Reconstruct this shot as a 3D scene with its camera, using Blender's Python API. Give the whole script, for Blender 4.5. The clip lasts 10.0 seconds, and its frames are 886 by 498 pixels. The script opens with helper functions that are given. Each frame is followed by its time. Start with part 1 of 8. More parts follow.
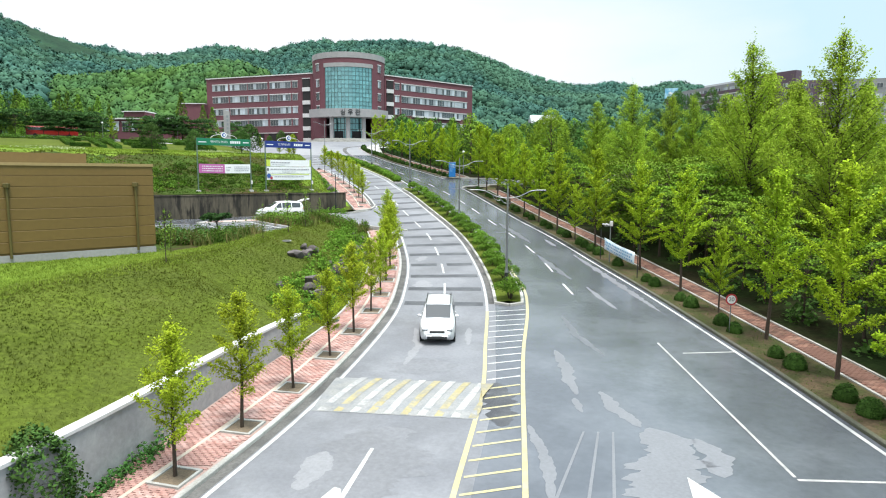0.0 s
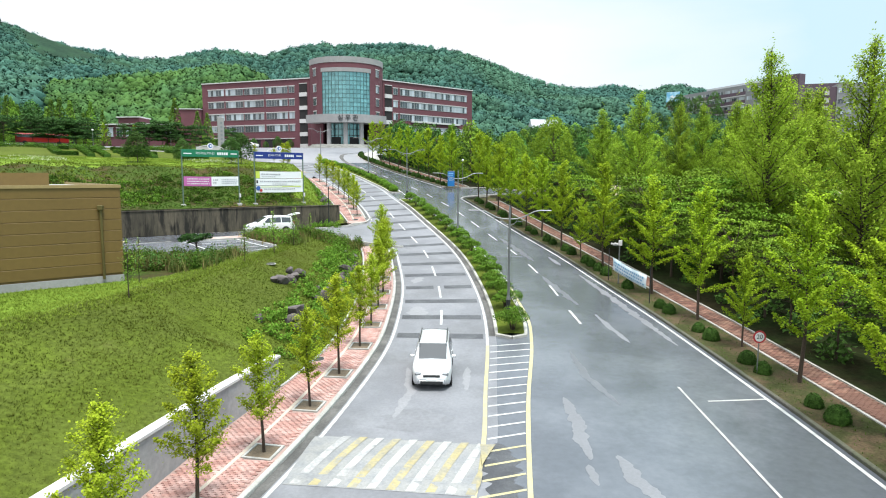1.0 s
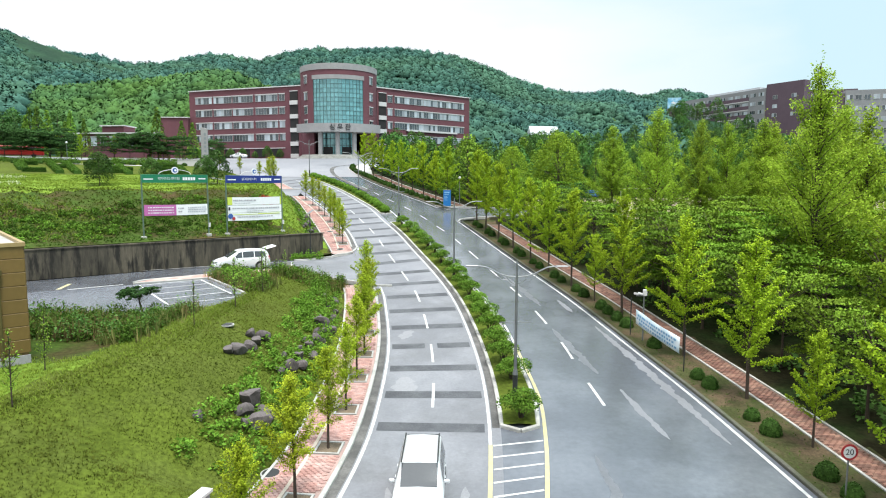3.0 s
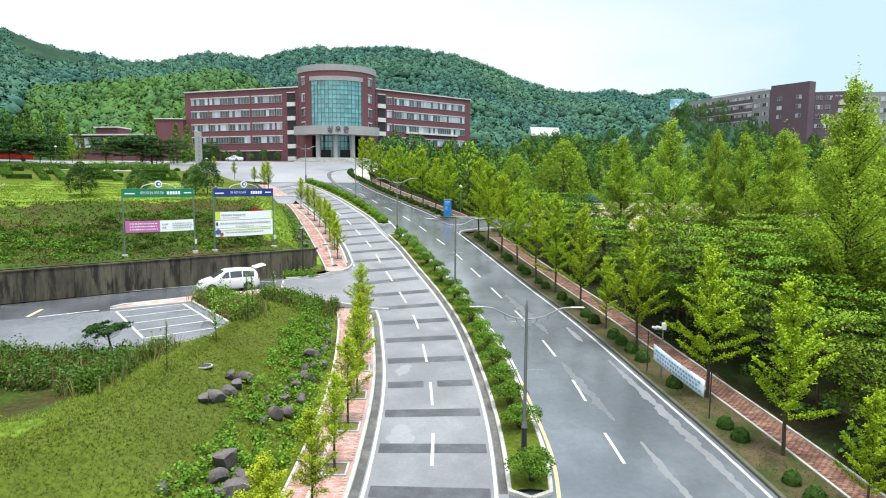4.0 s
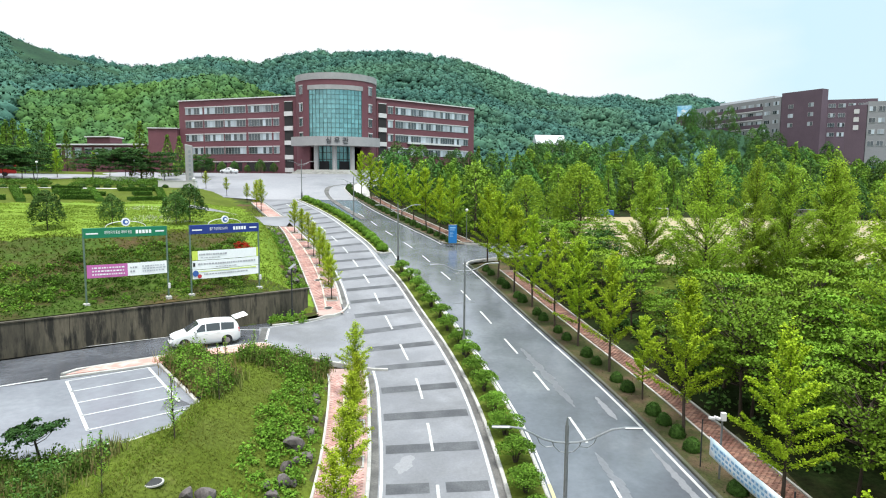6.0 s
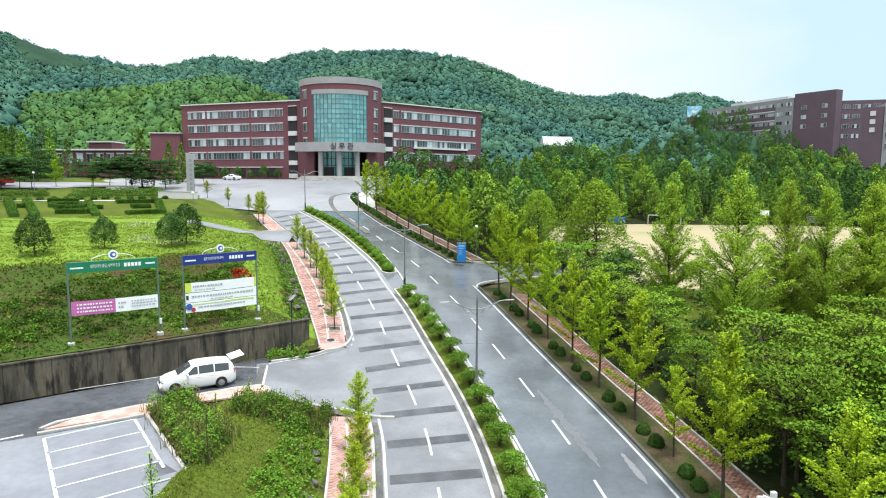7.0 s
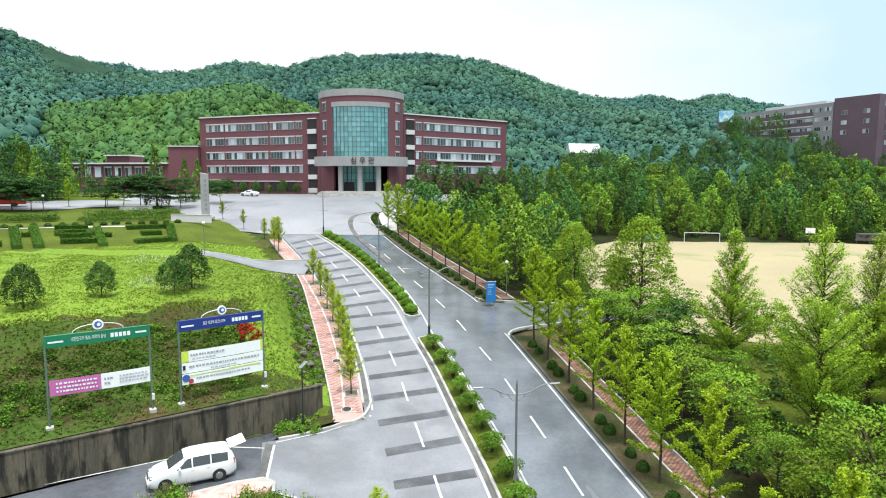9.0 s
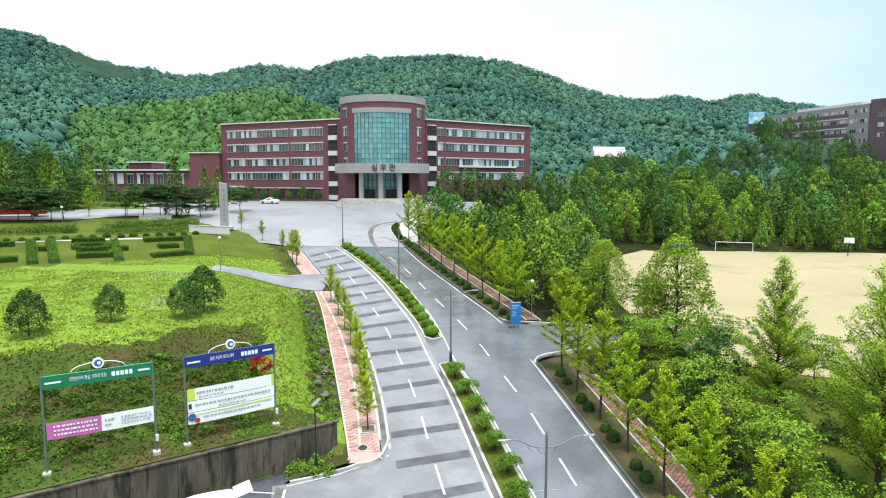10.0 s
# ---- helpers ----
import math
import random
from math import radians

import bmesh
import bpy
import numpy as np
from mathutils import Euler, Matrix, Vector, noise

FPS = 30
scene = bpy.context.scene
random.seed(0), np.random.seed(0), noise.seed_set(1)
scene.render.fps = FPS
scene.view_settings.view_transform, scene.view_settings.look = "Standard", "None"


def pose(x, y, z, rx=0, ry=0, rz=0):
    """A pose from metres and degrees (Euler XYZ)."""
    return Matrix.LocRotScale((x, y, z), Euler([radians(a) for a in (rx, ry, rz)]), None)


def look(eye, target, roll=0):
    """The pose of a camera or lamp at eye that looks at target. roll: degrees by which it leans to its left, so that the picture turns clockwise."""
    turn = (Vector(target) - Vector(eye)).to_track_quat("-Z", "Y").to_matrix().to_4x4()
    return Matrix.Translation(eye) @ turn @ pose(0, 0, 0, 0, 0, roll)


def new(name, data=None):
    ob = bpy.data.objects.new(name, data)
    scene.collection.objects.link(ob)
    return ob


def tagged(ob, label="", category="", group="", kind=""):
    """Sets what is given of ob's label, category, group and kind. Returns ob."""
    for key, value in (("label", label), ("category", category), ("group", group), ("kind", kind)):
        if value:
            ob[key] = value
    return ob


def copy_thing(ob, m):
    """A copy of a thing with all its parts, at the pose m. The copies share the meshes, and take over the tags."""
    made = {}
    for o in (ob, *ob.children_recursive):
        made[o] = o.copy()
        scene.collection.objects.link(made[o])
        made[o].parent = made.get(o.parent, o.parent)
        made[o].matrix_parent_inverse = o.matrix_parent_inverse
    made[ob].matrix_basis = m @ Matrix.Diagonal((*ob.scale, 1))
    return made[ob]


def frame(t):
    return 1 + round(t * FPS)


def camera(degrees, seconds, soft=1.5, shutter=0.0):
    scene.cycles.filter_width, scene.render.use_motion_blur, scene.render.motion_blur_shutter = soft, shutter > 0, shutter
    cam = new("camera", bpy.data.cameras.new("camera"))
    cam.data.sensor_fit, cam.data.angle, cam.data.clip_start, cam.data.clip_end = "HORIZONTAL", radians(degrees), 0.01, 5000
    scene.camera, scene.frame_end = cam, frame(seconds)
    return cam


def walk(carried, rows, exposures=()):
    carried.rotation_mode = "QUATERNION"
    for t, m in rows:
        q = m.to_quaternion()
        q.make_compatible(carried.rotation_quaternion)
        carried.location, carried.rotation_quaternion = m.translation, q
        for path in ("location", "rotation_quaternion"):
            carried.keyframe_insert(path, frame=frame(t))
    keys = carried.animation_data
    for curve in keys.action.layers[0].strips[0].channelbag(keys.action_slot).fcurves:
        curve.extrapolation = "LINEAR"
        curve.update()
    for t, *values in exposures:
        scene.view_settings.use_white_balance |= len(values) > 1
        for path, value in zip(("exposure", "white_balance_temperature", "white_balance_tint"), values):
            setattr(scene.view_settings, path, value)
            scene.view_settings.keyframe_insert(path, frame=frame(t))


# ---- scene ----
cam = camera(70.0, 10.0, soft=1.1)
PATH = [
    (0, (0.879, -3.849, 8.588), (0.831, -1.864, 8.351), 0.3),
    (0.5, (0.964, -2.128, 9.026), (0.915, -0.142, 8.795), 0.3),
    (1, (1.026, -0.374, 9.554), (0.977, 1.612, 9.326), 0.2),
    (1.5, (1.048, 1.422, 10.148), (1.0, 3.409, 9.922), 0.2),
    (2, (1.089, 3.262, 10.702), (1.043, 5.249, 10.479), 0.1),
    (2.5, (1.138, 5.216, 11.286), (1.094, 7.203, 11.063), 0.1),
    (2.7, (1.129, 5.968, 11.437), (1.087, 7.956, 11.22), 0.1),
    (4, (0.977, 10.562, 13.102), (0.937, 12.549, 12.88), 0.3),
    (4.5, (0.836, 12.412, 13.72), (0.797, 14.399, 13.499), 0.3),
    (5, (0.75, 14.113, 14.342), (0.71, 16.101, 14.122), 0.3),
    (5.5, (0.535, 15.821, 15.069), (0.496, 17.809, 14.849), 0.2),
    (5.7, (0.486, 16.448, 15.238), (0.446, 18.437, 15.026), 0.3),
    (7, (-0.033, 21.026, 17.786), (-0.095, 23.013, 17.565), 0.3),
    (7.5, (-0.147, 22.664, 18.694), (-0.226, 24.65, 18.474), 0.2),
    (8, (-0.418, 24.34, 19.552), (-0.509, 26.326, 19.333), 0.2),
    (8.5, (-0.661, 25.976, 20.372), (-0.763, 27.961, 20.154), 0.1),
    (9, (-0.913, 27.588, 21.177), (-1.043, 29.571, 20.958), 0.1),
    (9.5, (-1.106, 29.212, 21.953), (-1.271, 31.193, 21.734), 0.1),
    (10, (-1.175, 30.751, 22.752), (-1.374, 32.729, 22.534), -0.0),
]
walk(cam, [(t, look(eye, target, roll)) for t, eye, target, roll in PATH])

# ---- daylight: bright overcast sky with a soft sun ----
scene.view_settings.exposure = 0.0
SUN_EL, SUN_AZ = 73.0, 150.0   # degrees; azimuth clockwise from +y
world = bpy.data.worlds.new("sky")
scene.world = world
world.use_nodes = True
wn, wl = world.node_tree.nodes, world.node_tree.links
wn.clear()
w_out = wn.new("ShaderNodeOutputWorld")
w_bg = wn.new("ShaderNodeBackground")
w_sky = wn.new("ShaderNodeTexSky")
w_sky.sky_type, w_sky.sun_disc = "NISHITA", False
w_sky.sun_elevation, w_sky.sun_rotation = radians(SUN_EL), radians(SUN_AZ)
w_sky.air_density, w_sky.dust_density = 1.2, 1.5
w_geo = wn.new("ShaderNodeTexCoord")
w_map = wn.new("ShaderNodeMapping")
w_map.inputs["Scale"].default_value = (1.0, 1.0, 3.2)
w_noise = wn.new("ShaderNodeTexNoise")
w_noise.inputs["Scale"].default_value = 1.3
w_noise.inputs["Detail"].default_value = 7
w_noise.inputs["Roughness"].default_value = 0.5
wl.new(w_geo.outputs["Generated"], w_map.inputs["Vector"])
wl.new(w_map.outputs["Vector"], w_noise.inputs["Vector"])
w_sep = wn.new("ShaderNodeSeparateXYZ")
wl.new(w_geo.outputs["Generated"], w_sep.inputs["Vector"])
w_side = wn.new("ShaderNodeMapRange")      # thinner, bluer cloud towards the east
for _k, _v in (("From Min", -0.2), ("From Max", 0.36), ("To Min", -0.45), ("To Max", 0.95)):
    w_side.inputs[_k].default_value = _v
w_side.clamp = False
wl.new(w_sep.outputs["X"], w_side.inputs["Value"])
w_add = wn.new("ShaderNodeMath")
w_add.operation, w_add.use_clamp = "ADD", True
w_gap = wn.new("ShaderNodeMapRange")
for _k, _v in (("From Min", 0.35), ("From Max", 0.65), ("To Min", 0.6), ("To Max", -0.4)):
    w_gap.inputs[_k].default_value = _v
wl.new(w_noise.outputs["Fac"], w_gap.inputs["Value"])
wl.new(w_side.outputs["Result"], w_add.inputs[0])
wl.new(w_gap.outputs["Result"], w_add.inputs[1])
w_cloud = wn.new("ShaderNodeMix")          # white cloud to thin pale cloud
w_cloud.data_type = "RGBA"
w_cloud.inputs["A"].default_value = (10.9, 11.4, 11.8, 1)
w_cloud.inputs["B"].default_value = (7.2, 9.7, 10.7, 1)
wl.new(w_add.outputs["Value"], w_cloud.inputs["Factor"])
w_scale = wn.new("ShaderNodeMix")
w_scale.data_type = "RGBA"
w_scale.inputs["Factor"].default_value = 0.9     # closed cloud cover, a little blue through it
w_high = wn.new("ShaderNodeMapRange")      # an overcast sky is brightest overhead
for _k, _v in (("From Min", 0.28), ("From Max", 0.95), ("To Min", 1.0), ("To Max", 2.5)):
    w_high.inputs[_k].default_value = _v
wl.new(w_sep.outputs["Z"], w_high.inputs["Value"])
w_gain = wn.new("ShaderNodeVectorMath")
w_gain.operation = "SCALE"
wl.new(w_cloud.outputs["Result"], w_gain.inputs[0])
wl.new(w_high.outputs["Result"], w_gain.inputs["Scale"])
wl.new(w_sky.outputs["Color"], w_scale.inputs["A"])
wl.new(w_gain.outputs["Vector"], w_scale.inputs["B"])
wl.new(w_scale.outputs["Result"], w_bg.inputs["Color"])
w_bg.inputs["Strength"].default_value = 0.1
wl.new(w_bg.outputs["Background"], w_out.inputs["Surface"])

sun_data = bpy.data.lights.new("sun", "SUN")
sun_data.energy, sun_data.angle, sun_data.color = 5.0, radians(14), (1.0, 0.975, 0.92)
sun = new("sun", sun_data)
_a, _e = radians(SUN_AZ), radians(SUN_EL)
sun.matrix_world = look((math.sin(_a) * math.cos(_e) * 100, math.cos(_a) * math.cos(_e) * 100, math.sin(_e) * 100), (0, 0, 0))

# ---- tools ----
rng = np.random.default_rng(7)


def smooth(a, b, v):
    t = np.clip((np.asarray(v, float) - a) / (b - a), 0, 1)
    return t * t * (3 - 2 * t)


def line(*pts):
    """A smooth curve through (u, v) points: v as a function of u."""
    us, vs = np.array([p[0] for p in pts], float), np.array([p[1] for p in pts], float)
    du = np.gradient(vs, us)

    def at(u):
        u = np.asarray(u, float)
        i = np.clip(np.searchsorted(us, u) - 1, 0, len(us) - 2)
        h = us[i + 1] - us[i]
        t = (u - us[i]) / h
        c = np.clip(t, 0, 1)
        v = ((2 * c**3 - 3 * c**2 + 1) * vs[i] + (c**3 - 2 * c**2 + c) * h * du[i]
             + (3 * c**2 - 2 * c**3) * vs[i + 1] + (c**3 - c**2) * h * du[i + 1])
        return v + np.where(t < 0, t * h * du[0], 0) + np.where(t > 1, (t - 1) * h * du[-1], 0)
    return at


def wavy(x, y, scale, seed=0):
    """Cheap smooth noise from sines, -1 to 1."""
    x, y = np.asarray(x, float) / scale, np.asarray(y, float) / scale
    s = seed * 1.7
    return (np.sin(x * 1.3 + y * 0.7 + s) + np.sin(x * -0.9 + y * 1.6 + 2.1 * s + 1)
            + np.sin(x * 2.3 - y * 1.1 + 0.7 * s + 2) * 0.6 + np.sin(x * 1.1 + y * 2.7 + s + 4) * 0.6) / 3.2


def mesh(name, verts, faces, *mats, shade=False):
    me = bpy.data.meshes.new(name)
    me.from_pydata([tuple(v) for v in verts], [], [tuple(f) for f in faces])
    for m in mats:
        me.materials.append(m)
    if shade:
        me.polygons.foreach_set("use_smooth", [True] * len(me.polygons))
    me.update()
    return me


def quads(name, verts, mats, n=4):
    """A mesh of loose polygons of n corners from an (k*n, 3) array."""
    me = bpy.data.meshes.new(name)
    k = len(verts) // n
    me.vertices.add(k * n)
    me.vertices.foreach_set("co", np.asarray(verts, np.float32).ravel())
    me.loops.add(k * n)
    me.loops.foreach_set("vertex_index", np.arange(k * n, dtype=np.int32))
    me.polygons.add(k)
    me.polygons.foreach_set("loop_start", np.arange(0, k * n, n, dtype=np.int32))
    for m in mats:
        me.materials.append(m)
    me.update(calc_edges=True)
    return me


def part(name, data, parent=None, label="", m=None, material=None):
    """One mesh object (data: a mesh or a bmesh) under its thing."""
    if isinstance(data, bmesh.types.BMesh):
        me = bpy.data.meshes.new(name)
        data.to_mesh(me)
        data.free()
        data = me
    if material is not None:
        data.materials.clear()
        data.materials.append(material)
    ob = new(name, data)
    if parent is not None:
        ob.parent = parent
    if m is not None:
        ob.matrix_basis = m
    if label:
        ob["label"] = label
    return ob


def thing(name, label, category, m=None, group="", kind="", data=None):
    ob = new(name, data)
    if m is not None:
        ob.matrix_basis = m
    return tagged(ob, label, category, group, kind)


def box(sx, sy, sz, c=(0, 0, 0), bevel=0.0, bm=None, rz=0.0):
    bm = bm or bmesh.new()
    r = bmesh.ops.create_cube(bm, size=1.0)
    vs = r["verts"]
    bmesh.ops.scale(bm, vec=(sx, sy, sz), verts=vs)
    if rz:
        bmesh.ops.rotate(bm, cent=(0, 0, 0), matrix=Matrix.Rotation(radians(rz), 3, "Z"), verts=vs)
    bmesh.ops.translate(bm, vec=c, verts=vs)
    if bevel:
        es = list({e for v in vs for e in v.link_edges})
        bmesh.ops.bevel(bm, geom=es, offset=bevel, segments=1, affect="EDGES", profile=0.5)
    return bm


def rod(p, q, r0, r1=None, n=8, bm=None):
    """A tapered round bar from p to q."""
    bm = bm or bmesh.new()
    p, q = Vector(p), Vector(q)
    d = q - p
    m = Matrix.Translation((p + q) / 2) @ d.to_track_quat("Z", "Y").to_matrix().to_4x4()
    bmesh.ops.create_cone(bm, cap_ends=True, segments=n, radius1=r0, radius2=r0 if r1 is None else r1, depth=d.length, matrix=m)
    return bm


def extrude(name, poly, z0, z1, *mats):
    """A prism over a polygon given anticlockwise from above."""
    n = len(poly)
    vs = [(x, y, z0) for x, y in poly] + [(x, y, z1) for x, y in poly]
    fs = [tuple(range(n, 2 * n)), tuple(range(n - 1, -1, -1))] + [(i, (i + 1) % n, n + (i + 1) % n, n + i) for i in range(n)]
    return mesh(name, vs, fs, *mats)


def sweep(name, path, profile, *mats, closed=True):
    """A profile of (across, up) points swept along a path of (x, y, z); across points to the right of the way."""
    path = np.asarray(path, float)
    t = np.gradient(path[:, :2], axis=0)
    t /= np.linalg.norm(t, axis=1)[:, None] + 1e-9
    nrm = np.stack([t[:, 1], -t[:, 0]], 1)
    k = len(profile)
    vs = []
    for p, n in zip(path, nrm):
        for a, b in profile:
            vs.append((p[0] + n[0] * a, p[1] + n[1] * a, p[2] + b))
    fs = []
    for i in range(len(path) - 1):
        for j in range(k if closed else k - 1):
            a, b = i * k + j, i * k + (j + 1) % k
            fs.append((a, b, b + k, a + k))
    if closed:
        fs += [tuple(range(k)), tuple(range(len(vs) - 1, len(vs) - k - 1, -1))]
    me = mesh(name, vs, fs, *mats)
    bm = bmesh.new()
    bm.from_mesh(me)
    bmesh.ops.recalc_face_normals(bm, faces=bm.faces)
    bm.to_mesh(me)
    bm.free()
    return me


# ---- materials ----
def material(name, colour, rough=0.8, metal=0.0, vary=0.25, scale=3.0, second=None, coarse=0.4, bump=0.3, bump_scale=None, spec=0.5,
             island=0.0, objects=0.0, clear=False, see=0.0, stretch=None, stain=None, hue=0.0):
    """Base colour varied at two scales, optional second colour in patches, relief, and random tone by piece."""
    m = bpy.data.materials.new(name)
    m.use_nodes = True
    nt = m.node_tree
    nd, ln = nt.nodes, nt.links
    bsdf = nd["Principled BSDF"]
    co = nd.new("ShaderNodeTexCoord")
    vec = co.outputs["Object"]
    if stretch:
        mp = nd.new("ShaderNodeMapping")
        mp.inputs["Scale"].default_value = stretch
        ln.new(vec, mp.inputs["Vector"])
        vec = mp.outputs["Vector"]

    def noise_tex(sc, detail=5.0, rough_=0.6):
        n = nd.new("ShaderNodeTexNoise")
        n.inputs["Scale"].default_value, n.inputs["Detail"].default_value, n.inputs["Roughness"].default_value = sc, detail, rough_
        ln.new(vec, n.inputs["Vector"])
        return n.outputs["Fac"]

    def mixed(fac, a, b, blend="MIX"):
        x = nd.new("ShaderNodeMix")
        x.data_type, x.blend_type = "RGBA", blend
        for key, val in (("Factor", fac), ("A", a), ("B", b)):
            if isinstance(val, bpy.types.NodeSocket):
                ln.new(val, x.inputs[key])
            else:
                x.inputs[key].default_value = val if key == "Factor" else (*val[:3], 1)
        return x.outputs["Result"]

    def ranged(sock, a, b, lo, hi):
        r = nd.new("ShaderNodeMapRange")
        for key, val in (("From Min", a), ("From Max", b), ("To Min", lo), ("To Max", hi)):
            r.inputs[key].default_value = val
        ln.new(sock, r.inputs["Value"])
        return r.outputs["Result"]

    col = colour
    fine = noise_tex(scale * 6)
    if second is not None:
        col = mixed(ranged(noise_tex(scale * coarse, 6), 0.42, 0.6, 0, 1), colour, second)
    if stain is not None:
        s_col, s_scale, lo, hi = stain
        col = mixed(ranged(noise_tex(s_scale, 7, 0.65), lo, hi, 0, 1), col, s_col)
    tone = ranged(fine, 0.3, 0.7, 1 - vary, 1 + vary)
    big = ranged(noise_tex(scale * coarse * 0.5, 3), 0.35, 0.65, 1 - vary * 0.6, 1 + vary * 0.6)
    mul = nd.new("ShaderNodeMath")
    mul.operation = "MULTIPLY"
    ln.new(tone, mul.inputs[0])
    ln.new(big, mul.inputs[1])
    tone = mul.outputs[0]
    for amount, node, key in ((island, "ShaderNodeNewGeometry", "Random Per Island"), (objects, "ShaderNodeObjectInfo", "Random")):
        if amount:
            g = nd.new(node)
            mu = nd.new("ShaderNodeMath")
            mu.operation = "MULTIPLY"
            ln.new(tone, mu.inputs[0])
            ln.new(ranged(g.outputs[key], 0, 1, 1 - amount, 1 + amount), mu.inputs[1])
            tone = mu.outputs[0]
    hsv = nd.new("ShaderNodeHueSaturation")
    if isinstance(col, bpy.types.NodeSocket):
        ln.new(col, hsv.inputs["Color"])
    else:
        hsv.inputs["Color"].default_value = (*col[:3], 1)
    ln.new(tone, hsv.inputs["Value"])
    if hue:
        oi = nd.new("ShaderNodeObjectInfo")
        wob = nd.new("ShaderNodeMath")          # a second number by piece from the same random
        wob.operation = "PINGPONG"
        mu = nd.new("ShaderNodeMath")
        mu.operation = "MULTIPLY"
        mu.inputs[1].default_value = 7.3
        ln.new(oi.outputs["Random"], mu.inputs[0])
        ln.new(mu.outputs[0], wob.inputs[0])
        wob.inputs[1].default_value = 1.0
        ln.new(ranged(wob.outputs[0], 0, 1, 0.5 - hue, 0.5 + hue), hsv.inputs["Hue"])
    ln.new(hsv.outputs["Color"], bsdf.inputs["Base Color"])
    bsdf.inputs["Roughness"].default_value, bsdf.inputs["Metallic"].default_value = rough, metal
    bsdf.inputs["Specular IOR Level"].default_value = spec
    if bump:
        b = nd.new("ShaderNodeBump")
        b.inputs["Strength"].default_value, b.inputs["Distance"].default_value = bump, 0.02
        ln.new(noise_tex(bump_scale or scale * 10, 4), b.inputs["Height"])
        ln.new(b.outputs["Normal"], bsdf.inputs["Normal"])
    if see:
        tr = nd.new("ShaderNodeBsdfTranslucent")
        ln.new(hsv.outputs["Color"], tr.inputs["Color"])
        mx = nd.new("ShaderNodeMixShader")
        mx.inputs["Fac"].default_value = see
        ln.new(bsdf.outputs["BSDF"], mx.inputs[1])
        ln.new(tr.outputs["BSDF"], mx.inputs[2])
        ln.new(mx.outputs["Shader"], nd["Material Output"].inputs["Surface"])
    return m


ASPHALT = material("asphalt", (0.15, 0.154, 0.17), 0.6, vary=0.1, scale=1.2, second=(0.182, 0.186, 0.202), coarse=0.25, bump=0.25, bump_scale=60,
                   stain=((0.128, 0.131, 0.141), 0.22, 0.5, 0.66))
ASPHALT_PLAZA = material("pale forecourt paving", (0.235, 0.235, 0.252), 0.5, vary=0.14, scale=0.4, second=(0.18, 0.183, 0.2), coarse=0.1, bump=0.15, bump_scale=40,
                         stain=((0.135, 0.138, 0.153), 0.07, 0.5, 0.66))
ASPHALT_DARK = material("dark anti-skid asphalt", (0.048, 0.0499, 0.0576), 0.6, vary=0.25, scale=2.0, second=(0.0704, 0.0736, 0.08), bump=0.4, bump_scale=70)
ASPHALT_WET = material("damp asphalt", (0.083, 0.09, 0.106), 0.13, vary=0.1, scale=0.6, second=(0.118, 0.127, 0.146), coarse=0.3, bump=0.15, bump_scale=60)
WHITE_PAINT = material("worn white road paint", (0.5, 0.5, 0.49), 0.6, vary=0.12, scale=5, second=(0.33, 0.335, 0.335), coarse=0.5, bump=0.2)
YELLOW_PAINT = material("faded yellow road paint", (0.44, 0.385, 0.19), 0.6, vary=0.12, scale=5, second=(0.34, 0.315, 0.21), coarse=0.5, bump=0.2)
CONCRETE = material("pale concrete", (0.407, 0.4, 0.377), 0.85, vary=0.15, scale=2, second=(0.282, 0.275, 0.256), bump=0.3)
GUTTER = material("gutter concrete", (0.075, 0.073, 0.07), 0.85, vary=0.25, scale=2, second=(0.115, 0.11, 0.105), bump=0.3)
WALL_STAINED = material("weathered concrete wall", (0.105, 0.088, 0.062), 0.9, vary=0.25, scale=1.0, second=(0.045, 0.039, 0.028), coarse=0.5, bump=0.4, stretch=(1.1, 1.1, 0.22),
                        stain=((0.016, 0.014, 0.0105), 1.2, 0.49, 0.6))
WALL_GREY = material("grey rendered concrete", (0.32, 0.32, 0.33), 0.85, vary=0.12, scale=0.8, second=(0.243, 0.243, 0.256), coarse=0.7, bump=0.25)
PAVER = material("red block paver", (0.37, 0.195, 0.165), 0.85, vary=0.18, scale=4, second=(0.42, 0.27, 0.24), coarse=0.4, bump=0.3, island=0.22, objects=0.15)
PAVER_DARK = material("brick-red weathered paver", (0.141, 0.064, 0.0461), 0.85, vary=0.2, scale=4, second=(0.186, 0.102, 0.0736), coarse=0.4, bump=0.3, island=0.4)
JOINT = material("sandy paver joint", (0.333, 0.23, 0.205), 0.95, vary=0.2, scale=4, bump=0.3)
JOINT_DARK = material("dusty brick joint", (0.122, 0.08, 0.0608), 0.95, vary=0.2, scale=4, bump=0.3)
PAVER_PALE = material("pale guide paver", (0.46, 0.39, 0.32), 0.85, vary=0.12, scale=4, bump=0.3)
GRASS = material("mown summer grass", (0.077, 0.104, 0.0135), 0.95, vary=0.35, scale=0.9, second=(0.066, 0.085, 0.0145), coarse=0.5, bump=0.9, bump_scale=16, spec=0.07,
                 stain=((0.1, 0.1, 0.03), 0.35, 0.62, 0.78))
MEADOW = material("bright meadow grass", (0.141, 0.211, 0.0256), 0.95, vary=0.3, scale=0.4, second=(0.109, 0.176, 0.0218), coarse=0.25, bump=0.9, bump_scale=12, spec=0.07)
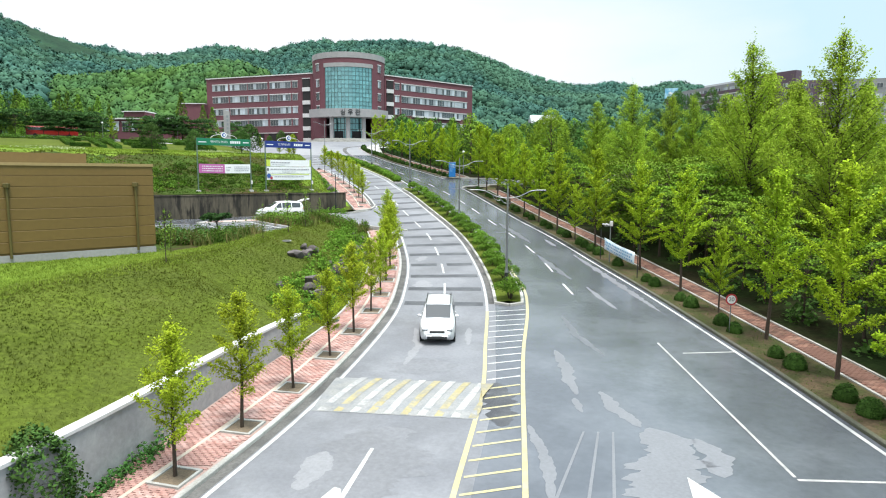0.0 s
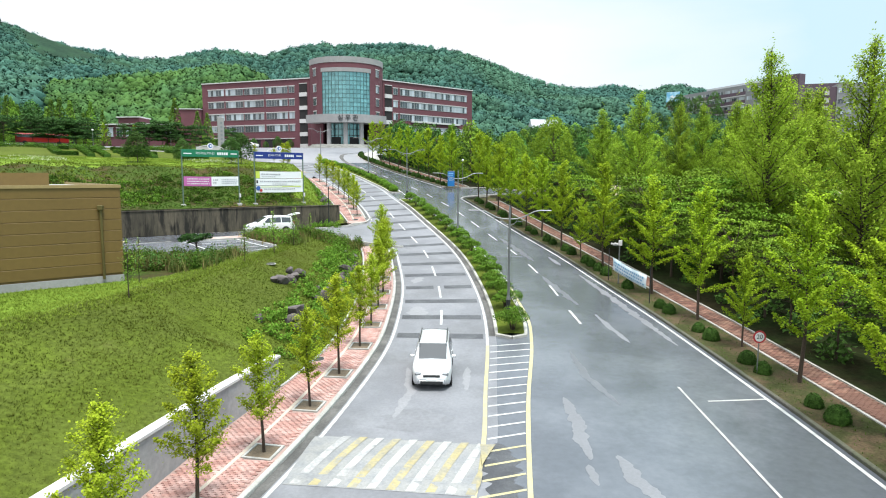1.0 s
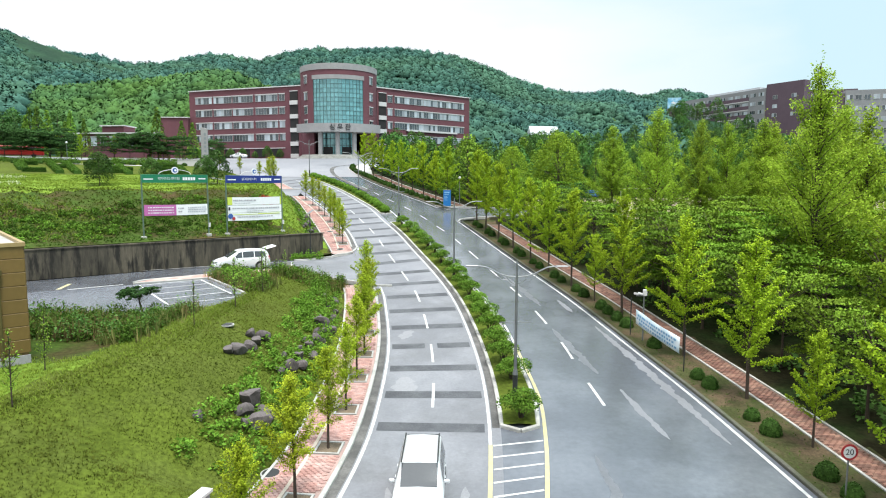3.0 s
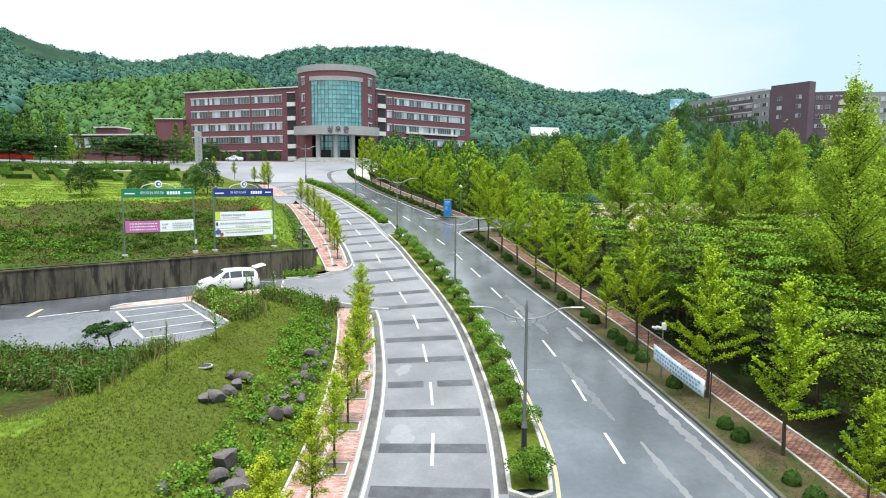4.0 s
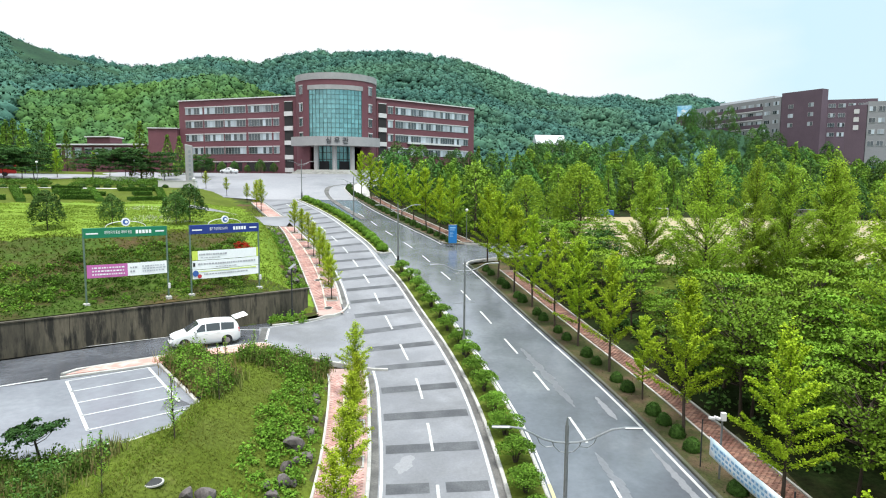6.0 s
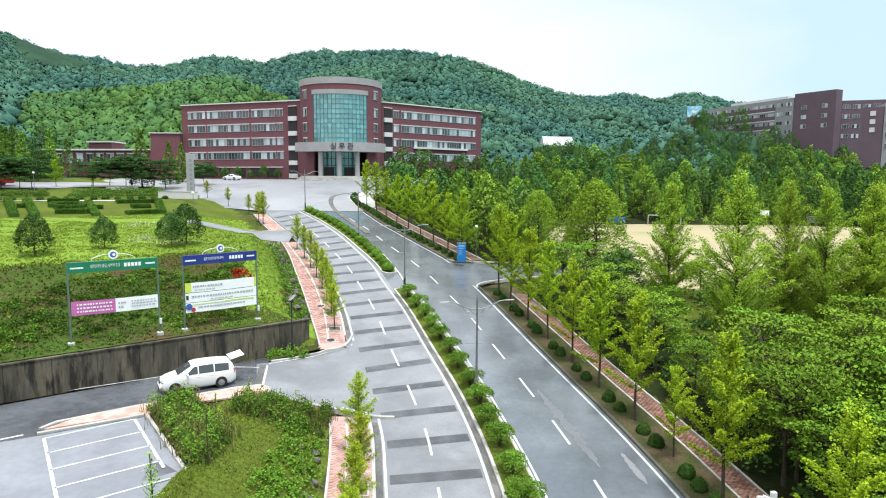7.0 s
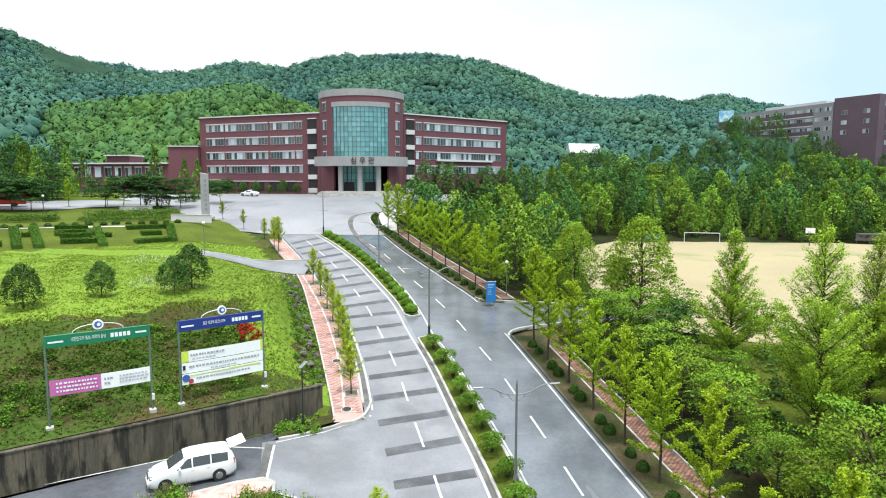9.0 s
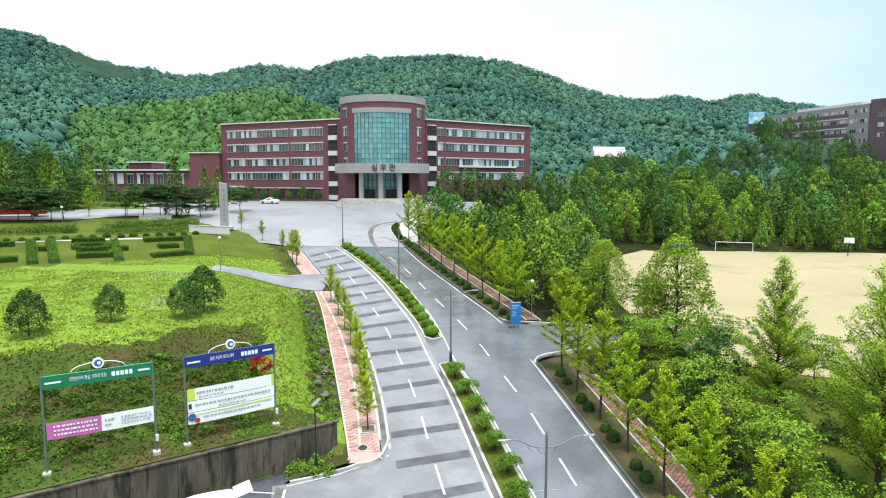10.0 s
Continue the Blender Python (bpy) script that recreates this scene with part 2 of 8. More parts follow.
BANK = material("rough weedy bank", (0.047, 0.08, 0.014), 0.95, vary=0.4, scale=0.8, second=(0.046, 0.042, 0.015), coarse=0.4, bump=1.0, bump_scale=9, spec=0.07,
                stain=((0.064, 0.0422, 0.0211), 0.16, 0.53, 0.64))
# near-black: the shade under the trees is put into the floor colour
WOODLAND_SHADE = material("woodland floor with shade in its colour", (0.0192, 0.0179, 0.00832), 0.95, vary=0.4, scale=0.7, second=(0.016, 0.0269, 0.00768), coarse=0.4, bump=0.9, bump_scale=8, spec=0.07)
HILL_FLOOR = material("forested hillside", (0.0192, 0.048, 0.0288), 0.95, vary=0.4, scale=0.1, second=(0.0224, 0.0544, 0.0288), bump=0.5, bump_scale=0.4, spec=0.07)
VERGE = material("thin verge grass", (0.048, 0.0544, 0.0211), 0.95, vary=0.35, scale=1.5, second=(0.0736, 0.0544, 0.0333), coarse=0.5, bump=0.8, bump_scale=20, spec=0.07)
SAND = material("pale sand of the sports field", (0.3, 0.246, 0.143), 0.95, vary=0.08, scale=0.3, second=(0.26, 0.215, 0.125), coarse=0.2, bump=0.2, bump_scale=8,
                stain=((0.192, 0.198, 0.0832), 0.09, 0.56, 0.68))
SOIL = material("bare soil", (0.128, 0.096, 0.064), 0.95, vary=0.3, scale=3, bump=0.5)
BRICK = material("dark red facade brick", (0.14, 0.049, 0.063), 0.8, vary=0.1, scale=0.8, second=(0.122, 0.043, 0.056), coarse=0.4, bump=0.25, bump_scale=12)
# mauve brick, lifted towards violet: distance haze is put into the colour
BRICK_MAUVE = material("mauve-brown facade brick with haze in its colour", (0.115, 0.076, 0.1), 0.8, vary=0.1, scale=0.8, second=(0.1, 0.066, 0.088), bump=0.2)
GREY_PANEL = material("grey facade panel", (0.23, 0.23, 0.243), 0.7, vary=0.08, scale=0.7, bump=0.15)
STONE = material("grey granite cladding", (0.307, 0.294, 0.301), 0.6, vary=0.1, scale=1.5, second=(0.262, 0.256, 0.262), bump=0.15)
WHITE_TRIM = material("white painted trim", (0.554, 0.538, 0.546), 0.6, vary=0.08, scale=2, bump=0.1)
GLASS_TEAL = material("teal reflective curtain glass", (0.155, 0.355, 0.375), 0.1, metal=0.3, vary=0.15, scale=0.5, bump=0, spec=1.0, objects=0.22)
GLASS_WIN = material("dark window glass", (0.0512, 0.064, 0.0736), 0.12, metal=0.0, vary=0.3, scale=0.3, bump=0, spec=0.9, objects=0.5)
# blinds, with the bright sky reflection of the panes put into the colour
CURTAIN = material("pale window blinds with sky reflection in the colour", (0.36, 0.4, 0.45), 0.35, vary=0.1, scale=1.2, bump=0, spec=0.8, objects=0.35)
MULLION = material("teal-grey aluminium mullion", (0.0768, 0.141, 0.141), 0.45, metal=0.4, vary=0.1, bump=0)
# near-black fill that stands for the shade of unlit interiors
VOID_SHADE = material("near-black painted interior shade", (0.0192, 0.0179, 0.0192), 0.9, vary=0.2, bump=0)
STEEL = material("galvanised steel", (0.218, 0.227, 0.234), 0.45, metal=0.7, vary=0.12, scale=4, bump=0.05)
DARK_STEEL = material("dark painted steel", (0.0224, 0.0243, 0.0256), 0.5, metal=0.2, vary=0.2, scale=4, bump=0.05)
GREEN_STEEL = material("grey-green painted post", (0.109, 0.16, 0.128), 0.5, metal=0.2, vary=0.15, scale=4, bump=0.05)
OCHRE = material("ochre metal siding", (0.16, 0.0992, 0.0269), 0.55, metal=0.1, vary=0.07, scale=0.6, second=(0.147, 0.0909, 0.0243), coarse=0.5, bump=0.1, objects=0.05)
OCHRE_TRIM = material("tan flashing", (0.32, 0.23, 0.102), 0.5, metal=0.1, vary=0.08, scale=1, bump=0.05)
BARK = material("brown-grey bark", (0.0544, 0.0384, 0.0269), 0.95, vary=0.35, scale=6, bump=0.8, bump_scale=30, stretch=(1, 1, 0.25))
LEAF_GINKGO = material("lime-green ginkgo leaves", (0.315, 0.4, 0.028), 0.7, vary=0.12, scale=1.0, bump=0, spec=0.07, island=0.3, objects=0.12, see=0.38, hue=0.01)
LEAF_STREET = material("fresh green street-tree leaves", (0.305, 0.435, 0.026), 0.7, vary=0.12, scale=1.0, bump=0, spec=0.07, island=0.3, objects=0.1, see=0.38, hue=0.006)
LEAF_WOOD = material("mid-green broad leaves", (0.122, 0.215, 0.02), 0.7, vary=0.15, scale=0.6, bump=0, spec=0.07, island=0.4, objects=0.25, see=0.14, hue=0.012)
LEAF_FAR = material("bright far tree leaves", (0.17, 0.295, 0.034), 0.7, vary=0.15, scale=0.6, bump=0, spec=0.07, island=0.2, objects=0.3, see=0.14, hue=0.008)
LEAF_OVAL = material("light green oval-tree leaves", (0.211, 0.326, 0.0288), 0.7, vary=0.15, scale=0.6, bump=0, spec=0.07, island=0.25, objects=0.1, see=0.28)
LEAF_DARK = material("dark green leaves", (0.066, 0.146, 0.033), 0.7, vary=0.15, scale=0.6, bump=0, spec=0.07, island=0.22, objects=0.3, see=0.12, hue=0.015)
LEAF_DAWN = material("yellow-green feathery needles", (0.255, 0.375, 0.034), 0.75, vary=0.15, scale=0.6, bump=0, spec=0.07, island=0.25, objects=0.12, see=0.38, hue=0.008)
LEAF_PINE = material("blue-green pine needles", (0.0416, 0.096, 0.0256), 0.75, vary=0.15, scale=0.8, bump=0, spec=0.07, island=0.4, objects=0.2, see=0.1)
LEAF_CONE = material("mid-green conifer sprays", (0.16, 0.285, 0.038), 0.75, vary=0.15, scale=0.6, bump=0, spec=0.07, island=0.2, objects=0.35, see=0.13, hue=0.008)
LEAF_CLIPPED = material("clipped hedge leaves", (0.0704, 0.144, 0.0192), 0.7, vary=0.15, scale=1, bump=0, spec=0.07, island=0.5, objects=0.12, see=0.2)
LEAF_RED = material("scarlet maple leaves", (0.32, 0.032, 0.016), 0.7, vary=0.15, scale=1, bump=0, spec=0.07, island=0.3, see=0.4)
LEAF_RUST = material("rust-red weed leaves", (0.205, 0.0512, 0.0256), 0.8, vary=0.2, scale=1, bump=0, spec=0.07, island=0.4, see=0.25)
LEAF_BUSH = material("clipped shrub leaves", (0.115, 0.225, 0.026), 0.7, vary=0.15, scale=1, bump=0, spec=0.07, island=0.4, objects=0.2, see=0.25)
LEAF_HEDGE = material("dark clipped box leaves", (0.048, 0.102, 0.0192), 0.7, vary=0.15, scale=1, bump=0, spec=0.07, island=0.55, objects=0.15, see=0.2)
LEAF_WEED = material("rank green weeds", (0.056, 0.11, 0.0145), 0.75, vary=0.2, scale=0.4, bump=0, spec=0.07, island=0.35, see=0.26)
# blue lift in both colours stands for the haze over the far hills
LEAF_HILL_HAZY = material("hillside tree canopy with haze tint", (0.043, 0.11, 0.09), 0.85, vary=0.22, scale=0.25, second=(0.053, 0.118, 0.076), coarse=0.06, bump=0.6, bump_scale=2.2, spec=0.07, island=0.2)
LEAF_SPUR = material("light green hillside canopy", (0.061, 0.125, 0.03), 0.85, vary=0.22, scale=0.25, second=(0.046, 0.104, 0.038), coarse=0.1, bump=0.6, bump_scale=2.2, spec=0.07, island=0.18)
MOSSY = material("mossy dark kerb concrete", (0.0832, 0.08, 0.064), 0.9, vary=0.3, scale=2, second=(0.0576, 0.064, 0.0384), bump=0.4)
WORN_WHITE = material("worn off-white hump paint", (0.4, 0.395, 0.38), 0.7, vary=0.15, scale=1.4, second=(0.27, 0.27, 0.27), coarse=1.2, bump=0.2, stain=((0.211, 0.218, 0.224), 2.2, 0.6, 0.68))
WORN_YELLOW = material("worn yellow hump paint", (0.33, 0.285, 0.15), 0.7, vary=0.15, scale=1.4, second=(0.235, 0.22, 0.17), coarse=1.2, bump=0.2, stain=((0.211, 0.218, 0.224), 2.2, 0.58, 0.66))
ROCK = material("grey-brown boulder", (0.125, 0.106, 0.105), 0.9, vary=0.3, scale=2, second=(0.05, 0.043, 0.04), bump=0.7, bump_scale=6)
CAR_WHITE = material("white car paint", (0.672, 0.68, 0.689), 0.25, vary=0.02, bump=0, spec=0.7)
CAR_SILVER = material("silver-white car paint", (0.554, 0.571, 0.588), 0.28, metal=0.2, vary=0.02, bump=0, spec=0.7)
HEADLAMP = material("headlamp glass", (0.192, 0.205, 0.218), 0.15, metal=0.3, vary=0.1, bump=0, spec=0.9)
CAR_GLASS = material("tinted car glass", (0.0448, 0.0499, 0.0544), 0.08, vary=0.05, bump=0, spec=0.9)
TYRE = material("black rubber", (0.0128, 0.0128, 0.0134), 0.85, vary=0.2, bump=0.2)
RIM = material("alloy wheel", (0.32, 0.32, 0.333), 0.35, metal=0.8, vary=0.05, bump=0)
RED_PAINT = material("red vehicle paint", (0.32, 0.0192, 0.016), 0.35, vary=0.05, bump=0)
BLUE_PAINT = material("blue enamel", (0.0096, 0.0768, 0.288), 0.4, vary=0.06, bump=0)
BLUE_BOARD = material("navy sign panel", (0.0128, 0.032, 0.192), 0.45, vary=0.06, bump=0)
GREEN_BOARD = material("green sign panel", (0.0064, 0.16, 0.0768), 0.45, vary=0.06, bump=0)
BANNER_WHITE = material("white banner cloth", (0.739, 0.748, 0.756), 0.7, vary=0.05, scale=1.5, bump=0.1)
BANNER_PINK = material("magenta banner cloth", (0.459, 0.118, 0.333), 0.7, vary=0.06, scale=1.5, bump=0.1)
BANNER_LIME = material("lime banner cloth", (0.504, 0.605, 0.084), 0.7, vary=0.06, scale=1.5, bump=0.1)
BANNER_BLUE = material("sky-blue banner cloth", (0.134, 0.42, 0.655), 0.7, vary=0.2, scale=0.8, second=(0.462, 0.655, 0.739), coarse=0.5, bump=0)
INK = material("dark print", (0.0192, 0.0192, 0.0256), 0.6, vary=0.05, bump=0)
INK_GREY = material("grey print", (0.192, 0.205, 0.23), 0.6, vary=0.05, bump=0)
INK_BLUE = material("blue print", (0.032, 0.096, 0.32), 0.6, vary=0.05, bump=0)
INK_WHITE = material("white print", (0.714, 0.722, 0.731), 0.6, vary=0.03, bump=0)
INK_RED = material("red print", (0.407, 0.0296, 0.037), 0.6, vary=0.05, bump=0)
ROOF_WHITE = material("white sheet roof", (0.444, 0.466, 0.488), 0.5, vary=0.05, bump=0)
LAMP_GLASS = material("milky lamp glass", (0.63, 0.638, 0.638), 0.3, vary=0.03, bump=0)

# ---- plan of the slope: edges as x over y, heights over y ----
R = line((-60, -2.6), (0, -0.75), (22, 0.0), (34.7, 0.6), (45, 1.4), (56.6, 2.6), (64.2, 3.45), (70, 4.3), (80, 5.7), (90, 7.0), (100, 8.3), (115, 10.3),
         (130, 12.4), (145, 14.6), (158, 16.2), (168, 16.9), (185, 17.4), (230, 17.6), (1500, 18))
LK = line((-60, -24.0), (5, -8.2), (12.5, -6.1), (18.7, -4.6), (27, -3.26), (33, -2.69), (39, -2.7), (45, -3.0), (52.8, -4.01), (57, -4.71), (63, -6.37), (70.5, -8.62),
          (77.6, -10.57), (85.7, -13.28), (91, -15.3), (100, -19.25), (110, -23.97), (120, -29.38), (130, -34.8))
LM = line((-60, -10.0), (5, -0.3), (12.9, 0.8), (22, 2.01), (26, 2.22), (34.7, 2.67), (40, 2.62), (47, 2.09), (56.6, 0.71), (64.2, -1.06), (70, -2.82), (80, -5.8), (87.3, -8.3),
          (94.7, -10.7), (102, -13.83), (112, -18.45), (121.7, -23.87), (130, -29.3))
RM = line((-60, -3.9), (12.9, 2.81), (25.8, 4.05), (33.6, 5.06), (37.2, 5.33), (42.8, 5.05), (51.7, 4.17), (58, 2.91), (65, 1.3), (72, -0.82), (82, -3.99), (86, -5.57), (92, -7.34),
          (102, -10.79), (112, -15.26), (121.7, -20.83), (130, -26.8))
RK = line((-60, 12.0), (16, 14.6), (26, 14.25), (37.5, 13.26), (47, 11.69), (53.7, 10.39), (60.8, 8.7), (71.3, 5.63), (86.5, 1.3), (96.3, -1.63), (105.5, -6.16), (118, -12.48),
          (134, -20.0), (143, -25.3))
SL = line((-60, -27.0), (5, -11.0), (12.4, -9.3), (18, -8.4), (22.3, -7.69), (27.6, -6.56), (31.7, -5.94), (38, -5.81), (45, -6.1), (52, -6.93), (57, -7.8), (63, -9.47), (69.9, -11.32),
          (76.8, -13.67), (90, -18.41), (104.6, -24.11), (118, -31.2), (130, -37.3))
RIDGE = line((-60, -34), (12, -17.4), (19, -16.1), (27.7, -13.9), (39.5, -12.6), (48.8, -12.7), (57, -12.6), (70, -14))
CR = line((30, 8.58), (37.4, 8.39), (40, 8.2), (46.6, 7.78), (52.5, 6.98), (58.6, 5.76), (64.9, 4.21), (72, 2.24), (80.4, -0.21), (83.7, -1.37), (90.5, -3.7), (97, -6.33), (104, -9.57), (118, -15.88), (130, -22.8))
CREST = line((-180, 4), (-90, 6), (-50, 10.6), (-44, 11.6), (-39.1, 11.7), (-37.1, 11.6), (-35.3, 11.0), (-33.9, 10.3), (-30.5, 9.8), (-28, 9.45), (-25.1, 9.5), (-22.9, 10.1), (-21.5, 10.45),
             (-16.9, 10.4), (-15.1, 10.9), (-12.7, 11.35), (-9.8, 11.5), (-4.9, 11.65), (-2.5, 11.4), (1.8, 10.5), (4.7, 9.3), (7.5, 8.3), (10.7, 7.75), (14.2, 7.8), (16, 7.35), (18.4, 7.75),
             (22, 7.0), (24, 6.6), (30, 6.1), (50, 7), (90, 5), (180, 4))
WALL_A, WALL_B = (-12.7, 71.8), (-48.0, 41.1)   # retaining wall from the street end to the far end


def behind_wall(x, y):
    return (np.asarray(x) - WALL_A[0]) * -0.656 + (np.asarray(y) - WALL_A[1]) * 0.755


def ground_z(x, y, notch=False):
    """The natural ground; notch: cut back behind the walls, where strips of turf close it."""
    x, y = np.asarray(x, float), np.asarray(y, float)
    r = R(y)
    n = behind_wall(x, y)
    d = SL(y) - x
    # embankment and level ground below the retaining wall
    foot = r + (1.62 - r) * smooth(28.5, 25.5, y)
    t = np.clip(d / np.maximum(SL(y) - RIDGE(y), 0.5), 0, 1)
    low = foot + (4.1 - foot) * (0.65 * t + 0.35 * t * t * (3 - 2 * t))
    low = low - 0.28 * smooth(1.0, 3.5, RIDGE(y) - x) + 0.05 * wavy(x, y, 1.1) * smooth(0, 1, d)
    tj = np.clip((LK(y) - x) / np.maximum(LK(y) + 13.2, 0.5), 0, 1)
    low = np.where((y > 59) & (y < 71), r + (3.85 - r) * tj, low)
    # planted slope and meadow above it
    high = np.interp(n, [0, 2, 13, 17, 52, 64.5, 78, 100, 130, 400], [6.3, 6.75, 10.5, 11.0, 12.4, 14.2, 14.4, 16.0, 17.4, 18])
    high = high + (0.16 * wavy(x, y, 2.0, 3) + 0.1 * wavy(x, y, 0.9, 5)) * smooth(1, 4, n) * smooth(60, 40, n)
    high = r + (high - r) * smooth(0, 1, d / (5.0 + 9 * smooth(92, 101, y)))
    left = np.where((n > 0) & (d > -0.5), high, low)
    left = np.where(y > 72.5, high, left)
    if notch:
        left = np.where((n > -0.1) & (n < 1.5) & (y < 71.5), 3.4, left)
        left = np.where((y < 26.8) & (d < 0.9), r - 0.35, left)
    # woods and sports field
    dr = x - (RK(np.minimum(y, 140)) + 4.7)
    f = np.interp(y, [-60, 20, 50, 70, 80, 172, 185, 230, 400], [-3.2, -0.3, 1.6, 5.2, 7.06, 7.06, 8.0, 15.0, 18])
    right = r + (f - r) * smooth(0, 15, dr) + 0.1 * wavy(x, y, 3, 2) * smooth(0, 4, dr)
    z = np.where(d > 0, left, np.where(dr > 0, right, r))
    # hills all round
    rr, az = np.hypot(x, y - 15), np.degrees(np.arctan2(x, y - 15))
    top = 15 + np.tan(np.radians(CREST(az))) * 640 - 8.5
    u = np.clip((rr - 215) / 425, 0, 1)
    s = u * (0.42 + 0.58 * u)
    hill = z + (top - z) * s + (7 * wavy(x, y, 45, 1) + 4 * wavy(x, y, 21, 2)) * smooth(240, 330, rr) * smooth(600, 500, rr)
    hill = hill - (rr > 640) * (rr - 640) * 0.2
    spur = 25 * np.exp(-((az + 21) / 9.5) ** 2 - ((rr - 330) / 62) ** 2) + 13 * np.exp(-((az + 44) / 12) ** 2 - ((rr - 330) / 60) ** 2)
    mound = 9 * np.exp(-(((x - 118) / 45) ** 2 + ((y - 300) / 45) ** 2))
    return hill + (spur + mound) * smooth(205, 260, rr)


def floor_z(x, y):
    """What one stands on: street level in the street, the ground elsewhere."""
    return float(ground_z(x, y))


def lot_edge(x):
    """The near edge of the lot, as y over x."""
    return np.interp(x, [-60, -20, -17.2, -14, -13.2], [41.8, 42.2, 42.1, 44.6, 45.6])


def built_over(x, y):
    n = behind_wall(x, y)
    street = (x > SL(y) + 0.15) & (x < RK(np.minimum(y, 140)) + 4.3) & (y < 131)
    plaza = (y >= 129) & (y < 186) & (x > -48 - (y - 129) * 0.75) & (x < -24 + np.maximum(0, y - 152) * 1.6) & (x < -8)
    lot = (y > 44) & (y < 70) & (x < -13.2) & (x > -45) & (n < -0.6) & (y > lot_edge(x) + 0.3)
    lot = lot & ~((x > -18.2) & (y > 49.6 - (x + 12.8) * 1.28) & (y < 57.1 + (x + 18.4) * 0.66))
    access = (y > 60.3) & (y < 68.5) & (x > -14) & (x < -4)
    return street | plaza | lot | access


xs = np.unique(np.concatenate([np.linspace(-1600, -260, 12), np.arange(-260, -110, 12), np.arange(-110, -46, 3), np.arange(-46, -24, 1.4), np.arange(-24, 20, 0.7),
                               np.arange(20, 60, 2.5), np.arange(60, 260, 12), np.linspace(260, 1600, 12)]))
ys = np.unique(np.concatenate([np.linspace(-700, -40, 12), np.arange(-40, 8, 4), np.arange(8, 135, 0.9), np.arange(135, 190, 3), np.arange(190, 700, 12), np.linspace(700, 1800, 8)]))
gx, gy = np.meshgrid(xs, ys)
gz = ground_z(gx, gy, True) - 0.3 * built_over(gx, gy)
nx_ = len(xs)
verts = np.stack([gx.ravel(), gy.ravel(), gz.ravel()], 1)
faces = [(j * nx_ + i, j * nx_ + i + 1, (j + 1) * nx_ + i + 1, (j + 1) * nx_ + i) for j in range(len(ys) - 1) for i in range(nx_ - 1)]
me = mesh("ground", verts, faces, GRASS, MEADOW, BANK, WOODLAND_SHADE, HILL_FLOOR, VERGE, shade=True)
cx, cy = (xs[:-1] + xs[1:]) / 2, (ys[:-1] + ys[1:]) / 2
cx, cy = np.meshgrid(cx, cy)
n_ = behind_wall(cx, cy)
d_ = SL(cy) - cx
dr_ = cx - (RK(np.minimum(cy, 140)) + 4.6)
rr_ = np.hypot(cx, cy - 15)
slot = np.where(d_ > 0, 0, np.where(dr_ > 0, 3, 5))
planted = (n_ <= 14 + 1.5 * wavy(cx, cy, 3)) & (d_ > 6.3 + 1.2 * wavy(cx, cy, 2.2))
slot = np.where((d_ > 0) & (n_ > 0), np.where(planted, 2, 1), slot)
slot = np.where((d_ > 0) & (n_ > 51), 0, slot)
slot = np.where((d_ > 0) & (d_ < 2.4) & (n_ > 3) & (cy > 74), 2, slot)
slot = np.where((d_ > 0) & (n_ < 0) & (cx < RIDGE(cy) - 2.2) & (cy > 33), 2, slot)
slot = np.where((d_ > 0) & (n_ < 0) & (cx < RIDGE(cy) - 1.2) & (cy <= 33), 1, slot)
slot = np.where((cx > 16.5 + 0.8 * wavy(cx, cy, 3)) & (cy > 63) & (cy < 120), 0, slot)      # lawn beside the sports field
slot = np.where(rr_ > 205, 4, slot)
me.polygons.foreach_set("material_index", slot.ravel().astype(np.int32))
tagged(new("ground", me), "green slope of mown grass, meadow and weedy banks rising to wooded hills", "ground", kind="stuff")


# ---- street surfaces ----
def strip(name, xa, xb, y0, y1, dz, mat, step=1.0, across=4):
    yy = np.linspace(y0, y1, max(2, int((y1 - y0) / step) + 1))
    vs, k = [], across + 1
    for y in yy:
        a, b = float(xa(y)), float(xb(y))
        vs += [(a + (b - a) * i / across, y, float(R(y)) + dz) for i in range(k)]
    fs = [(j * k + i, j * k + i + 1, (j + 1) * k + i + 1, (j + 1) * k + i) for j in range(len(yy) - 1) for i in range(across)]
    return mesh(name, vs, fs, mat, shade=True)


def off(f, a):
    return lambda y: f(y) + a


road_left = tagged(new("road_left", strip("road_left", off(LK, -0.6), off(LM, 0.5), -40, 130, 0.0, ASPHALT)),
                   "grey asphalt carriageway with dark anti-skid bars climbing the slope", "road", kind="structure")
road_right = tagged(new("road_right", strip("road_right", off(LM, 0.5), off(RK, 0.35), -40, 131, 0.0, ASPHALT_WET)),
                    "damp grey asphalt carriageway with pale worn patches", "road", kind="structure")


def along(f, y0, y1, step=0.8, dz=0.0):
    return [(float(f(y)), y, float(R(y)) + dz) for y in np.linspace(y0, y1, max(3, int((y1 - y0) / step)))]


def painted(name, f, y0, y1, width, mat, parent, dz=0.008):
    """A painted line along a curve."""
    return part(name, sweep(name, along(f, y0, y1, 0.8, dz), [(-width / 2, 0), (width / 2, 0), (width / 2, 0.004), (-width / 2, 0.004)], mat), parent)


def quad_mark(name, pts, mat, parent, dz=0.009):
    top = [(x, y, float(R(y)) + dz) for x, y in pts]
    return part(name, mesh(name, top, [tuple(range(len(pts)))], mat), parent)


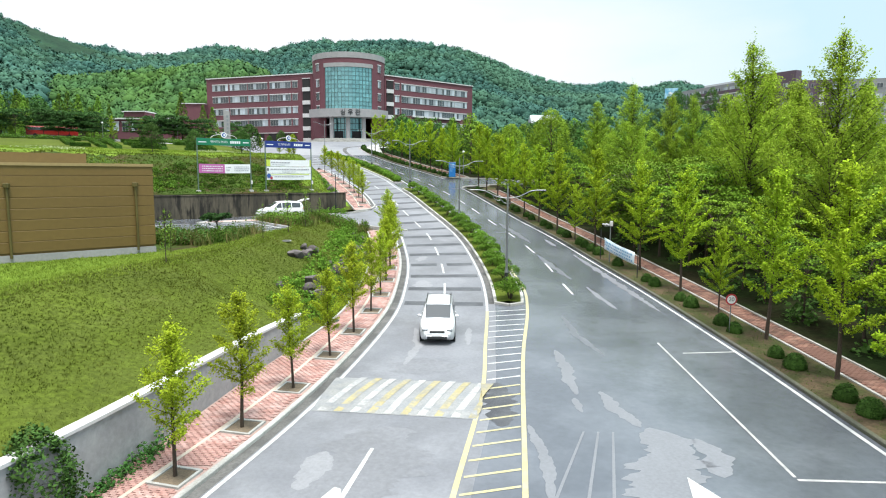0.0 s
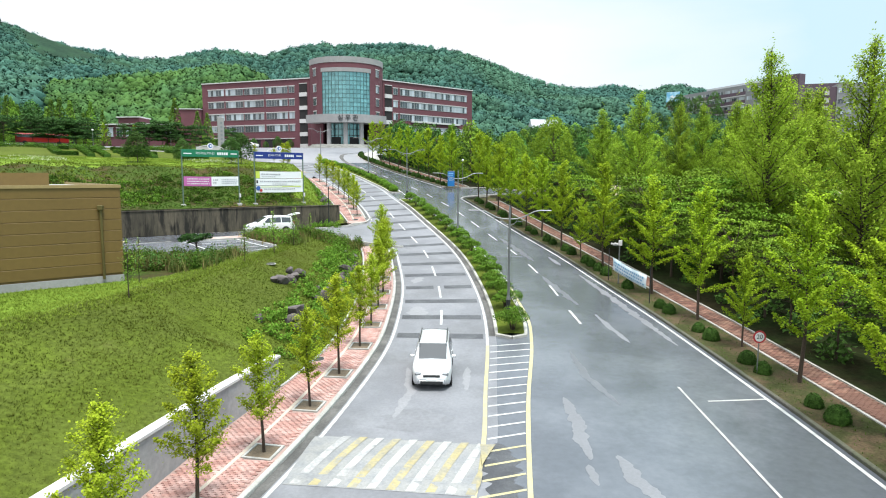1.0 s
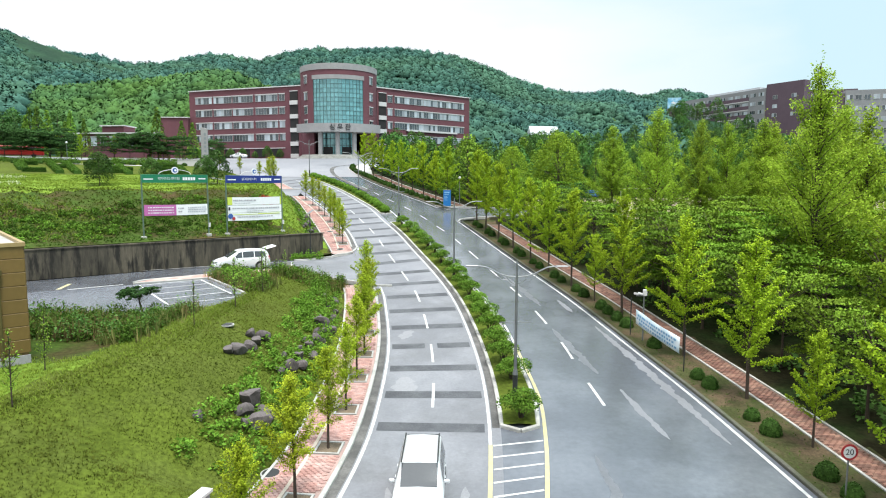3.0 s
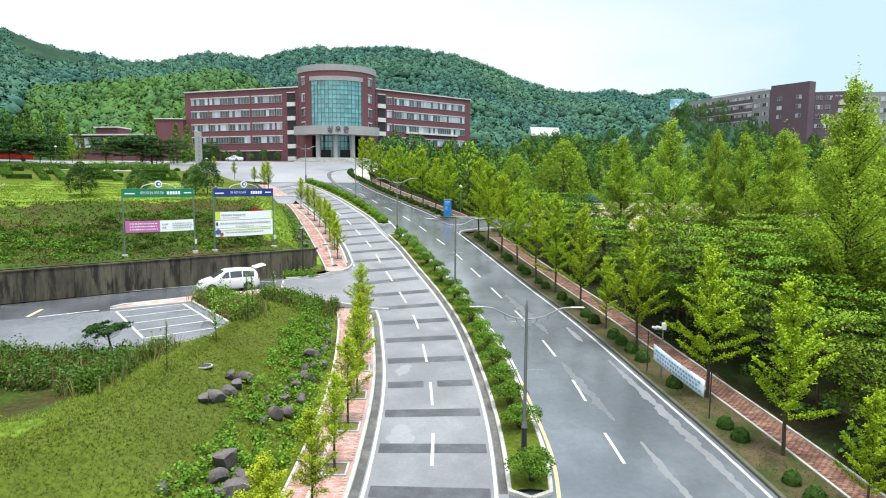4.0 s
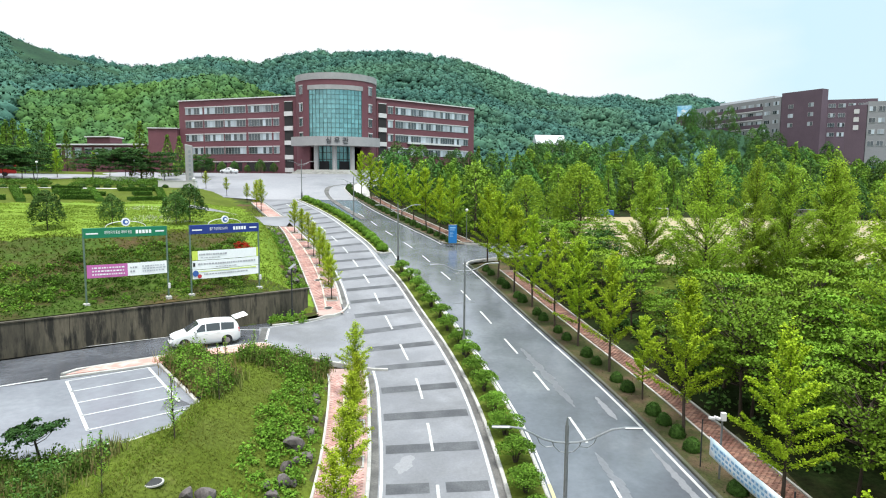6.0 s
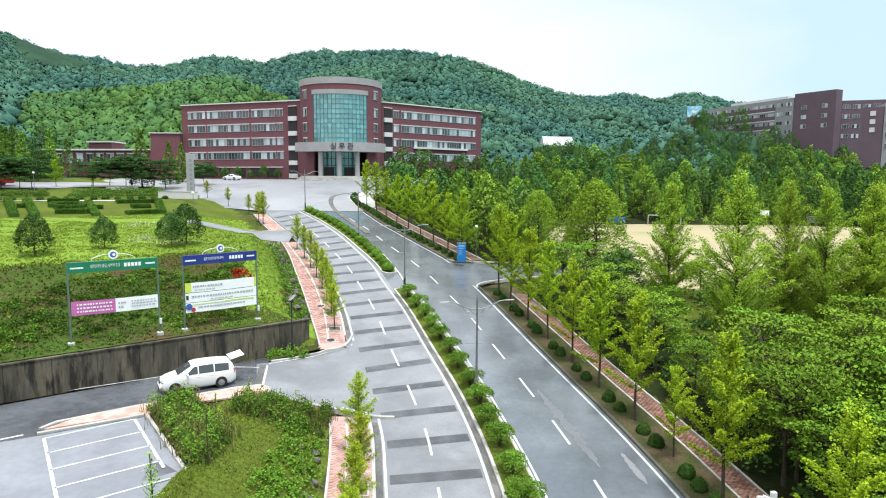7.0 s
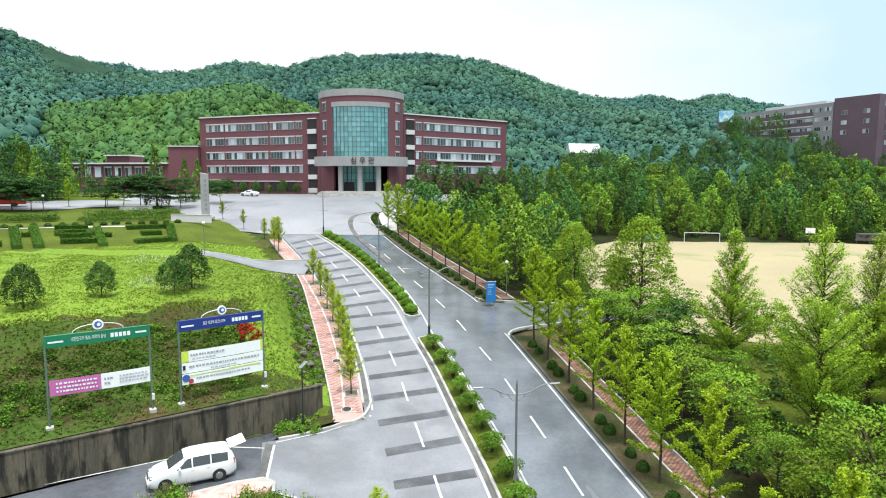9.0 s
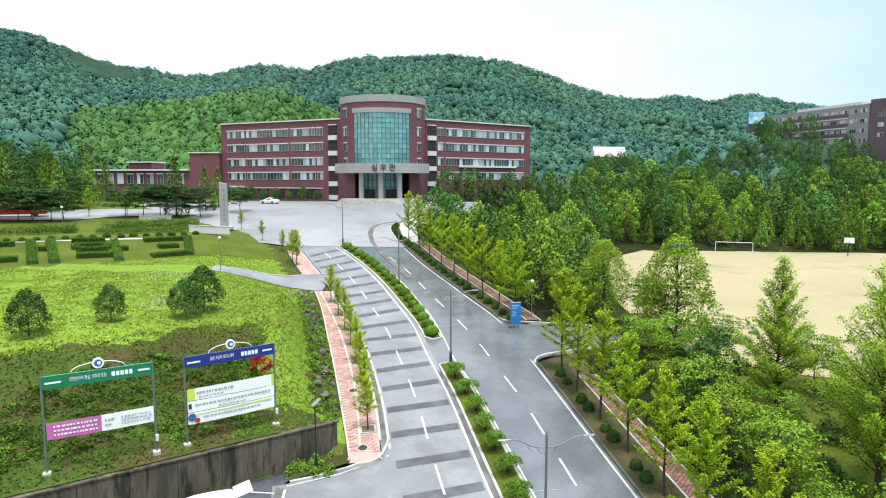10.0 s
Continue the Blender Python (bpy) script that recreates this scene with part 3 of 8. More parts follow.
painted("edge_line", off(LK, 0.0), -40, 59, 0.15, WHITE_PAINT, road_left)
painted("edge_line", off(LK, 0.0), 71.5, 105.8, 0.15, WHITE_PAINT, road_left)
painted("edge_line", LM, -40, 33, 0.17, YELLOW_PAINT, road_left)
painted("edge_line", LM, 33, 128, 0.15, WHITE_PAINT, road_left)
painted("edge_line", RM, -40, 46, 0.17, YELLOW_PAINT, road_right)
painted("edge_line", RM, 46, 100, 0.14, WHITE_PAINT, road_right)
painted("edge_line", off(RK, -0.05), -40, 87, 0.15, WHITE_PAINT, road_right)
painted("edge_line", off(RK, -0.05), 96, 128, 0.13, WHITE_PAINT, road_right)

# dark bars square to the way, and lane dashes
y, i = 34.6, 0
while y < 126:
    slope = float(LM(y + 0.5) - LM(y - 0.5))
    h = 0.43
    wide = float(LM(y) - LK(y))
    ya, yb = y + slope * wide / 2, y - slope * wide / 2
    a, b = float(LK(ya)) + 0.22, float(LM(yb)) - 0.22
    for p, q in ([(0, 1)] if i != 3 else [(0, 0.42), (0.58, 1)]):
        corners = []
        for u, v in ((p, -h), (q, -h), (q, h), (p, h)):
            corners.append((a + (b - a) * u + v * slope, ya + (yb - ya) * u + v))
        quad_mark("anti_skid_bar", corners, ASPHALT_DARK, road_left, 0.007)
    y += 3.65 / math.hypot(1, slope)
    i += 1
for k in range(15):
    y = 36.7 + 6.05 * k
    painted("lane_dash", lambda yy: (LK(yy) + LM(yy)) / 2, y, y + 3.0, 0.15, WHITE_PAINT, road_left, 0.012)
for y in (37.1, 43.5, 49.9, 56.3, 62.4, 68.4, 74.2, 80.5, 87.4, 94.0, 100.9, 107.4, 113.8, 120.0):
    painted("lane_dash", CR, y, y + 2.85, 0.15, WHITE_PAINT, road_right, 0.012)
# hatched median before the planted island
for i in range(22):
    y = 12.3 + i * 1.0
    mat = YELLOW_PAINT if y < 22 else WHITE_PAINT
    a, b = float(LM(y)) + 0.1, float(RM(y)) - 0.1
    quad_mark("hatch_line", [(a, y - 0.47), (b, y + 0.06), (b, y + 0.18), (a, y - 0.35)], mat, road_right)
# faded zebra road hump
hump = sweep("road_hump", [(-4.35, 20.3, float(R(20.3)) + 0.0), (-1.2, 20.05, float(R(20)) + 0.0), (1.75, 19.75, float(R(19.75)) + 0.0)],
             [(-1.8, 0.066), (-1.2, 0.092), (0, 0.077), (1.2, 0.01), (1.8, -0.058)], material("worn grey hump asphalt", (0.256, 0.256, 0.25), 0.7, vary=0.15, scale=2, second=(0.192, 0.198, 0.205), coarse=0.7), closed=False)
hump_ob = part("road_hump", hump, road_left, "speed hump with faded yellow and white slanted stripes")
for i in range(10):
    x0 = -4.3 + i * 0.62
    vs = []
    for k in range(7):
        s = -1.75 + k * 3.5 / 6
        vs.append((x0 + (s + 1.75) * 0.32, s))
    lo, hi = [], []
    for xx, s in vs:
        yc = 20.03 - 0.09 * (xx + 1.3)
        zz = float(R(yc + s)) + 0.012 + 0.074 * max(0.0, 1 - (s / 1.85) ** 2)
        lo.append((xx, yc + s, zz))
        hi.append((min(xx + 0.3, 1.85), yc + s, zz))
    n7 = len(lo)
    part("hump_stripe", mesh("hump_stripe", lo + hi, [(k, n7 + k, n7 + k + 1, k + 1) for k in range(n7 - 1)], WORN_YELLOW if i % 2 else WORN_WHITE), hump_ob)
# bay lines and old marks on the wide carriageway
for name, pts in (("bay_line", [(10.85, 14.2), (10.95, 14.2), (10.95, 27.3), (10.85, 27.3)]), ("bay_line", [(10.9, 13.98), (14.5, 13.9), (14.5, 14.0), (10.9, 14.1)]),
                  ("bay_line", [(11.6, 25.65), (14.2, 25.95), (14.2, 26.07), (11.6, 25.77)])):
    quad_mark(name, pts, WORN_WHITE, road_right)
PALE = material("pale worn asphalt", (0.158, 0.163, 0.178), 0.55, vary=0.12, scale=1.5, bump=0.2)


def patch(line_, width, seed, mat=PALE, parent=road_right, dz=0.005):
    """A worn patch with ragged edges along a line of (x, y) points."""
    r_ = np.random.default_rng(seed)
    p = np.array(line_, float)
    u = np.concatenate([[0], np.cumsum(np.hypot(*np.diff(p, axis=0).T))])
    t = np.linspace(0, u[-1], max(14, int(u[-1] * 9)))
    cx_, cy__ = np.interp(t, u, p[:, 0]), np.interp(t, u, p[:, 1])
    e = np.sqrt(np.clip(np.sin(np.pi * t / u[-1]), 0, 1)) * width / 2
    k = 0.5 * wavy(t, t * 0, 0.35, seed) + 0.3 * wavy(t, t * 0, 0.12, seed + 2)
    lo = np.stack([cx_ - e * (1 + k + r_.uniform(-0.12, 0.12, len(t))), cy__], 1)
    hi = np.stack([cx_ + e * (1 - k[::-1] + r_.uniform(-0.12, 0.12, len(t))), cy__], 1)
    vs_ = [(x, y, float(R(y)) + dz) for x, y in np.concatenate([lo, hi])]
    n_t = len(t)
    part("worn_patch", mesh("worn_patch", vs_, [(i, n_t + i, n_t + i + 1, i + 1) for i in range(n_t - 1)], mat), parent)


FAINT = material("faintly paler damp asphalt", (0.118, 0.124, 0.138), 0.4, vary=0.15, scale=1.2, bump=0.2)
patch([(5.55, 26.0), (5.7, 24.2), (5.6, 22.0), (5.6, 20.4)], 0.55, 3)
patch([(5.45, 20.1), (5.5, 18.7)], 0.3, 4)
patch([(6.6, 20.8), (6.8, 19.2), (7.3, 17.5)], 0.6, 5)
patch([(7.6, 17.5), (7.9, 16.0), (7.2, 14.4), (6.6, 12.4), (6.4, 10.0)], 2.2, 6)
patch([(8.9, 16.7), (9.1, 15.6), (8.8, 14.1)], 0.9, 7)
patch([(6.9, 32.2), (7.05, 28.5), (7.8, 25.2)], 0.4, 8, FAINT)
patch([(9.7, 39.2), (10.0, 36.5), (10.45, 33.6)], 0.35, 9)
patch([(7.6, 49.0), (8.4, 44.5), (9.0, 41.2)], 0.5, 10, FAINT)
patch([(10.6, 49.5), (11.6, 43.5), (12.4, 37.5), (12.9, 33.2)], 0.5, 11)
patch([(7.5, 54.0), (6.6, 58.0), (5.2, 63.5)], 0.6, 21, FAINT)
patch([(9.6, 52.5), (9.0, 55.5)], 0.4, 22)
patch([(2.5, 21.6), (2.45, 17.4)], 1.15, 12, ASPHALT_DARK, dz=0.006)
patch([(3.4, 17.6), (3.7, 15.0), (3.5, 12.4)], 0.4, 13)
ROAD_PALE = material("pale scoured asphalt", (0.214, 0.216, 0.23), 0.6, vary=0.12, scale=1.5, bump=0.2)
ROAD_DARK = material("darker old asphalt", (0.152, 0.155, 0.168), 0.5, vary=0.15, scale=1.0, bump=0.2)
patch([(-1.4, 29.5), (-1.0, 26.5), (-1.5, 23.6)], 0.45, 14, ROAD_PALE, road_left)
patch([(1.5, 29.6), (1.4, 26.6)], 0.35, 15, ROAD_PALE, road_left)
patch([(-0.6, 24.6), (-0.8, 22.4)], 2.6, 16, ROAD_DARK, road_left, dz=0.004)
patch([(-1.6, 17.3), (-1.8, 15.4), (-2.2, 12.0)], 3.4, 17, ROAD_DARK, road_left, dz=0.004)
patch([(-3.3, 15.4), (-3.6, 13.0)], 0.9, 18, ROAD_PALE, road_left)
patch([(-1.6, 40.6), (-1.5, 38.2)], 1.2, 19, ROAD_PALE, road_left, dz=0.0065)
patch([(-1.9, 48.4), (-2.3, 46.6)], 0.8, 20, ROAD_PALE, road_left, dz=0.0065)
for x0, x1 in ((3.6, 5.2), (4.5, 5.7), (5.2, 6.2)):
    quad_mark("tyre_track", [(x0, 12.8), (x0 + 0.1, 12.8), (x1 + 0.08, 17.1), (x1, 17.1)], PALE, road_right, 0.0075)
# arrows painted at the near end
quad_mark("lane_arrow", [(-2.45, 12.2), (-2.28, 12.2), (-1.78, 15.6), (-1.9, 15.62)], WHITE_PAINT, road_left, 0.014)
quad_mark("lane_arrow", [(-3.0, 12.3), (-2.6, 13.2), (-2.4, 13.1), (-2.2, 12.2)], WHITE_PAINT, road_left, 0.016)
quad_mark("lane_arrow", [(7.7, 14.1), (7.3, 12.2), (8.6, 12.2)], WHITE_PAINT, road_right, 0.014)

# kerbs, gutters
KERB = [(-0.1, -0.2), (-0.1, 0.12), (-0.07, 0.15), (0.07, 0.15), (0.1, 0.12), (0.1, -0.2)]


def kerb(name, f, y0, y1, mat=CONCRETE):
    return tagged(new(name, sweep(name, along(f, y0, y1), KERB, mat)), "pale concrete kerb beside the asphalt", "kerb", kind="structure")


kerb("kerb_1", off(LK, -0.62), -40, 59.0)
kerb("kerb_2", off(LK, -0.62), 72.3, 105.6)
kerb("kerb_6", off(LK, -0.62), 112.4, 126)
kerb("kerb_3", off(RK, 0.35), -40, 86.0, MOSSY)
kerb("kerb_4", off(RK, 0.35), 97.0, 129, MOSSY)
for k, (y0, y1) in enumerate(((-40, 58.5), (72.0, 105.6), (112.4, 126))):
    tagged(new(f"gutter_{k + 1}", strip("gutter", off(LK, -0.52), off(LK, -0.14), y0, y1, 0.006, GUTTER)), "grey concrete gutter along the kerb", "gutter", kind="structure")
tagged(new("gutter_4", strip("gutter", off(LM, 0.12), off(LM, 0.45), 34.6, 84, 0.006, GUTTER)), "grey concrete gutter along the median", "gutter", kind="structure")


def island(name, y0, y1):
    """A planted median island with rounded ends, kerbed all round."""
    left = [(float(LM(y)) + 0.55, y) for y in np.linspace(y0 + 0.5, y1 - 0.5, int((y1 - y0) / 0.9))]
    right = [(float(RM(y)) - 0.3, y) for y in np.linspace(y1 - 0.5, y0 + 0.5, int((y1 - y0) / 0.9))]
    m0, m1 = (left[0][0] + right[-1][0]) / 2, (left[-1][0] + right[0][0]) / 2
    ring = [(m0, y0)] + left + [(m1, y1)] + right
    loop = ring + [ring[0]]
    # rounding of the ends
    path = [(x, y, float(R(y))) for x, y in loop]
    tagged(new(name, sweep(name, path, KERB, CONCRETE)), "pale kerb round the planted median", "kerb", kind="structure")
    vs, fs = [], []
    pairs = list(zip(left, reversed(right)))
    for (xa, ya), (xb, yb) in pairs:
        for i in range(5):
            vs.append((xa + (xb - xa) * i / 4, ya + (yb - ya) * i / 4, float(R(ya)) + 0.1 + 0.08 * math.sin(math.pi * i / 4)))
    for j in range(len(pairs) - 1):
        fs += [(j * 5 + i, j * 5 + i + 1, j * 5 + i + 6, j * 5 + i + 5) for i in range(4)]
    tagged(new(name.replace("kerb", "bed"), mesh("bed", vs, fs, GRASS, shade=True)), "strip of grass in the planted median", "planting bed", kind="structure")


island("median_kerb_1", 34.2, 85.6)
island("median_kerb_2", 91.0, 129)

# pavements: base sheets, edging and verge
def pavement(name, xa, xb, y0, y1, mat, label):
    return tagged(new(name, strip(name, xa, xb, y0, y1, 0.105, mat)), label, "pavement", kind="structure")


pave_1 = pavement("pavement_1", SL, off(LK, -0.7), 5, 59.0, JOINT, "pavement of red and pinkish concrete pavers")
pave_7 = pavement("pavement_7", SL, off(LK, -0.7), 112.4, 125, JOINT, "pavement of red pavers at the forecourt corner")
pave_2 = pavement("pavement_2", SL, off(LK, -0.7), 70.2, 105.6, JOINT, "pavement of red and pinkish concrete pavers")
pave_3 = pavement("pavement_3", off(RK, 2.95), off(RK, 4.35), 5, 84, JOINT_DARK, "narrow footpath of weathered brick-red pavers")
pave_4 = pavement("pavement_4", off(RK, 2.95), off(RK, 4.35), 97, 132, JOINT_DARK, "narrow footpath of weathered brick-red pavers")
for k, (y0, y1) in enumerate(((-40, 86), (96, 134))):
    tagged(new(f"verge_{k + 1}", strip("verge", off(RK, 0.44), off(RK, 2.9), y0, y1, 0.1, VERGE)), "thin grassy verge between kerb and footpath", "verge", kind="structure")
EDGE = [(-0.06, -0.1), (-0.06, 0.15), (0.06, 0.15), (0.06, -0.1)]
for k, (f, y0, y1) in enumerate(((off(RK, 2.9), 5, 84), (off(RK, 4.42), 5, 84), (off(RK, 2.9), 97, 132), (off(RK, 4.42), 97, 132), (off(SL, 0.0), 26.5, 58.3), (off(SL, 0.0), 70.2, 105.6), (off(SL, 0.0), 112.4, 125))):
    tagged(new(f"edging_{k + 1}", sweep("edging", along(f, y0, y1), EDGE, CONCRETE)), "narrow concrete edging of the footpath", "edging", kind="structure")

# access road, parking lot and its kerbs
lot_poly = [(-13.3, 45.6), (-12.9, 49.2), (-18.4, 56.2), (-15.3, 61.1), (-13.3, 61.9), (-14.9, 67.0), (-14.0, 69.6), (-48, 40.6), (-48, 41.6), (-20, 42.2), (-17.2, 42.1), (-14, 44.6)]
access_poly = [(-13.78, 61.9), (-12.2, 60.38), (-6.51, 59.41), (-5.36, 59.1), (-5.89, 61.1), (-6.51, 63.11), (-7.52, 66.62), (-8.57, 70.14), (-8.87, 70.74), (-9.68, 70.05), (-11.49, 69.17), (-14.51, 67.31), (-15.42, 66.82)]


def lot_z(x, y):
    t = np.clip((LK(y) - x) / (LK(y) + 13.2), 0, 1)
    return float(R(y) + (3.86 - R(y)) * t)


def sheet(name, poly, zf, mat, label, category, step=1.6, dz=0.02):
    """A flat-lying sheet over a polygon, following a height function."""
    bm = bmesh.new()
    vs = [bm.verts.new((x, y, 0)) for x, y in poly]
    bm.faces.new(vs)
    bmesh.ops.triangulate(bm, faces=bm.faces)
    for _ in range(4):
        es = [e for e in bm.edges if e.calc_length() > step * 1.8]
        if not es:
            break
        bmesh.ops.subdivide_edges(bm, edges=es, cuts=1)
        bmesh.ops.triangulate(bm, faces=bm.faces)
    for v in bm.verts:
        v.co.z = zf(v.co.x, v.co.y) + dz
    bmesh.ops.recalc_face_normals(bm, faces=bm.faces)
    if sum(f.normal.z for f in bm.faces) < 0:
        bmesh.ops.reverse_faces(bm, faces=bm.faces)
    me = bpy.data.meshes.new(name)
    bm.to_mesh(me)
    bm.free()
    me.materials.append(mat)
    return tagged(new(name, me), label, category, kind="structure")


lot = sheet("parking_lot", lot_poly, lot_z, material("fresh damp asphalt", (0.0544, 0.0576, 0.0672), 0.22, vary=0.14, scale=0.5, second=(0.096, 0.101, 0.115), coarse=0.4, bump=0.15, bump_scale=60),
            "damp asphalt parking lot and access lane below the retaining wall", "parking lot")

# wet bays: the bluish sky reflection is put into the base colour
sheet("parking_area", [(-13.3, 45.6), (-12.9, 49.2), (-18.4, 56.1), (-23.0, 53.0), (-27.6, 50.2), (-34, 46.0), (-40, 42.2), (-20, 42.25), (-17.2, 42.15), (-14, 44.6)], lot_z, material("pale wet asphalt with sky reflection in the colour", (0.192, 0.202, 0.23), 0.16, vary=0.1, scale=0.4, second=(0.147, 0.155, 0.179), coarse=0.5, bump=0.1, bump_scale=60),
      "pale rain-wet asphalt of the parking bays, sky sheen in its colour", "parking lot", dz=0.026)
sheet("access_lane", access_poly, lot_z, ASPHALT, "grey asphalt access lane joining the carriageway", "road", dz=0.024)


def lot_line(name, p, q, w=0.13, mat=WHITE_PAINT, dz=0.034):
    p, q = Vector((*p, 0)), Vector((*q, 0))
    n = (q - p).normalized().cross(Vector((0, 0, 1))) * w / 2
    pts = [p - n, q - n, q + n, p + n]
    return part(name, mesh(name, [(v.x, v.y, lot_z(v.x, v.y) + dz) for v in pts], [(0, 1, 2, 3)], mat), lot)


A, B = Vector((-22.3, 52.8)), Vector((-18.9, 55.7))       # first bay line
S = Vector((0.607, -0.795)) * 2.22                         # one bay
for k in range(5):
    lot_line("bay_line", A + S * k, B + S * k)
lot_line("bay_line", A, A + S * 4.05, 0.16)
lot_line("bay_line", B, B + S * 3.4, 0.16)
lot_line("guide_line", (-29.53, 57.7), (-20.76, 63.73))
lot_line("guide_line", (-20.76, 63.73), (-17.39, 66.0))
lot_line("guide_line", (-17.39, 66.0), (-14.93, 65.97))
lot_line("guide_line", (-26.5, 50.9), (-23.7, 53.2), 0.2)
drain = part("drain_channel", mesh("drain_channel", [(x, y, lot_z(x, y) + 0.036) for x, y in ((-13.95, 61.75), (-13.45, 61.7), (-14.6, 66.55), (-15.15, 66.75))], [(0, 1, 2, 3)], GUTTER), lot, "grey drain channel across the lane mouth")
lot_line("guide_line", (-13.35, 61.7), (-14.5, 66.5), 0.16)
lot_line("edge_line", (-8.87, 70.74), (-9.57, 70.15))
lot_line("edge_line", (-9.57, 70.15), (-11.69, 68.68))
lot_line("edge_line", (-11.69, 68.68), (-14.52, 66.91))
lot_line("guide_line", (-12.6, 60.49), (-6.01, 59.6), 0.13)
lot_line("guide_line", (-27.8, 53.3), (-27.2, 50.9), 0.28, YELLOW_PAINT)


def lot_kerb(name, pts):
    dense = []
    for (x0, y0), (x1, y1) in zip(pts, pts[1:]):
        for t in np.linspace(0, 1, 6)[:-1]:
            dense.append((x0 + (x1 - x0) * t, y0 + (y1 - y0) * t))
    dense.append(pts[-1])
    path = [(x, y, lot_z(x, y)) for x, y in dense]
    return tagged(new(name, sweep(name, path, KERB, CONCRETE)), "pale concrete kerb of the parking lot", "kerb", kind="structure")


lot_kerb("lot_kerb_1", [(-23.0, 53.3), (-18.5, 56.3), (-12.8, 49.0), (-12.9, 47.4), (-13.3, 45.4), (-14.0, 44.6), (-17.4, 42.2), (-20.5, 42.3)])
lot_kerb("lot_kerb_2", [(-23.28, 53.92), (-22.97, 54.92), (-22.26, 55.51), (-18.22, 58.86), (-14.93, 61.22), (-13.58, 61.8), (-12.79, 61.39), (-12.5, 60.39)])
lot_kerb("lot_kerb_3", [(-4.21, 59.08), (-5.61, 59.1), (-8.61, 59.44), (-12.0, 59.98)])
tagged(new("pavement_5", extrude("pavement_5", [(-22.98, 53.82), (-18.14, 56.66), (-16.22, 58.53), (-12.8, 60.09), (-12.79, 61.29), (-13.58, 61.7), (-14.93, 61.12), (-18.22, 58.76), (-22.26, 55.41)], 3.2, 3.98, PAVER)), "raised pink paved strip beside the bays", "pavement", kind="structure")

# junction corner: rounded pavement end and the bed before the wall
corner = [(-9.2, 72.55), (-9.21, 71.55), (-9.32, 70.75), (-9.57, 70.15), (-9.98, 69.76), (-10.68, 69.52), (-11.38, 69.37), (-13.3, 68.15), (-14.51, 67.41)]
tagged(new("kerb_5", sweep("kerb_5", [(x, y, max(float(R(y)) if x > -11 else 0, lot_z(x, y))) for x, y in corner], KERB, CONCRETE)), "rounded pale kerb at the junction", "kerb", kind="structure")
sheet("pavement_6", [(-11.52, 70.58), (-11.38, 69.47), (-10.68, 69.59), (-9.98, 69.82), (-9.62, 70.2), (-9.42, 70.55)], lambda x, y: float(R(y)) + 0.1, JOINT, "rounded pavement corner at the junction", "pavement", dz=0.01)
sheet("planting_bed", [(-11.25, 69.42), (-11.15, 71.9), (-12.6, 71.9), (-15.3, 69.5), (-14.55, 67.45), (-13.3, 68.2)], lambda x, y: 4.07 + 0.12 * (x + 14), BANK, "weedy bed between the kerb and the wall end", "planting bed", dz=0.0)

# forecourt in front of the building
plaza_poly = [(-35.3, 128.5), (-17.2, 128.5), (-18.5, 131.4), (-20.2, 136.3), (-21.2, 139.2), (-21.9, 142.2), (-21.6, 145.2), (-20.4, 148.9), (-16, 153.5), (-8, 157), (-8, 184), (-112, 184), (-112, 166), (-62, 150), (-52, 141), (-43, 131)]
sheet("plaza", plaza_poly, lambda x, y: float(R(y)), ASPHALT_PLAZA, "broad pale asphalt forecourt of the main building", "forecourt", step=4, dz=0.03)
sheet("garden_lane", [(-112, 124), (-100, 127.5), (-89.1, 132.7), (-82.8, 134.9), (-77.6, 138.6), (-75.8, 143), (-69, 150.5), (-63, 152), (-70, 160), (-84, 157), (-95, 147), (-112, 139)], lambda x, y: float(ground_z(x, y)) + 0.12, ASPHALT_PLAZA, "pale asphalt lane behind the garden pines", "road", step=2.5, dz=0.0)
hook = [(-17.1, 128.6), (-18.5, 131.4), (-20.2, 136.3), (-21.2, 139.2), (-21.9, 142.2), (-21.6, 144.6), (-20.6, 145.6)]
tagged(new("kerb_7", sweep("kerb_7", [(x, y, float(R(y))) for x, y in hook], KERB, CONCRETE)), "pale kerb rounding the end of the street planting", "kerb", kind="structure")
sheet("pavement_8", [(-15.4, 131.5), (-16.9, 131.7), (-18.7, 136), (-20.2, 142), (-20.6, 145.6), (-20.3, 148.7), (-16.5, 152.6), (-15.8, 150), (-17.4, 144), (-16.2, 137)], lambda x, y: float(ground_z(x, y)) + 0.1, CONCRETE, "pale paved end of the footpath at the forecourt", "pavement", dz=0.0)
arc = [(-12.7, 110.1), (-16.7, 118), (-21.2, 127.5), (-23.6, 134.1), (-25, 139.8), (-25, 144), (-23.3, 146.6), (-21.3, 147.7)]
arc_y = np.linspace(0, len(arc) - 1, 60)
arc = [(float(np.interp(u, range(len(arc)), [p[0] for p in arc])), float(np.interp(u, range(len(arc)), [p[1] for p in arc]))) for u in arc_y]
arc = [tuple(np.mean(arc[max(0, i - 4):i + 5], axis=0)) for i in range(len(arc))]
tagged(new("gutter_strip", sweep("gutter_strip", [(x, y, float(R(y)) + 0.03) for x, y in arc], [(-0.45, -0.1), (-0.45, 0.012), (0.45, 0.012), (0.45, -0.1)], GUTTER)), "dark curved gutter strip where the street meets the forecourt", "gutter", kind="structure")
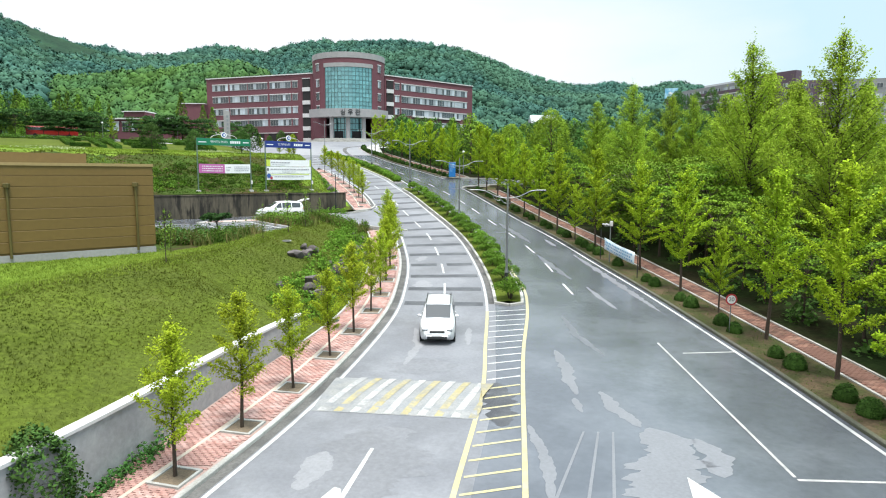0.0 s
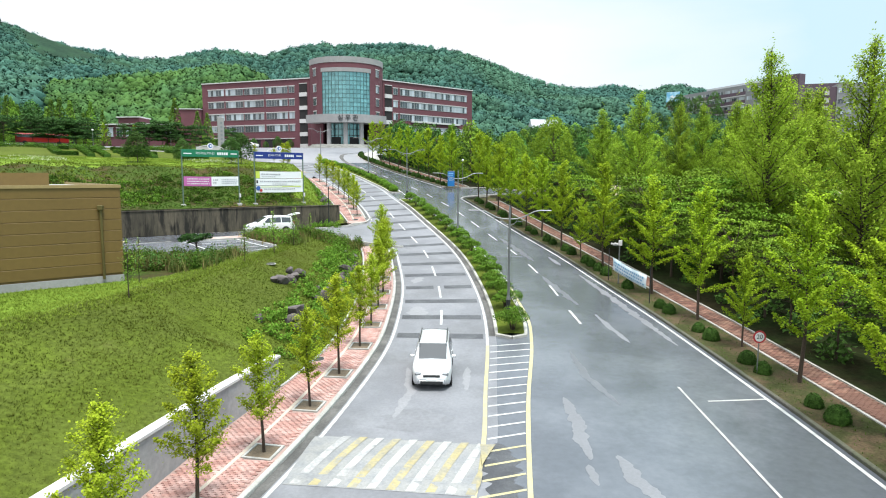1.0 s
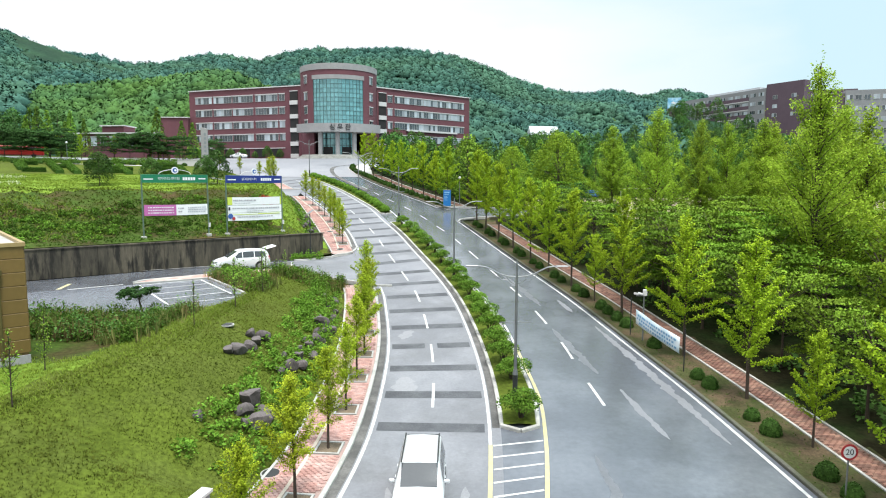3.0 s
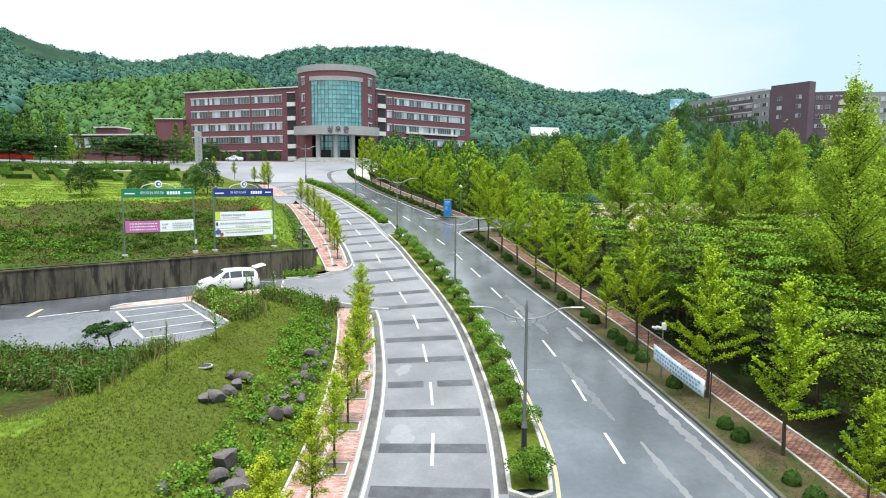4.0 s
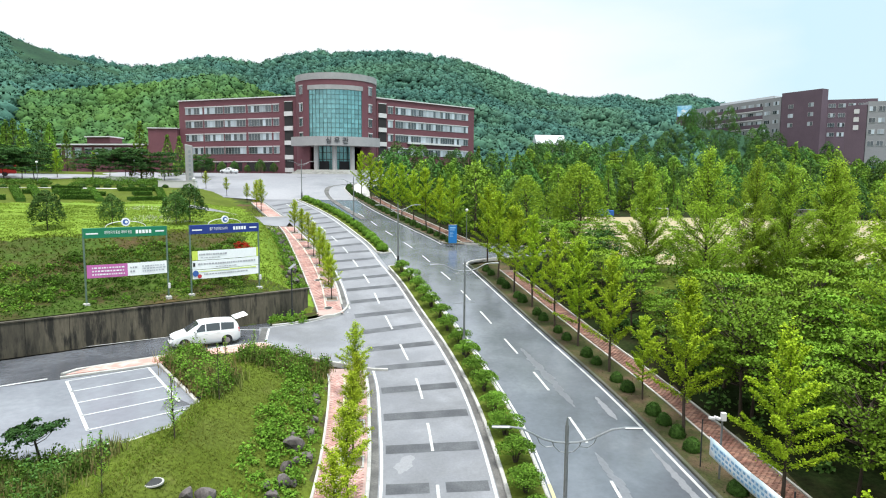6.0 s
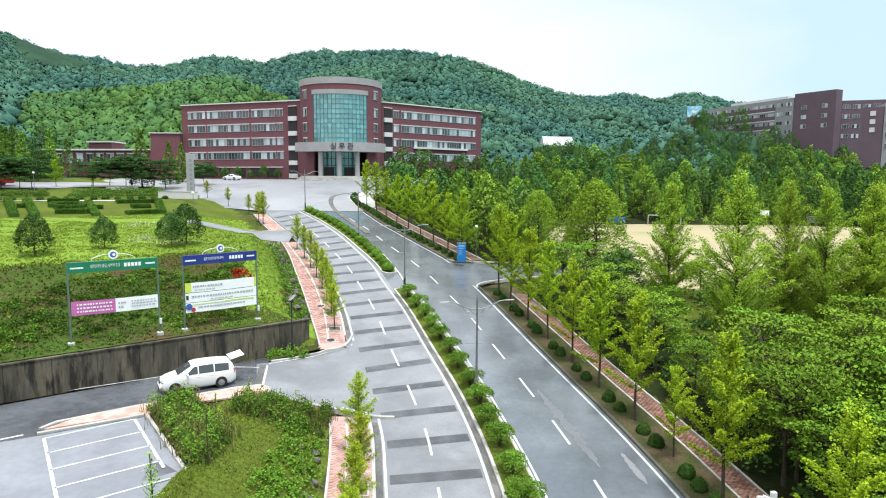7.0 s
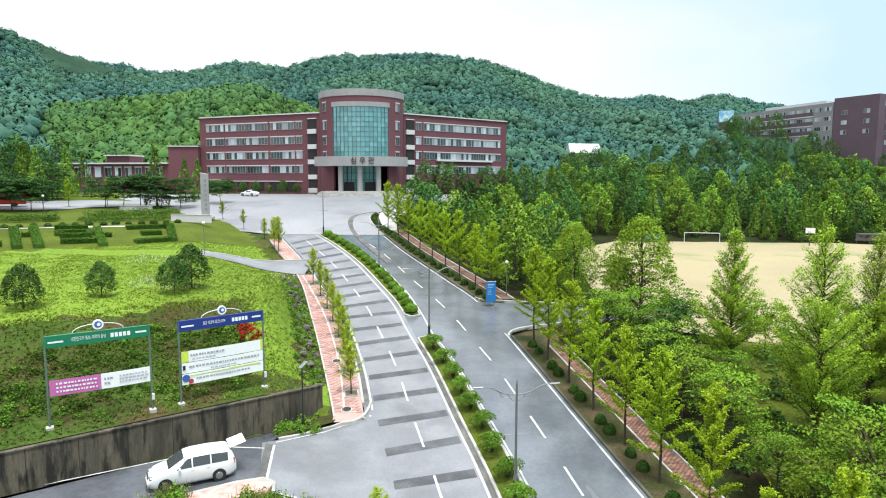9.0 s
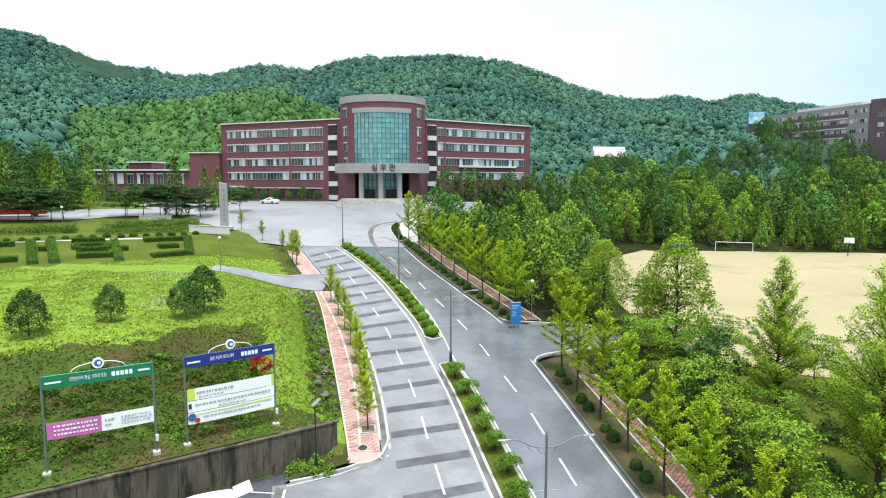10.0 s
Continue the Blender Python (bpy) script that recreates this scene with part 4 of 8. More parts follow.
lane_ok = [(-23.63, 105.73), (-24.35, 112.34), (-27.55, 112.38), (-29.36, 111.41), (-31.69, 109.63), (-34.51, 107.87), (-37.53, 106.11), (-37.07, 103.1), (-33.05, 104.25), (-29.54, 105.31), (-26.63, 105.97)]
sheet("upper_lane", lane_ok, lambda x, y: max(float(R(y)), floor_z(x, y)) + 0.1, ASPHALT, "narrow asphalt lane crossing the meadow", "road", dz=0.0)
for k, pts in enumerate(([(-24.84, 112.85), (-25.95, 112.66), (-27.55, 112.48), (-29.36, 111.5), (-31.68, 109.73), (-34.51, 107.97), (-37.53, 106.21)],)):
    tagged(new("lane_kerb_3", sweep("lane_kerb", [(x, y, max(float(R(y)), floor_z(x, y)) + 0.06) for x, y in pts], KERB, CONCRETE)), "pale kerb of the meadow lane", "kerb", kind="structure")
sheet("field_lane", [(0.6, 86.44), (0.93, 86.42), (4.26, 88.98), (12.79, 91.38), (12.85, 95.88), (3.84, 95.49), (-1.4, 96.26)], lambda x, y: floor_z(x, y) + 0.012, ASPHALT_WET, "damp asphalt lane turning off to the sports field", "road", dz=0.0)
for k, pts in enumerate(([(1.48, 86.02), (1.48, 86.62), (1.79, 87.41), (2.55, 88.1), (4.16, 88.88), (8.28, 90.23), (12.79, 91.28)], [(12.85, 95.97), (6.85, 96.25), (1.85, 96.41), (-0.34, 96.54), (-1.34, 96.85), (-1.88, 97.46)])):
    tagged(new(f"lane_kerb_{k + 1}", sweep("lane_kerb", [(x, y, floor_z(x, y)) for x, y in pts], KERB, CONCRETE)), "rounded pale kerb at the field lane", "kerb", kind="structure")
sheet("sports_field", [(14.5, 91), (17, 86.5), (23, 82.5), (34, 80.5), (60, 82), (110, 90), (112, 160), (78, 173), (48, 179), (31, 177), (20, 160), (14.5, 134), (13, 110)], lambda x, y: 7.06, SAND,
      "pale sandy sports field behind the trees", "sports field", step=8, dz=0.12)

# ---- walls ----
near_wall = tagged(new("wall_near", sweep("wall_near", [(float(SL(y)) - 0.16, y, 0.0) for y in np.linspace(4, 26.4, 24)],
                                          [(-0.15, -1.5), (-0.15, 1.65), (0.15, 1.65), (0.15, -1.5)], WALL_GREY)), "low grey rendered wall holding the grass bank", "retaining wall", kind="structure")
part("coping", sweep("coping", [(float(SL(y)) - 0.16, y, 1.65) for y in np.linspace(4, 26.5, 24)], [(-0.2, 0), (-0.2, 0.1), (0.2, 0.1), (0.2, 0)], WHITE_TRIM), near_wall, "white coping")
wa, wb = Vector((*WALL_A, 0)), Vector((*WALL_B, 0))
rw = tagged(new("wall_retaining"), "long weathered concrete retaining wall streaked with dark stains", "retaining wall", kind="structure")
length = (wb - wa).length
wdir = (wb - wa).normalized()
panels = 18
for i in range(panels):
    p, q = wa + wdir * (length * i / panels + 0.012), wa + wdir * (length * (i + 1) / panels - 0.012)
    part("wall_panel", sweep("wall_panel", [(*p.xy, 0), (*((p + q) / 2).xy, 0), (*q.xy, 0)], [(-0.16, 3.2), (-0.16, 6.2), (0.2, 6.2), (0.2, 4.98), (0.17, 4.96), (0.17, 4.93), (0.2, 4.91), (0.2, 3.2)], WALL_STAINED), rw)
part("coping", sweep("coping", [(*(wa + wdir * t).xy, 6.2) for t in np.linspace(-0.15, length, 20)], [(-0.22, 0), (-0.22, 0.09), (0.22, 0.09), (0.22, 0)], WALL_STAINED), rw, "thin concrete coping")

# strips of turf that meet the walls
def turf(name, rows, mat, label):
    k = len(rows[0])
    vs_ = [p for r_ in rows for p in r_]
    fs_ = [(j * k + i, j * k + i + 1, (j + 1) * k + i + 1, (j + 1) * k + i) for j in range(len(rows) - 1) for i in range(k - 1)]
    me_ = mesh(name, vs_, fs_, mat, shade=True)
    bm = bmesh.new()
    bm.from_mesh(me_)
    bmesh.ops.recalc_face_normals(bm, faces=bm.faces)
    if sum(f.normal.z for f in bm.faces) < 0:
        bmesh.ops.reverse_faces(bm, faces=bm.faces)
    bm.to_mesh(me_)
    bm.free()
    return tagged(new(name, me_), label, "grass", kind="structure")


rows = []
for t in np.linspace(-0.1, length, 60):
    row = []
    for n in (0.1, 0.8, 1.6, 2.4, 3.2):
        x, y = wa.x + wdir.x * t - 0.656 * n, wa.y + wdir.y * t + 0.755 * n
        row.append((x, y, float(ground_z(x, y)) + 0.03 - 0.06 * (n > 3)))
    rows.append(row)
turf("bank_turf_1", rows, BANK, "grassy shoulder of the slope behind the retaining wall")
rows = []
for y in np.linspace(4, 27.5, 40):
    rows.append([(float(SL(y)) - d, y, float(ground_z(float(SL(y)) - d, y)) + 0.02 - 0.05 * (d > 2.2)) for d in (0.28, 0.8, 1.4, 2.0, 2.6)])
turf("bank_turf_2", rows, GRASS, "grass of the bank meeting the low wall")

# ---- main building ----
main = thing("main_building", "dark red brick college building with a round glass-fronted tower", "building")
ROOF = 37.6
HEADS = (35.56, 31.88, 28.12, 24.49)
TC, TR = Vector((-32.2, 189.2)), 10.6      # tower centre and radius
FACE = radians(9.0)                         # the way the front looks, turned from -y towards +x


def at_angle(a, r, c=TC):
    """A plan point on the tower at the angle a from its front, positive to the right."""
    return Vector((c.x + math.sin(a + FACE) * r, c.y - math.cos(a + FACE) * r))


def wing(name, p, q, depth, base, top):
    """A brick wing whose front runs from p to q (left to right as seen from the front)."""
    p, q = Vector(p), Vector(q)
    u = (q - p).normalized()
    back = Vector((-u.y, u.x)) * depth
    poly = [p, q, q + back, p + back]
    return part(name, extrude(name, [tuple(v) for v in poly], base, top, BRICK), main), p, u


def frame_on(p, u, s, z):
    """The pose of a piece set on a facade, x along it, -y outwards."""
    w = p + u * s
    return pose(w.x, w.y, z, 0, 0, math.degrees(math.atan2(u.y, u.x)))


win_glass, win_blind = mesh("pane", *[((-0.48, 0, -0.8), (0.48, 0, -0.8), (0.48, 0, 0.8), (-0.48, 0, 0.8)), ((0, 1, 2, 3),)], GLASS_WIN), None
win_blind = mesh("blind", [(-0.48, 0, -0.8), (0.48, 0, -0.8), (0.48, 0, 0.8), (-0.48, 0, 0.8)], [(0, 1, 2, 3)], CURTAIN)
REVEAL = material("white aluminium window frame", (0.444, 0.444, 0.444), 0.5, metal=0.2, vary=0.06, bump=0)


def window(parent, m, w, h, rg, lintel=True, name="window"):
    """A window: a dark recess frame, panes of glass, some with blinds drawn, a white lintel."""
    n = max(1, round(w / 0.95))
    ob = part(name, box(w + 0.08, 0.1, h + 0.08, (0, 0.0, -h / 2)), parent, m=m, material=REVEAL)
    for i in range(n):
        blind = rg.random() < 0.42
        part("pane", win_blind if blind else win_glass, ob, m=pose(-w / 2 + w * (i + 0.5) / n, -0.06, -h / 2) @ Matrix.Diagonal(((w / n - 0.07) / 0.96, 1, h / 1.6 * 0.96, 1)))
    if lintel:
        part("lintel", box(w + 0.35, 0.2, 0.22, (0, -0.05, 0.2)), ob, material=WHITE_TRIM)
    return ob


rg = random.Random(3)
# left wing
lw, lp, lu = wing("left_wing", (-79.0, 198.75), (-41.0, 185.7), 16, 15.5, ROOF)
L0 = (Vector((-76.8, 197.99)) - lp).length
LEN = 31.1
for z in HEADS:
    for a, b in ((0, 0.19), (0.213, 0.417), (0.433, 0.656), (0.686, 0.924), (0.944, 1.0)):
        w = (b - a) * LEN
        window(main, frame_on(lp, lu, L0 + (a + b) / 2 * LEN, z) @ pose(0, -0.02, 0), w, 1.75, rg)
part("roof_trim", box(40.2, 0.5, 0.28, (0, 0, 0)), main, "pale roof edge", frame_on(lp, lu, 20, ROOF + 0.1), WHITE_TRIM)
for s in np.arange(1.5, 31, 5.2):
    # solid near-black box on the face, painted shade of an opening
    part("ground_opening", box(3.6, 0.12, 2.3), main, "", frame_on(lp, lu, L0 + s, 19.2), VOID_SHADE)
part("sill_band", box(31, 0.3, 0.2), main, "", frame_on(lp, lu, L0 + 15.5, 20.6), WHITE_TRIM)
part("porch_canopy", box(6.0, 2.0, 0.35), main, "white entrance canopy", frame_on(lp, lu, L0 + 2.6, 20.9) @ pose(0, -0.9, 0), WHITE_TRIM)
# right wing
rw2, rp, ru = wing("right_wing", (-21.5, 189.6), (5.2, 213.5), 16, 15.5, ROOF)
R0 = (Vector((-18.74, 192.09)) - rp).length
RLEN = 29.6
for z in HEADS:
    window(main, frame_on(rp, ru, R0 + 0.027 * RLEN, z) @ pose(0, -0.02, 0), 0.054 * RLEN, 1.75, rg)
    for k in range(5):
        a, b = 0.085 + k * 0.183, 0.085 + k * 0.183 + (0.178 if k < 4 else 0.183)
        window(main, frame_on(rp, ru, R0 + (a + b) / 2 * RLEN, z) @ pose(0, -0.02, 0), (b - a) * RLEN, 1.75, rg, name="window")
part("balcony_rail", box(20, 0.5, 0.5), main, "white balcony rail", frame_on(rp, ru, R0 + 16.5, 26.2) @ pose(0, -0.3, 0), WHITE_TRIM)
part("roof_trim", box(36.2, 0.5, 0.28), main, "pale roof edge", frame_on(rp, ru, 17.9, ROOF + 0.1), WHITE_TRIM)
# stair bays beside the tower
for p, u, s in ((lp, lu, L0 + 1.10 * LEN), (rp, ru, R0 - 1.9)):
    # the bay's shade is a solid near-black box on the facade
    part("stair_recess", box(2.5, 0.3, 17.5), main, "near-black box painted as shade of the open stair bay", frame_on(p, u, s, 27.6) @ pose(0, -0.05, 0), VOID_SHADE)
    for z in (34.0, 30.2, 26.4, 22.6, 19.2):
        part("stair_parapet", box(2.6, 0.5, 1.15, bevel=0.03), main, "white stair parapet", frame_on(p, u, s, z - 0.9) @ pose(0, -0.12, 0), WHITE_TRIM)
    part("stair_lintel", box(2.6, 0.3, 0.2), main, "", frame_on(p, u, s, 36.3) @ pose(0, -0.12, 0), WHITE_TRIM)


def arc_wall(name, r0, r1, a0, a1, z0, z1, mat, n=48, label="", c=TC):
    vs, fs = [], []
    for i in range(n + 1):
        a = a0 + (a1 - a0) * i / n
        o, k = at_angle(a, r1, c), at_angle(a, r0, c)
        vs += [(o.x, o.y, z0), (o.x, o.y, z1), (k.x, k.y, z1), (k.x, k.y, z0)]
    for i in range(n):
        for j in range(4):
            fs.append((i * 4 + j, (i + 1) * 4 + j, (i + 1) * 4 + (j + 1) % 4, i * 4 + (j + 1) % 4))
    fs += [(3, 2, 1, 0), tuple(n * 4 + j for j in range(4))]
    me = mesh(name, vs, fs, mat)
    bm = bmesh.new()
    bm.from_mesh(me)
    bmesh.ops.recalc_face_normals(bm, faces=bm.faces)
    bm.to_mesh(me)
    bm.free()
    return part(name, me, main, label)


GA = math.asin(6.65 / TR)          # half angle of the glass front
arc_wall("tower_wall", TR - 0.6, TR, -math.pi, -GA, 18.0, 40.9, BRICK)
arc_wall("tower_wall", TR - 0.6, TR, GA, math.pi, 18.0, 40.9, BRICK)
arc_wall("tower_wall", TR - 0.6, TR, -GA, GA, 38.4, 40.9, BRICK)
arc_wall("glass_head", TR - 0.3, TR + 0.15, -GA - 0.03, GA + 0.03, 38.4, 39.5, STONE, label="grey stone band over the glass")
arc_wall("tower_crown", TR - 0.7, TR + 0.12, -math.pi, math.pi, 40.9, 42.5, STONE, 64, "grey stone ring crowning the tower")
roof_disc = [tuple(at_angle(a, TR - 0.65)) for a in np.linspace(-math.pi, math.pi, 49)[:-1]]
part("tower_roof", extrude("tower_roof", roof_disc, 41.4, 41.7, CONCRETE), main)
NX, NZ = 14, 10
pane_w, pane_h = 2 * GA * TR / NX, (38.4 - 26.6) / NZ
pane_mesh = mesh("curtain_pane", [(-pane_w / 2, 0, 0), (pane_w / 2, 0, 0), (pane_w / 2, 0, pane_h), (-pane_w / 2, 0, pane_h)], [(0, 1, 2, 3)], GLASS_TEAL)
glazing = arc_wall("curtain_wall", TR - 0.3, TR - 0.2, -GA, GA, 26.5, 38.45, MULLION, 28, "teal reflective curtain wall")
for a in np.linspace(-GA, GA, NX + 1):
    p = at_angle(a, TR - 0.1)
    part("mullion", box(0.07, 0.16, 11.8), glazing, m=pose(p.x, p.y, 32.5, 0, 0, math.degrees(a + FACE)))
    glazing.children[-1].data.materials.append(MULLION)
for j in range(NZ + 1):
    arc_wall("transom", TR - 0.18, TR - 0.05, -GA, GA, 26.57 + j * pane_h, 26.63 + j * pane_h, MULLION, 20).parent = glazing
for i in range(NX):
    a = -GA + 2 * GA * (i + 0.5) / NX
    p = at_angle(a, TR - 0.14)
    for j in range(NZ):
        part("curtain_pane", pane_mesh, glazing, m=pose(p.x, p.y, 26.6 + j * pane_h, rg.uniform(-0.8, 0.8), 0, math.degrees(a + FACE) + rg.uniform(-0.8, 0.8)))
for sgn in (-1, 1):
    a = sgn * (GA + 0.3)
    for z in (40.0, 35.6, 31.9, 28.2):
        p = at_angle(a, TR)
        window(main, pose(p.x, p.y, z - 0.5, 0, 0, math.degrees(a + FACE)) @ pose(0, -0.05, 0), 1.5, 1.9, rg)
# canopy ring, columns and glazed entrance
CA = 0.98
arc_wall("canopy", TR - 2.0, TR + 3.0, -CA, CA, 24.3, 26.55, STONE, 40, "curved grey stone entrance canopy")
for a in (-0.42, -0.02, 0.36):
    p = at_angle(a, TR + 1.2)
    part("column", rod((p.x, p.y, 17.4), (p.x, p.y, 24.4), 0.62, n=20), main, "round grey column", material=STONE)
arc_wall("entrance_glass", TR - 1.2, TR - 0.9, -0.46, 0.42, 18.4, 24.4, GLASS_TEAL, 12, "glazed entrance screen")
for a in np.linspace(-0.46, 0.42, 9):
    p = at_angle(a, TR - 0.85)
    part("entrance_mullion", box(0.12, 0.16, 6.0), main, m=pose(p.x, p.y, 21.4, 0, 0, math.degrees(a + FACE)), material=DARK_STEEL)
for z in (20.9, 22.6):
    arc_wall("entrance_transom", TR - 0.9, TR - 0.78, -0.46, 0.42, z, z + 0.14, DARK_STEEL, 12)
for a in (-0.3, 0.22):
    p = at_angle(a, TR - 0.8)
    part("entrance_door", box(2.6, 0.1, 2.2), main, "dark glazed entrance door", pose(p.x, p.y, 19.4, 0, 0, math.degrees(a + FACE)), VOID_SHADE)
for k in range(8):
    arc_wall("entrance_step", TR - 1.0, TR + 3.2 + (7 - k) * 0.42, -0.78, 0.72, 16.6, 17.05 + k * 0.18, CONCRETE, 20, "broad pale stone step")


def lettering(text, size, mat, parent, m, depth=0.02, label=""):
    cu = bpy.data.curves.new("lettering", "FONT")
    cu.body, cu.size, cu.extrude, cu.align_x, cu.align_y = text, size, depth, "CENTER", "CENTER"
    ob = new("lettering", cu)
    dg = bpy.context.evaluated_depsgraph_get()
    me = bpy.data.meshes.new_from_object(ob.evaluated_get(dg))
    bpy.data.objects.remove(ob)
    bpy.data.curves.remove(cu)
    me.materials.clear()
    me.materials.append(mat)
    return part("lettering", me, parent, label, m)


for k, ch in enumerate("심우관"):
    a = 0.035 + (k - 1) * 0.15
    p = at_angle(a, TR + 3.08)
    lettering(ch, 1.75, INK, main, pose(p.x, p.y, 25.45, 90, 0, math.degrees(a + FACE)), 0.05, "dark raised letter")

# lower brick wings on the left
low = thing("side_building", "low dark red brick side building with a flat roof", "building")
part("block", extrude("block", [(-87.2, 196.8), (-79.2, 197.5), (-79.2, 210), (-87.2, 209)], 15, 29.9, BRICK), low)
part("block_trim", extrude("block_trim", [(-87.4, 196.5), (-79.1, 197.2), (-79.1, 210), (-87.4, 209)], 29.9, 30.15, WHITE_TRIM), low)
part("hall", extrude("hall", [(-120, 200), (-87.2, 196.8), (-87.2, 212), (-120, 214)], 15, 25.2, BRICK), low)
part("hall_roof", extrude("hall_roof", [(-120.6, 199.3), (-87.3, 196.1), (-87.3, 212), (-120.6, 214)], 25.2, 25.6, WHITE_TRIM), low)
part("stair_head", extrude("stair_head", [(-105.5, 198.0), (-98.5, 197.2), (-98.5, 204), (-105.5, 205)], 25.5, 27.4, BRICK), low)
part("stair_head_roof", extrude("stair_head_roof", [(-106, 197.5), (-98, 196.7), (-98, 204), (-106, 205)], 27.4, 27.7, WHITE_TRIM), low)
for k in range(10):
    t = (k + 0.5) / 10
    window(low, pose(-119.5 + 31 * t, 199.85 - 3.0 * t, 24.2, 0, 0, -5.9) @ pose(0, -0.05, 0), 1.9, 2.6, rg)

# ---- right-hand academic building on the hill ----
acad = thing("academic_building", "long mauve brick and grey panel academic building with stepped blocks", "building")


def facade(owner, p, q, depth, base, top, mat, rows, n, head=1.1, win_w=0.62, name="block", pitch=3.7, wh=1.5):
    p, q = Vector(p), Vector(q)
    u = (q - p).normalized()
    back = Vector((-u.y, u.x)) * depth
    part(name, extrude(name, [tuple(p), tuple(q), tuple(q + back), tuple(p + back)], base, top, mat), owner)
    length_ = (q - p).length
    for r_ in range(rows):
        for k in range(n):
            w = length_ / n * win_w
            window(owner, frame_on(p, u, length_ * (k + 0.5) / n, top - head - r_ * pitch) @ pose(0, -0.03, 0), w, wh, rg, lintel=False)
    return p, u, length_


facade(acad, (108.0, 335.3), (113.7, 333.6), 16, 24, 51.6, BRICK_MAUVE, 4, 1, 4, 0.5, "end_block")
p_, u_, l_ = facade(acad, (113.7, 333.4), (132.7, 285.0), 16, 24, 50.9, GREY_PANEL, 4, 12, 1.6, 0.66, "long_wing")
for r_ in range(3):
    part("brick_band", box(l_ * 0.62, 0.3, 1.7), acad, "", frame_on(p_, u_, l_ * 0.52, 47.3 - r_ * 3.7 - 0.1), BRICK_MAUVE)
    part("white_band", box(l_ * 0.62, 0.5, 0.4), acad, "", frame_on(p_, u_, l_ * 0.52, 46.3 - r_ * 3.7), WHITE_TRIM)
part("white_roof", extrude("white_roof", [(123, 322), (134.5, 294), (140, 297), (129, 324)], 51.0, 52.6, ROOF_WHITE), acad, "white sheet roof light")
facade(acad, (132.9, 284.8), (141.2, 270.6), 4.0, 24, 52.3, BRICK_MAUVE, 3, 2, 5, 0.25, "stair_tower")
facade(acad, (141.6, 274.2), (161.0, 268.0), 14, 24, 48.3, BRICK_MAUVE, 4, 6, 1.6, 0.7, "rear_wing")
facade(acad, (128.1, 232.2), (132.8, 229.0), 14, 22, 41.2, BRICK_MAUVE, 0, 1, 2, 0.5, "front_block")
facade(acad, (132.9, 228.8), (153.0, 222.6), 14, 22, 42.2, GREY_PANEL, 4, 8, 1.6, 0.7, "front_wing")
for k in range(3):
    part("wall_mark", box(1.5, 0.1, 1.5, bevel=0.1), acad, "pale lettering bar", pose(130.45, 230.6, 39.2 - k * 2.6, 0, 0, -34.2) @ pose(0, -0.05, 0), WHITE_TRIM)
part("billboard", box(6.4, 0.35, 5.2), acad, "sky-blue billboard with a white bird shape", pose(110.6, 333.9, 50.4, 0, 0, -16.6), BANNER_BLUE)
part("billboard_bird", mesh("billboard_bird", [(-1.6, 0, 0.3), (0.2, 0, -0.5), (2.0, 0, 0.9), (0.4, 0, 0.2), (-0.4, 0, 1.0)], [(0, 1, 3, 4), (1, 2, 3)], INK_WHITE), acad, "", pose(110.6, 333.9, 50.3, 0, 0, -16.6) @ pose(0, -0.2, 0))

far_house = thing("white_roofed_hall", "distant pale hall with a white sheet roof among trees", "building")
part("hall_wall", extrude("hall_wall", [(35.5, 300), (47, 300), (47, 314), (35.5, 314)], 22, 32.0, GREY_PANEL), far_house)
part("hall_roof", mesh("hall_roof", [(34.8, 299, 32.3), (47.8, 299, 32), (47.8, 315, 34), (34.8, 315, 34), (34.8, 306, 36.6), (47.8, 306, 36.4)], [(0, 1, 5, 4), (4, 5, 2, 3), (0, 4, 3), (1, 2, 5)], ROOF_WHITE), far_house)

# ---- ochre metal-clad building beside the lot ----
och = thing("ochre_hall", "flat-roofed hall clad in ochre horizontal metal panels with drainpipes", "building")
HB, HT = 4.05, 8.95
hp, hq = Vector((-29.0, 22.6)), Vector((-17.2, 33.3))
hu = (hq - hp).normalized()
hback = Vector((-hu.y, hu.x))
hlen = (hq - hp).length
part("core", extrude("core", [tuple(hp + hback * 0.05), tuple(hq + hback * 0.05 - hu * 0.05), tuple(hq + hback * 14 - hu * 0.05), tuple(hp + hback * 14)], 3.4, HT - 0.1, OCHRE), och)
ph = (HT - HB - 0.25) / 8
for k in range(8):
    part("siding_panel", box(hlen, 0.06, ph - 0.02, bevel=0.012), och, "", frame_on(hp, hu, hlen / 2, HB + 0.25 + ph * (k + 0.5)), OCHRE)
    part("siding_panel", box(14, 0.06, ph - 0.02, bevel=0.012), och, "", frame_on(hq, hback, 7.0, HB + 0.25 + ph * (k + 0.5)), OCHRE)
part("base_strip", box(hlen, 0.1, 0.5), och, "pale blue base strip", frame_on(hp, hu, hlen / 2, HB - 0.1) @ pose(0, -0.02, 0), STONE)
part("roof_flashing", box(hlen + 0.1, 0.16, 0.16), och, "tan roof flashing", frame_on(hp, hu, hlen / 2, HT + 0.02), OCHRE_TRIM)
part("roof_flashing", box(14, 0.16, 0.16), och, "tan roof flashing", frame_on(hq, hback, 7.0, HT + 0.02), OCHRE_TRIM)
part("roof", extrude("roof", [tuple(hp), tuple(hq), tuple(hq + hback * 14), tuple(hp + hback * 14)], HT - 0.12, HT - 0.04, CONCRETE), och)
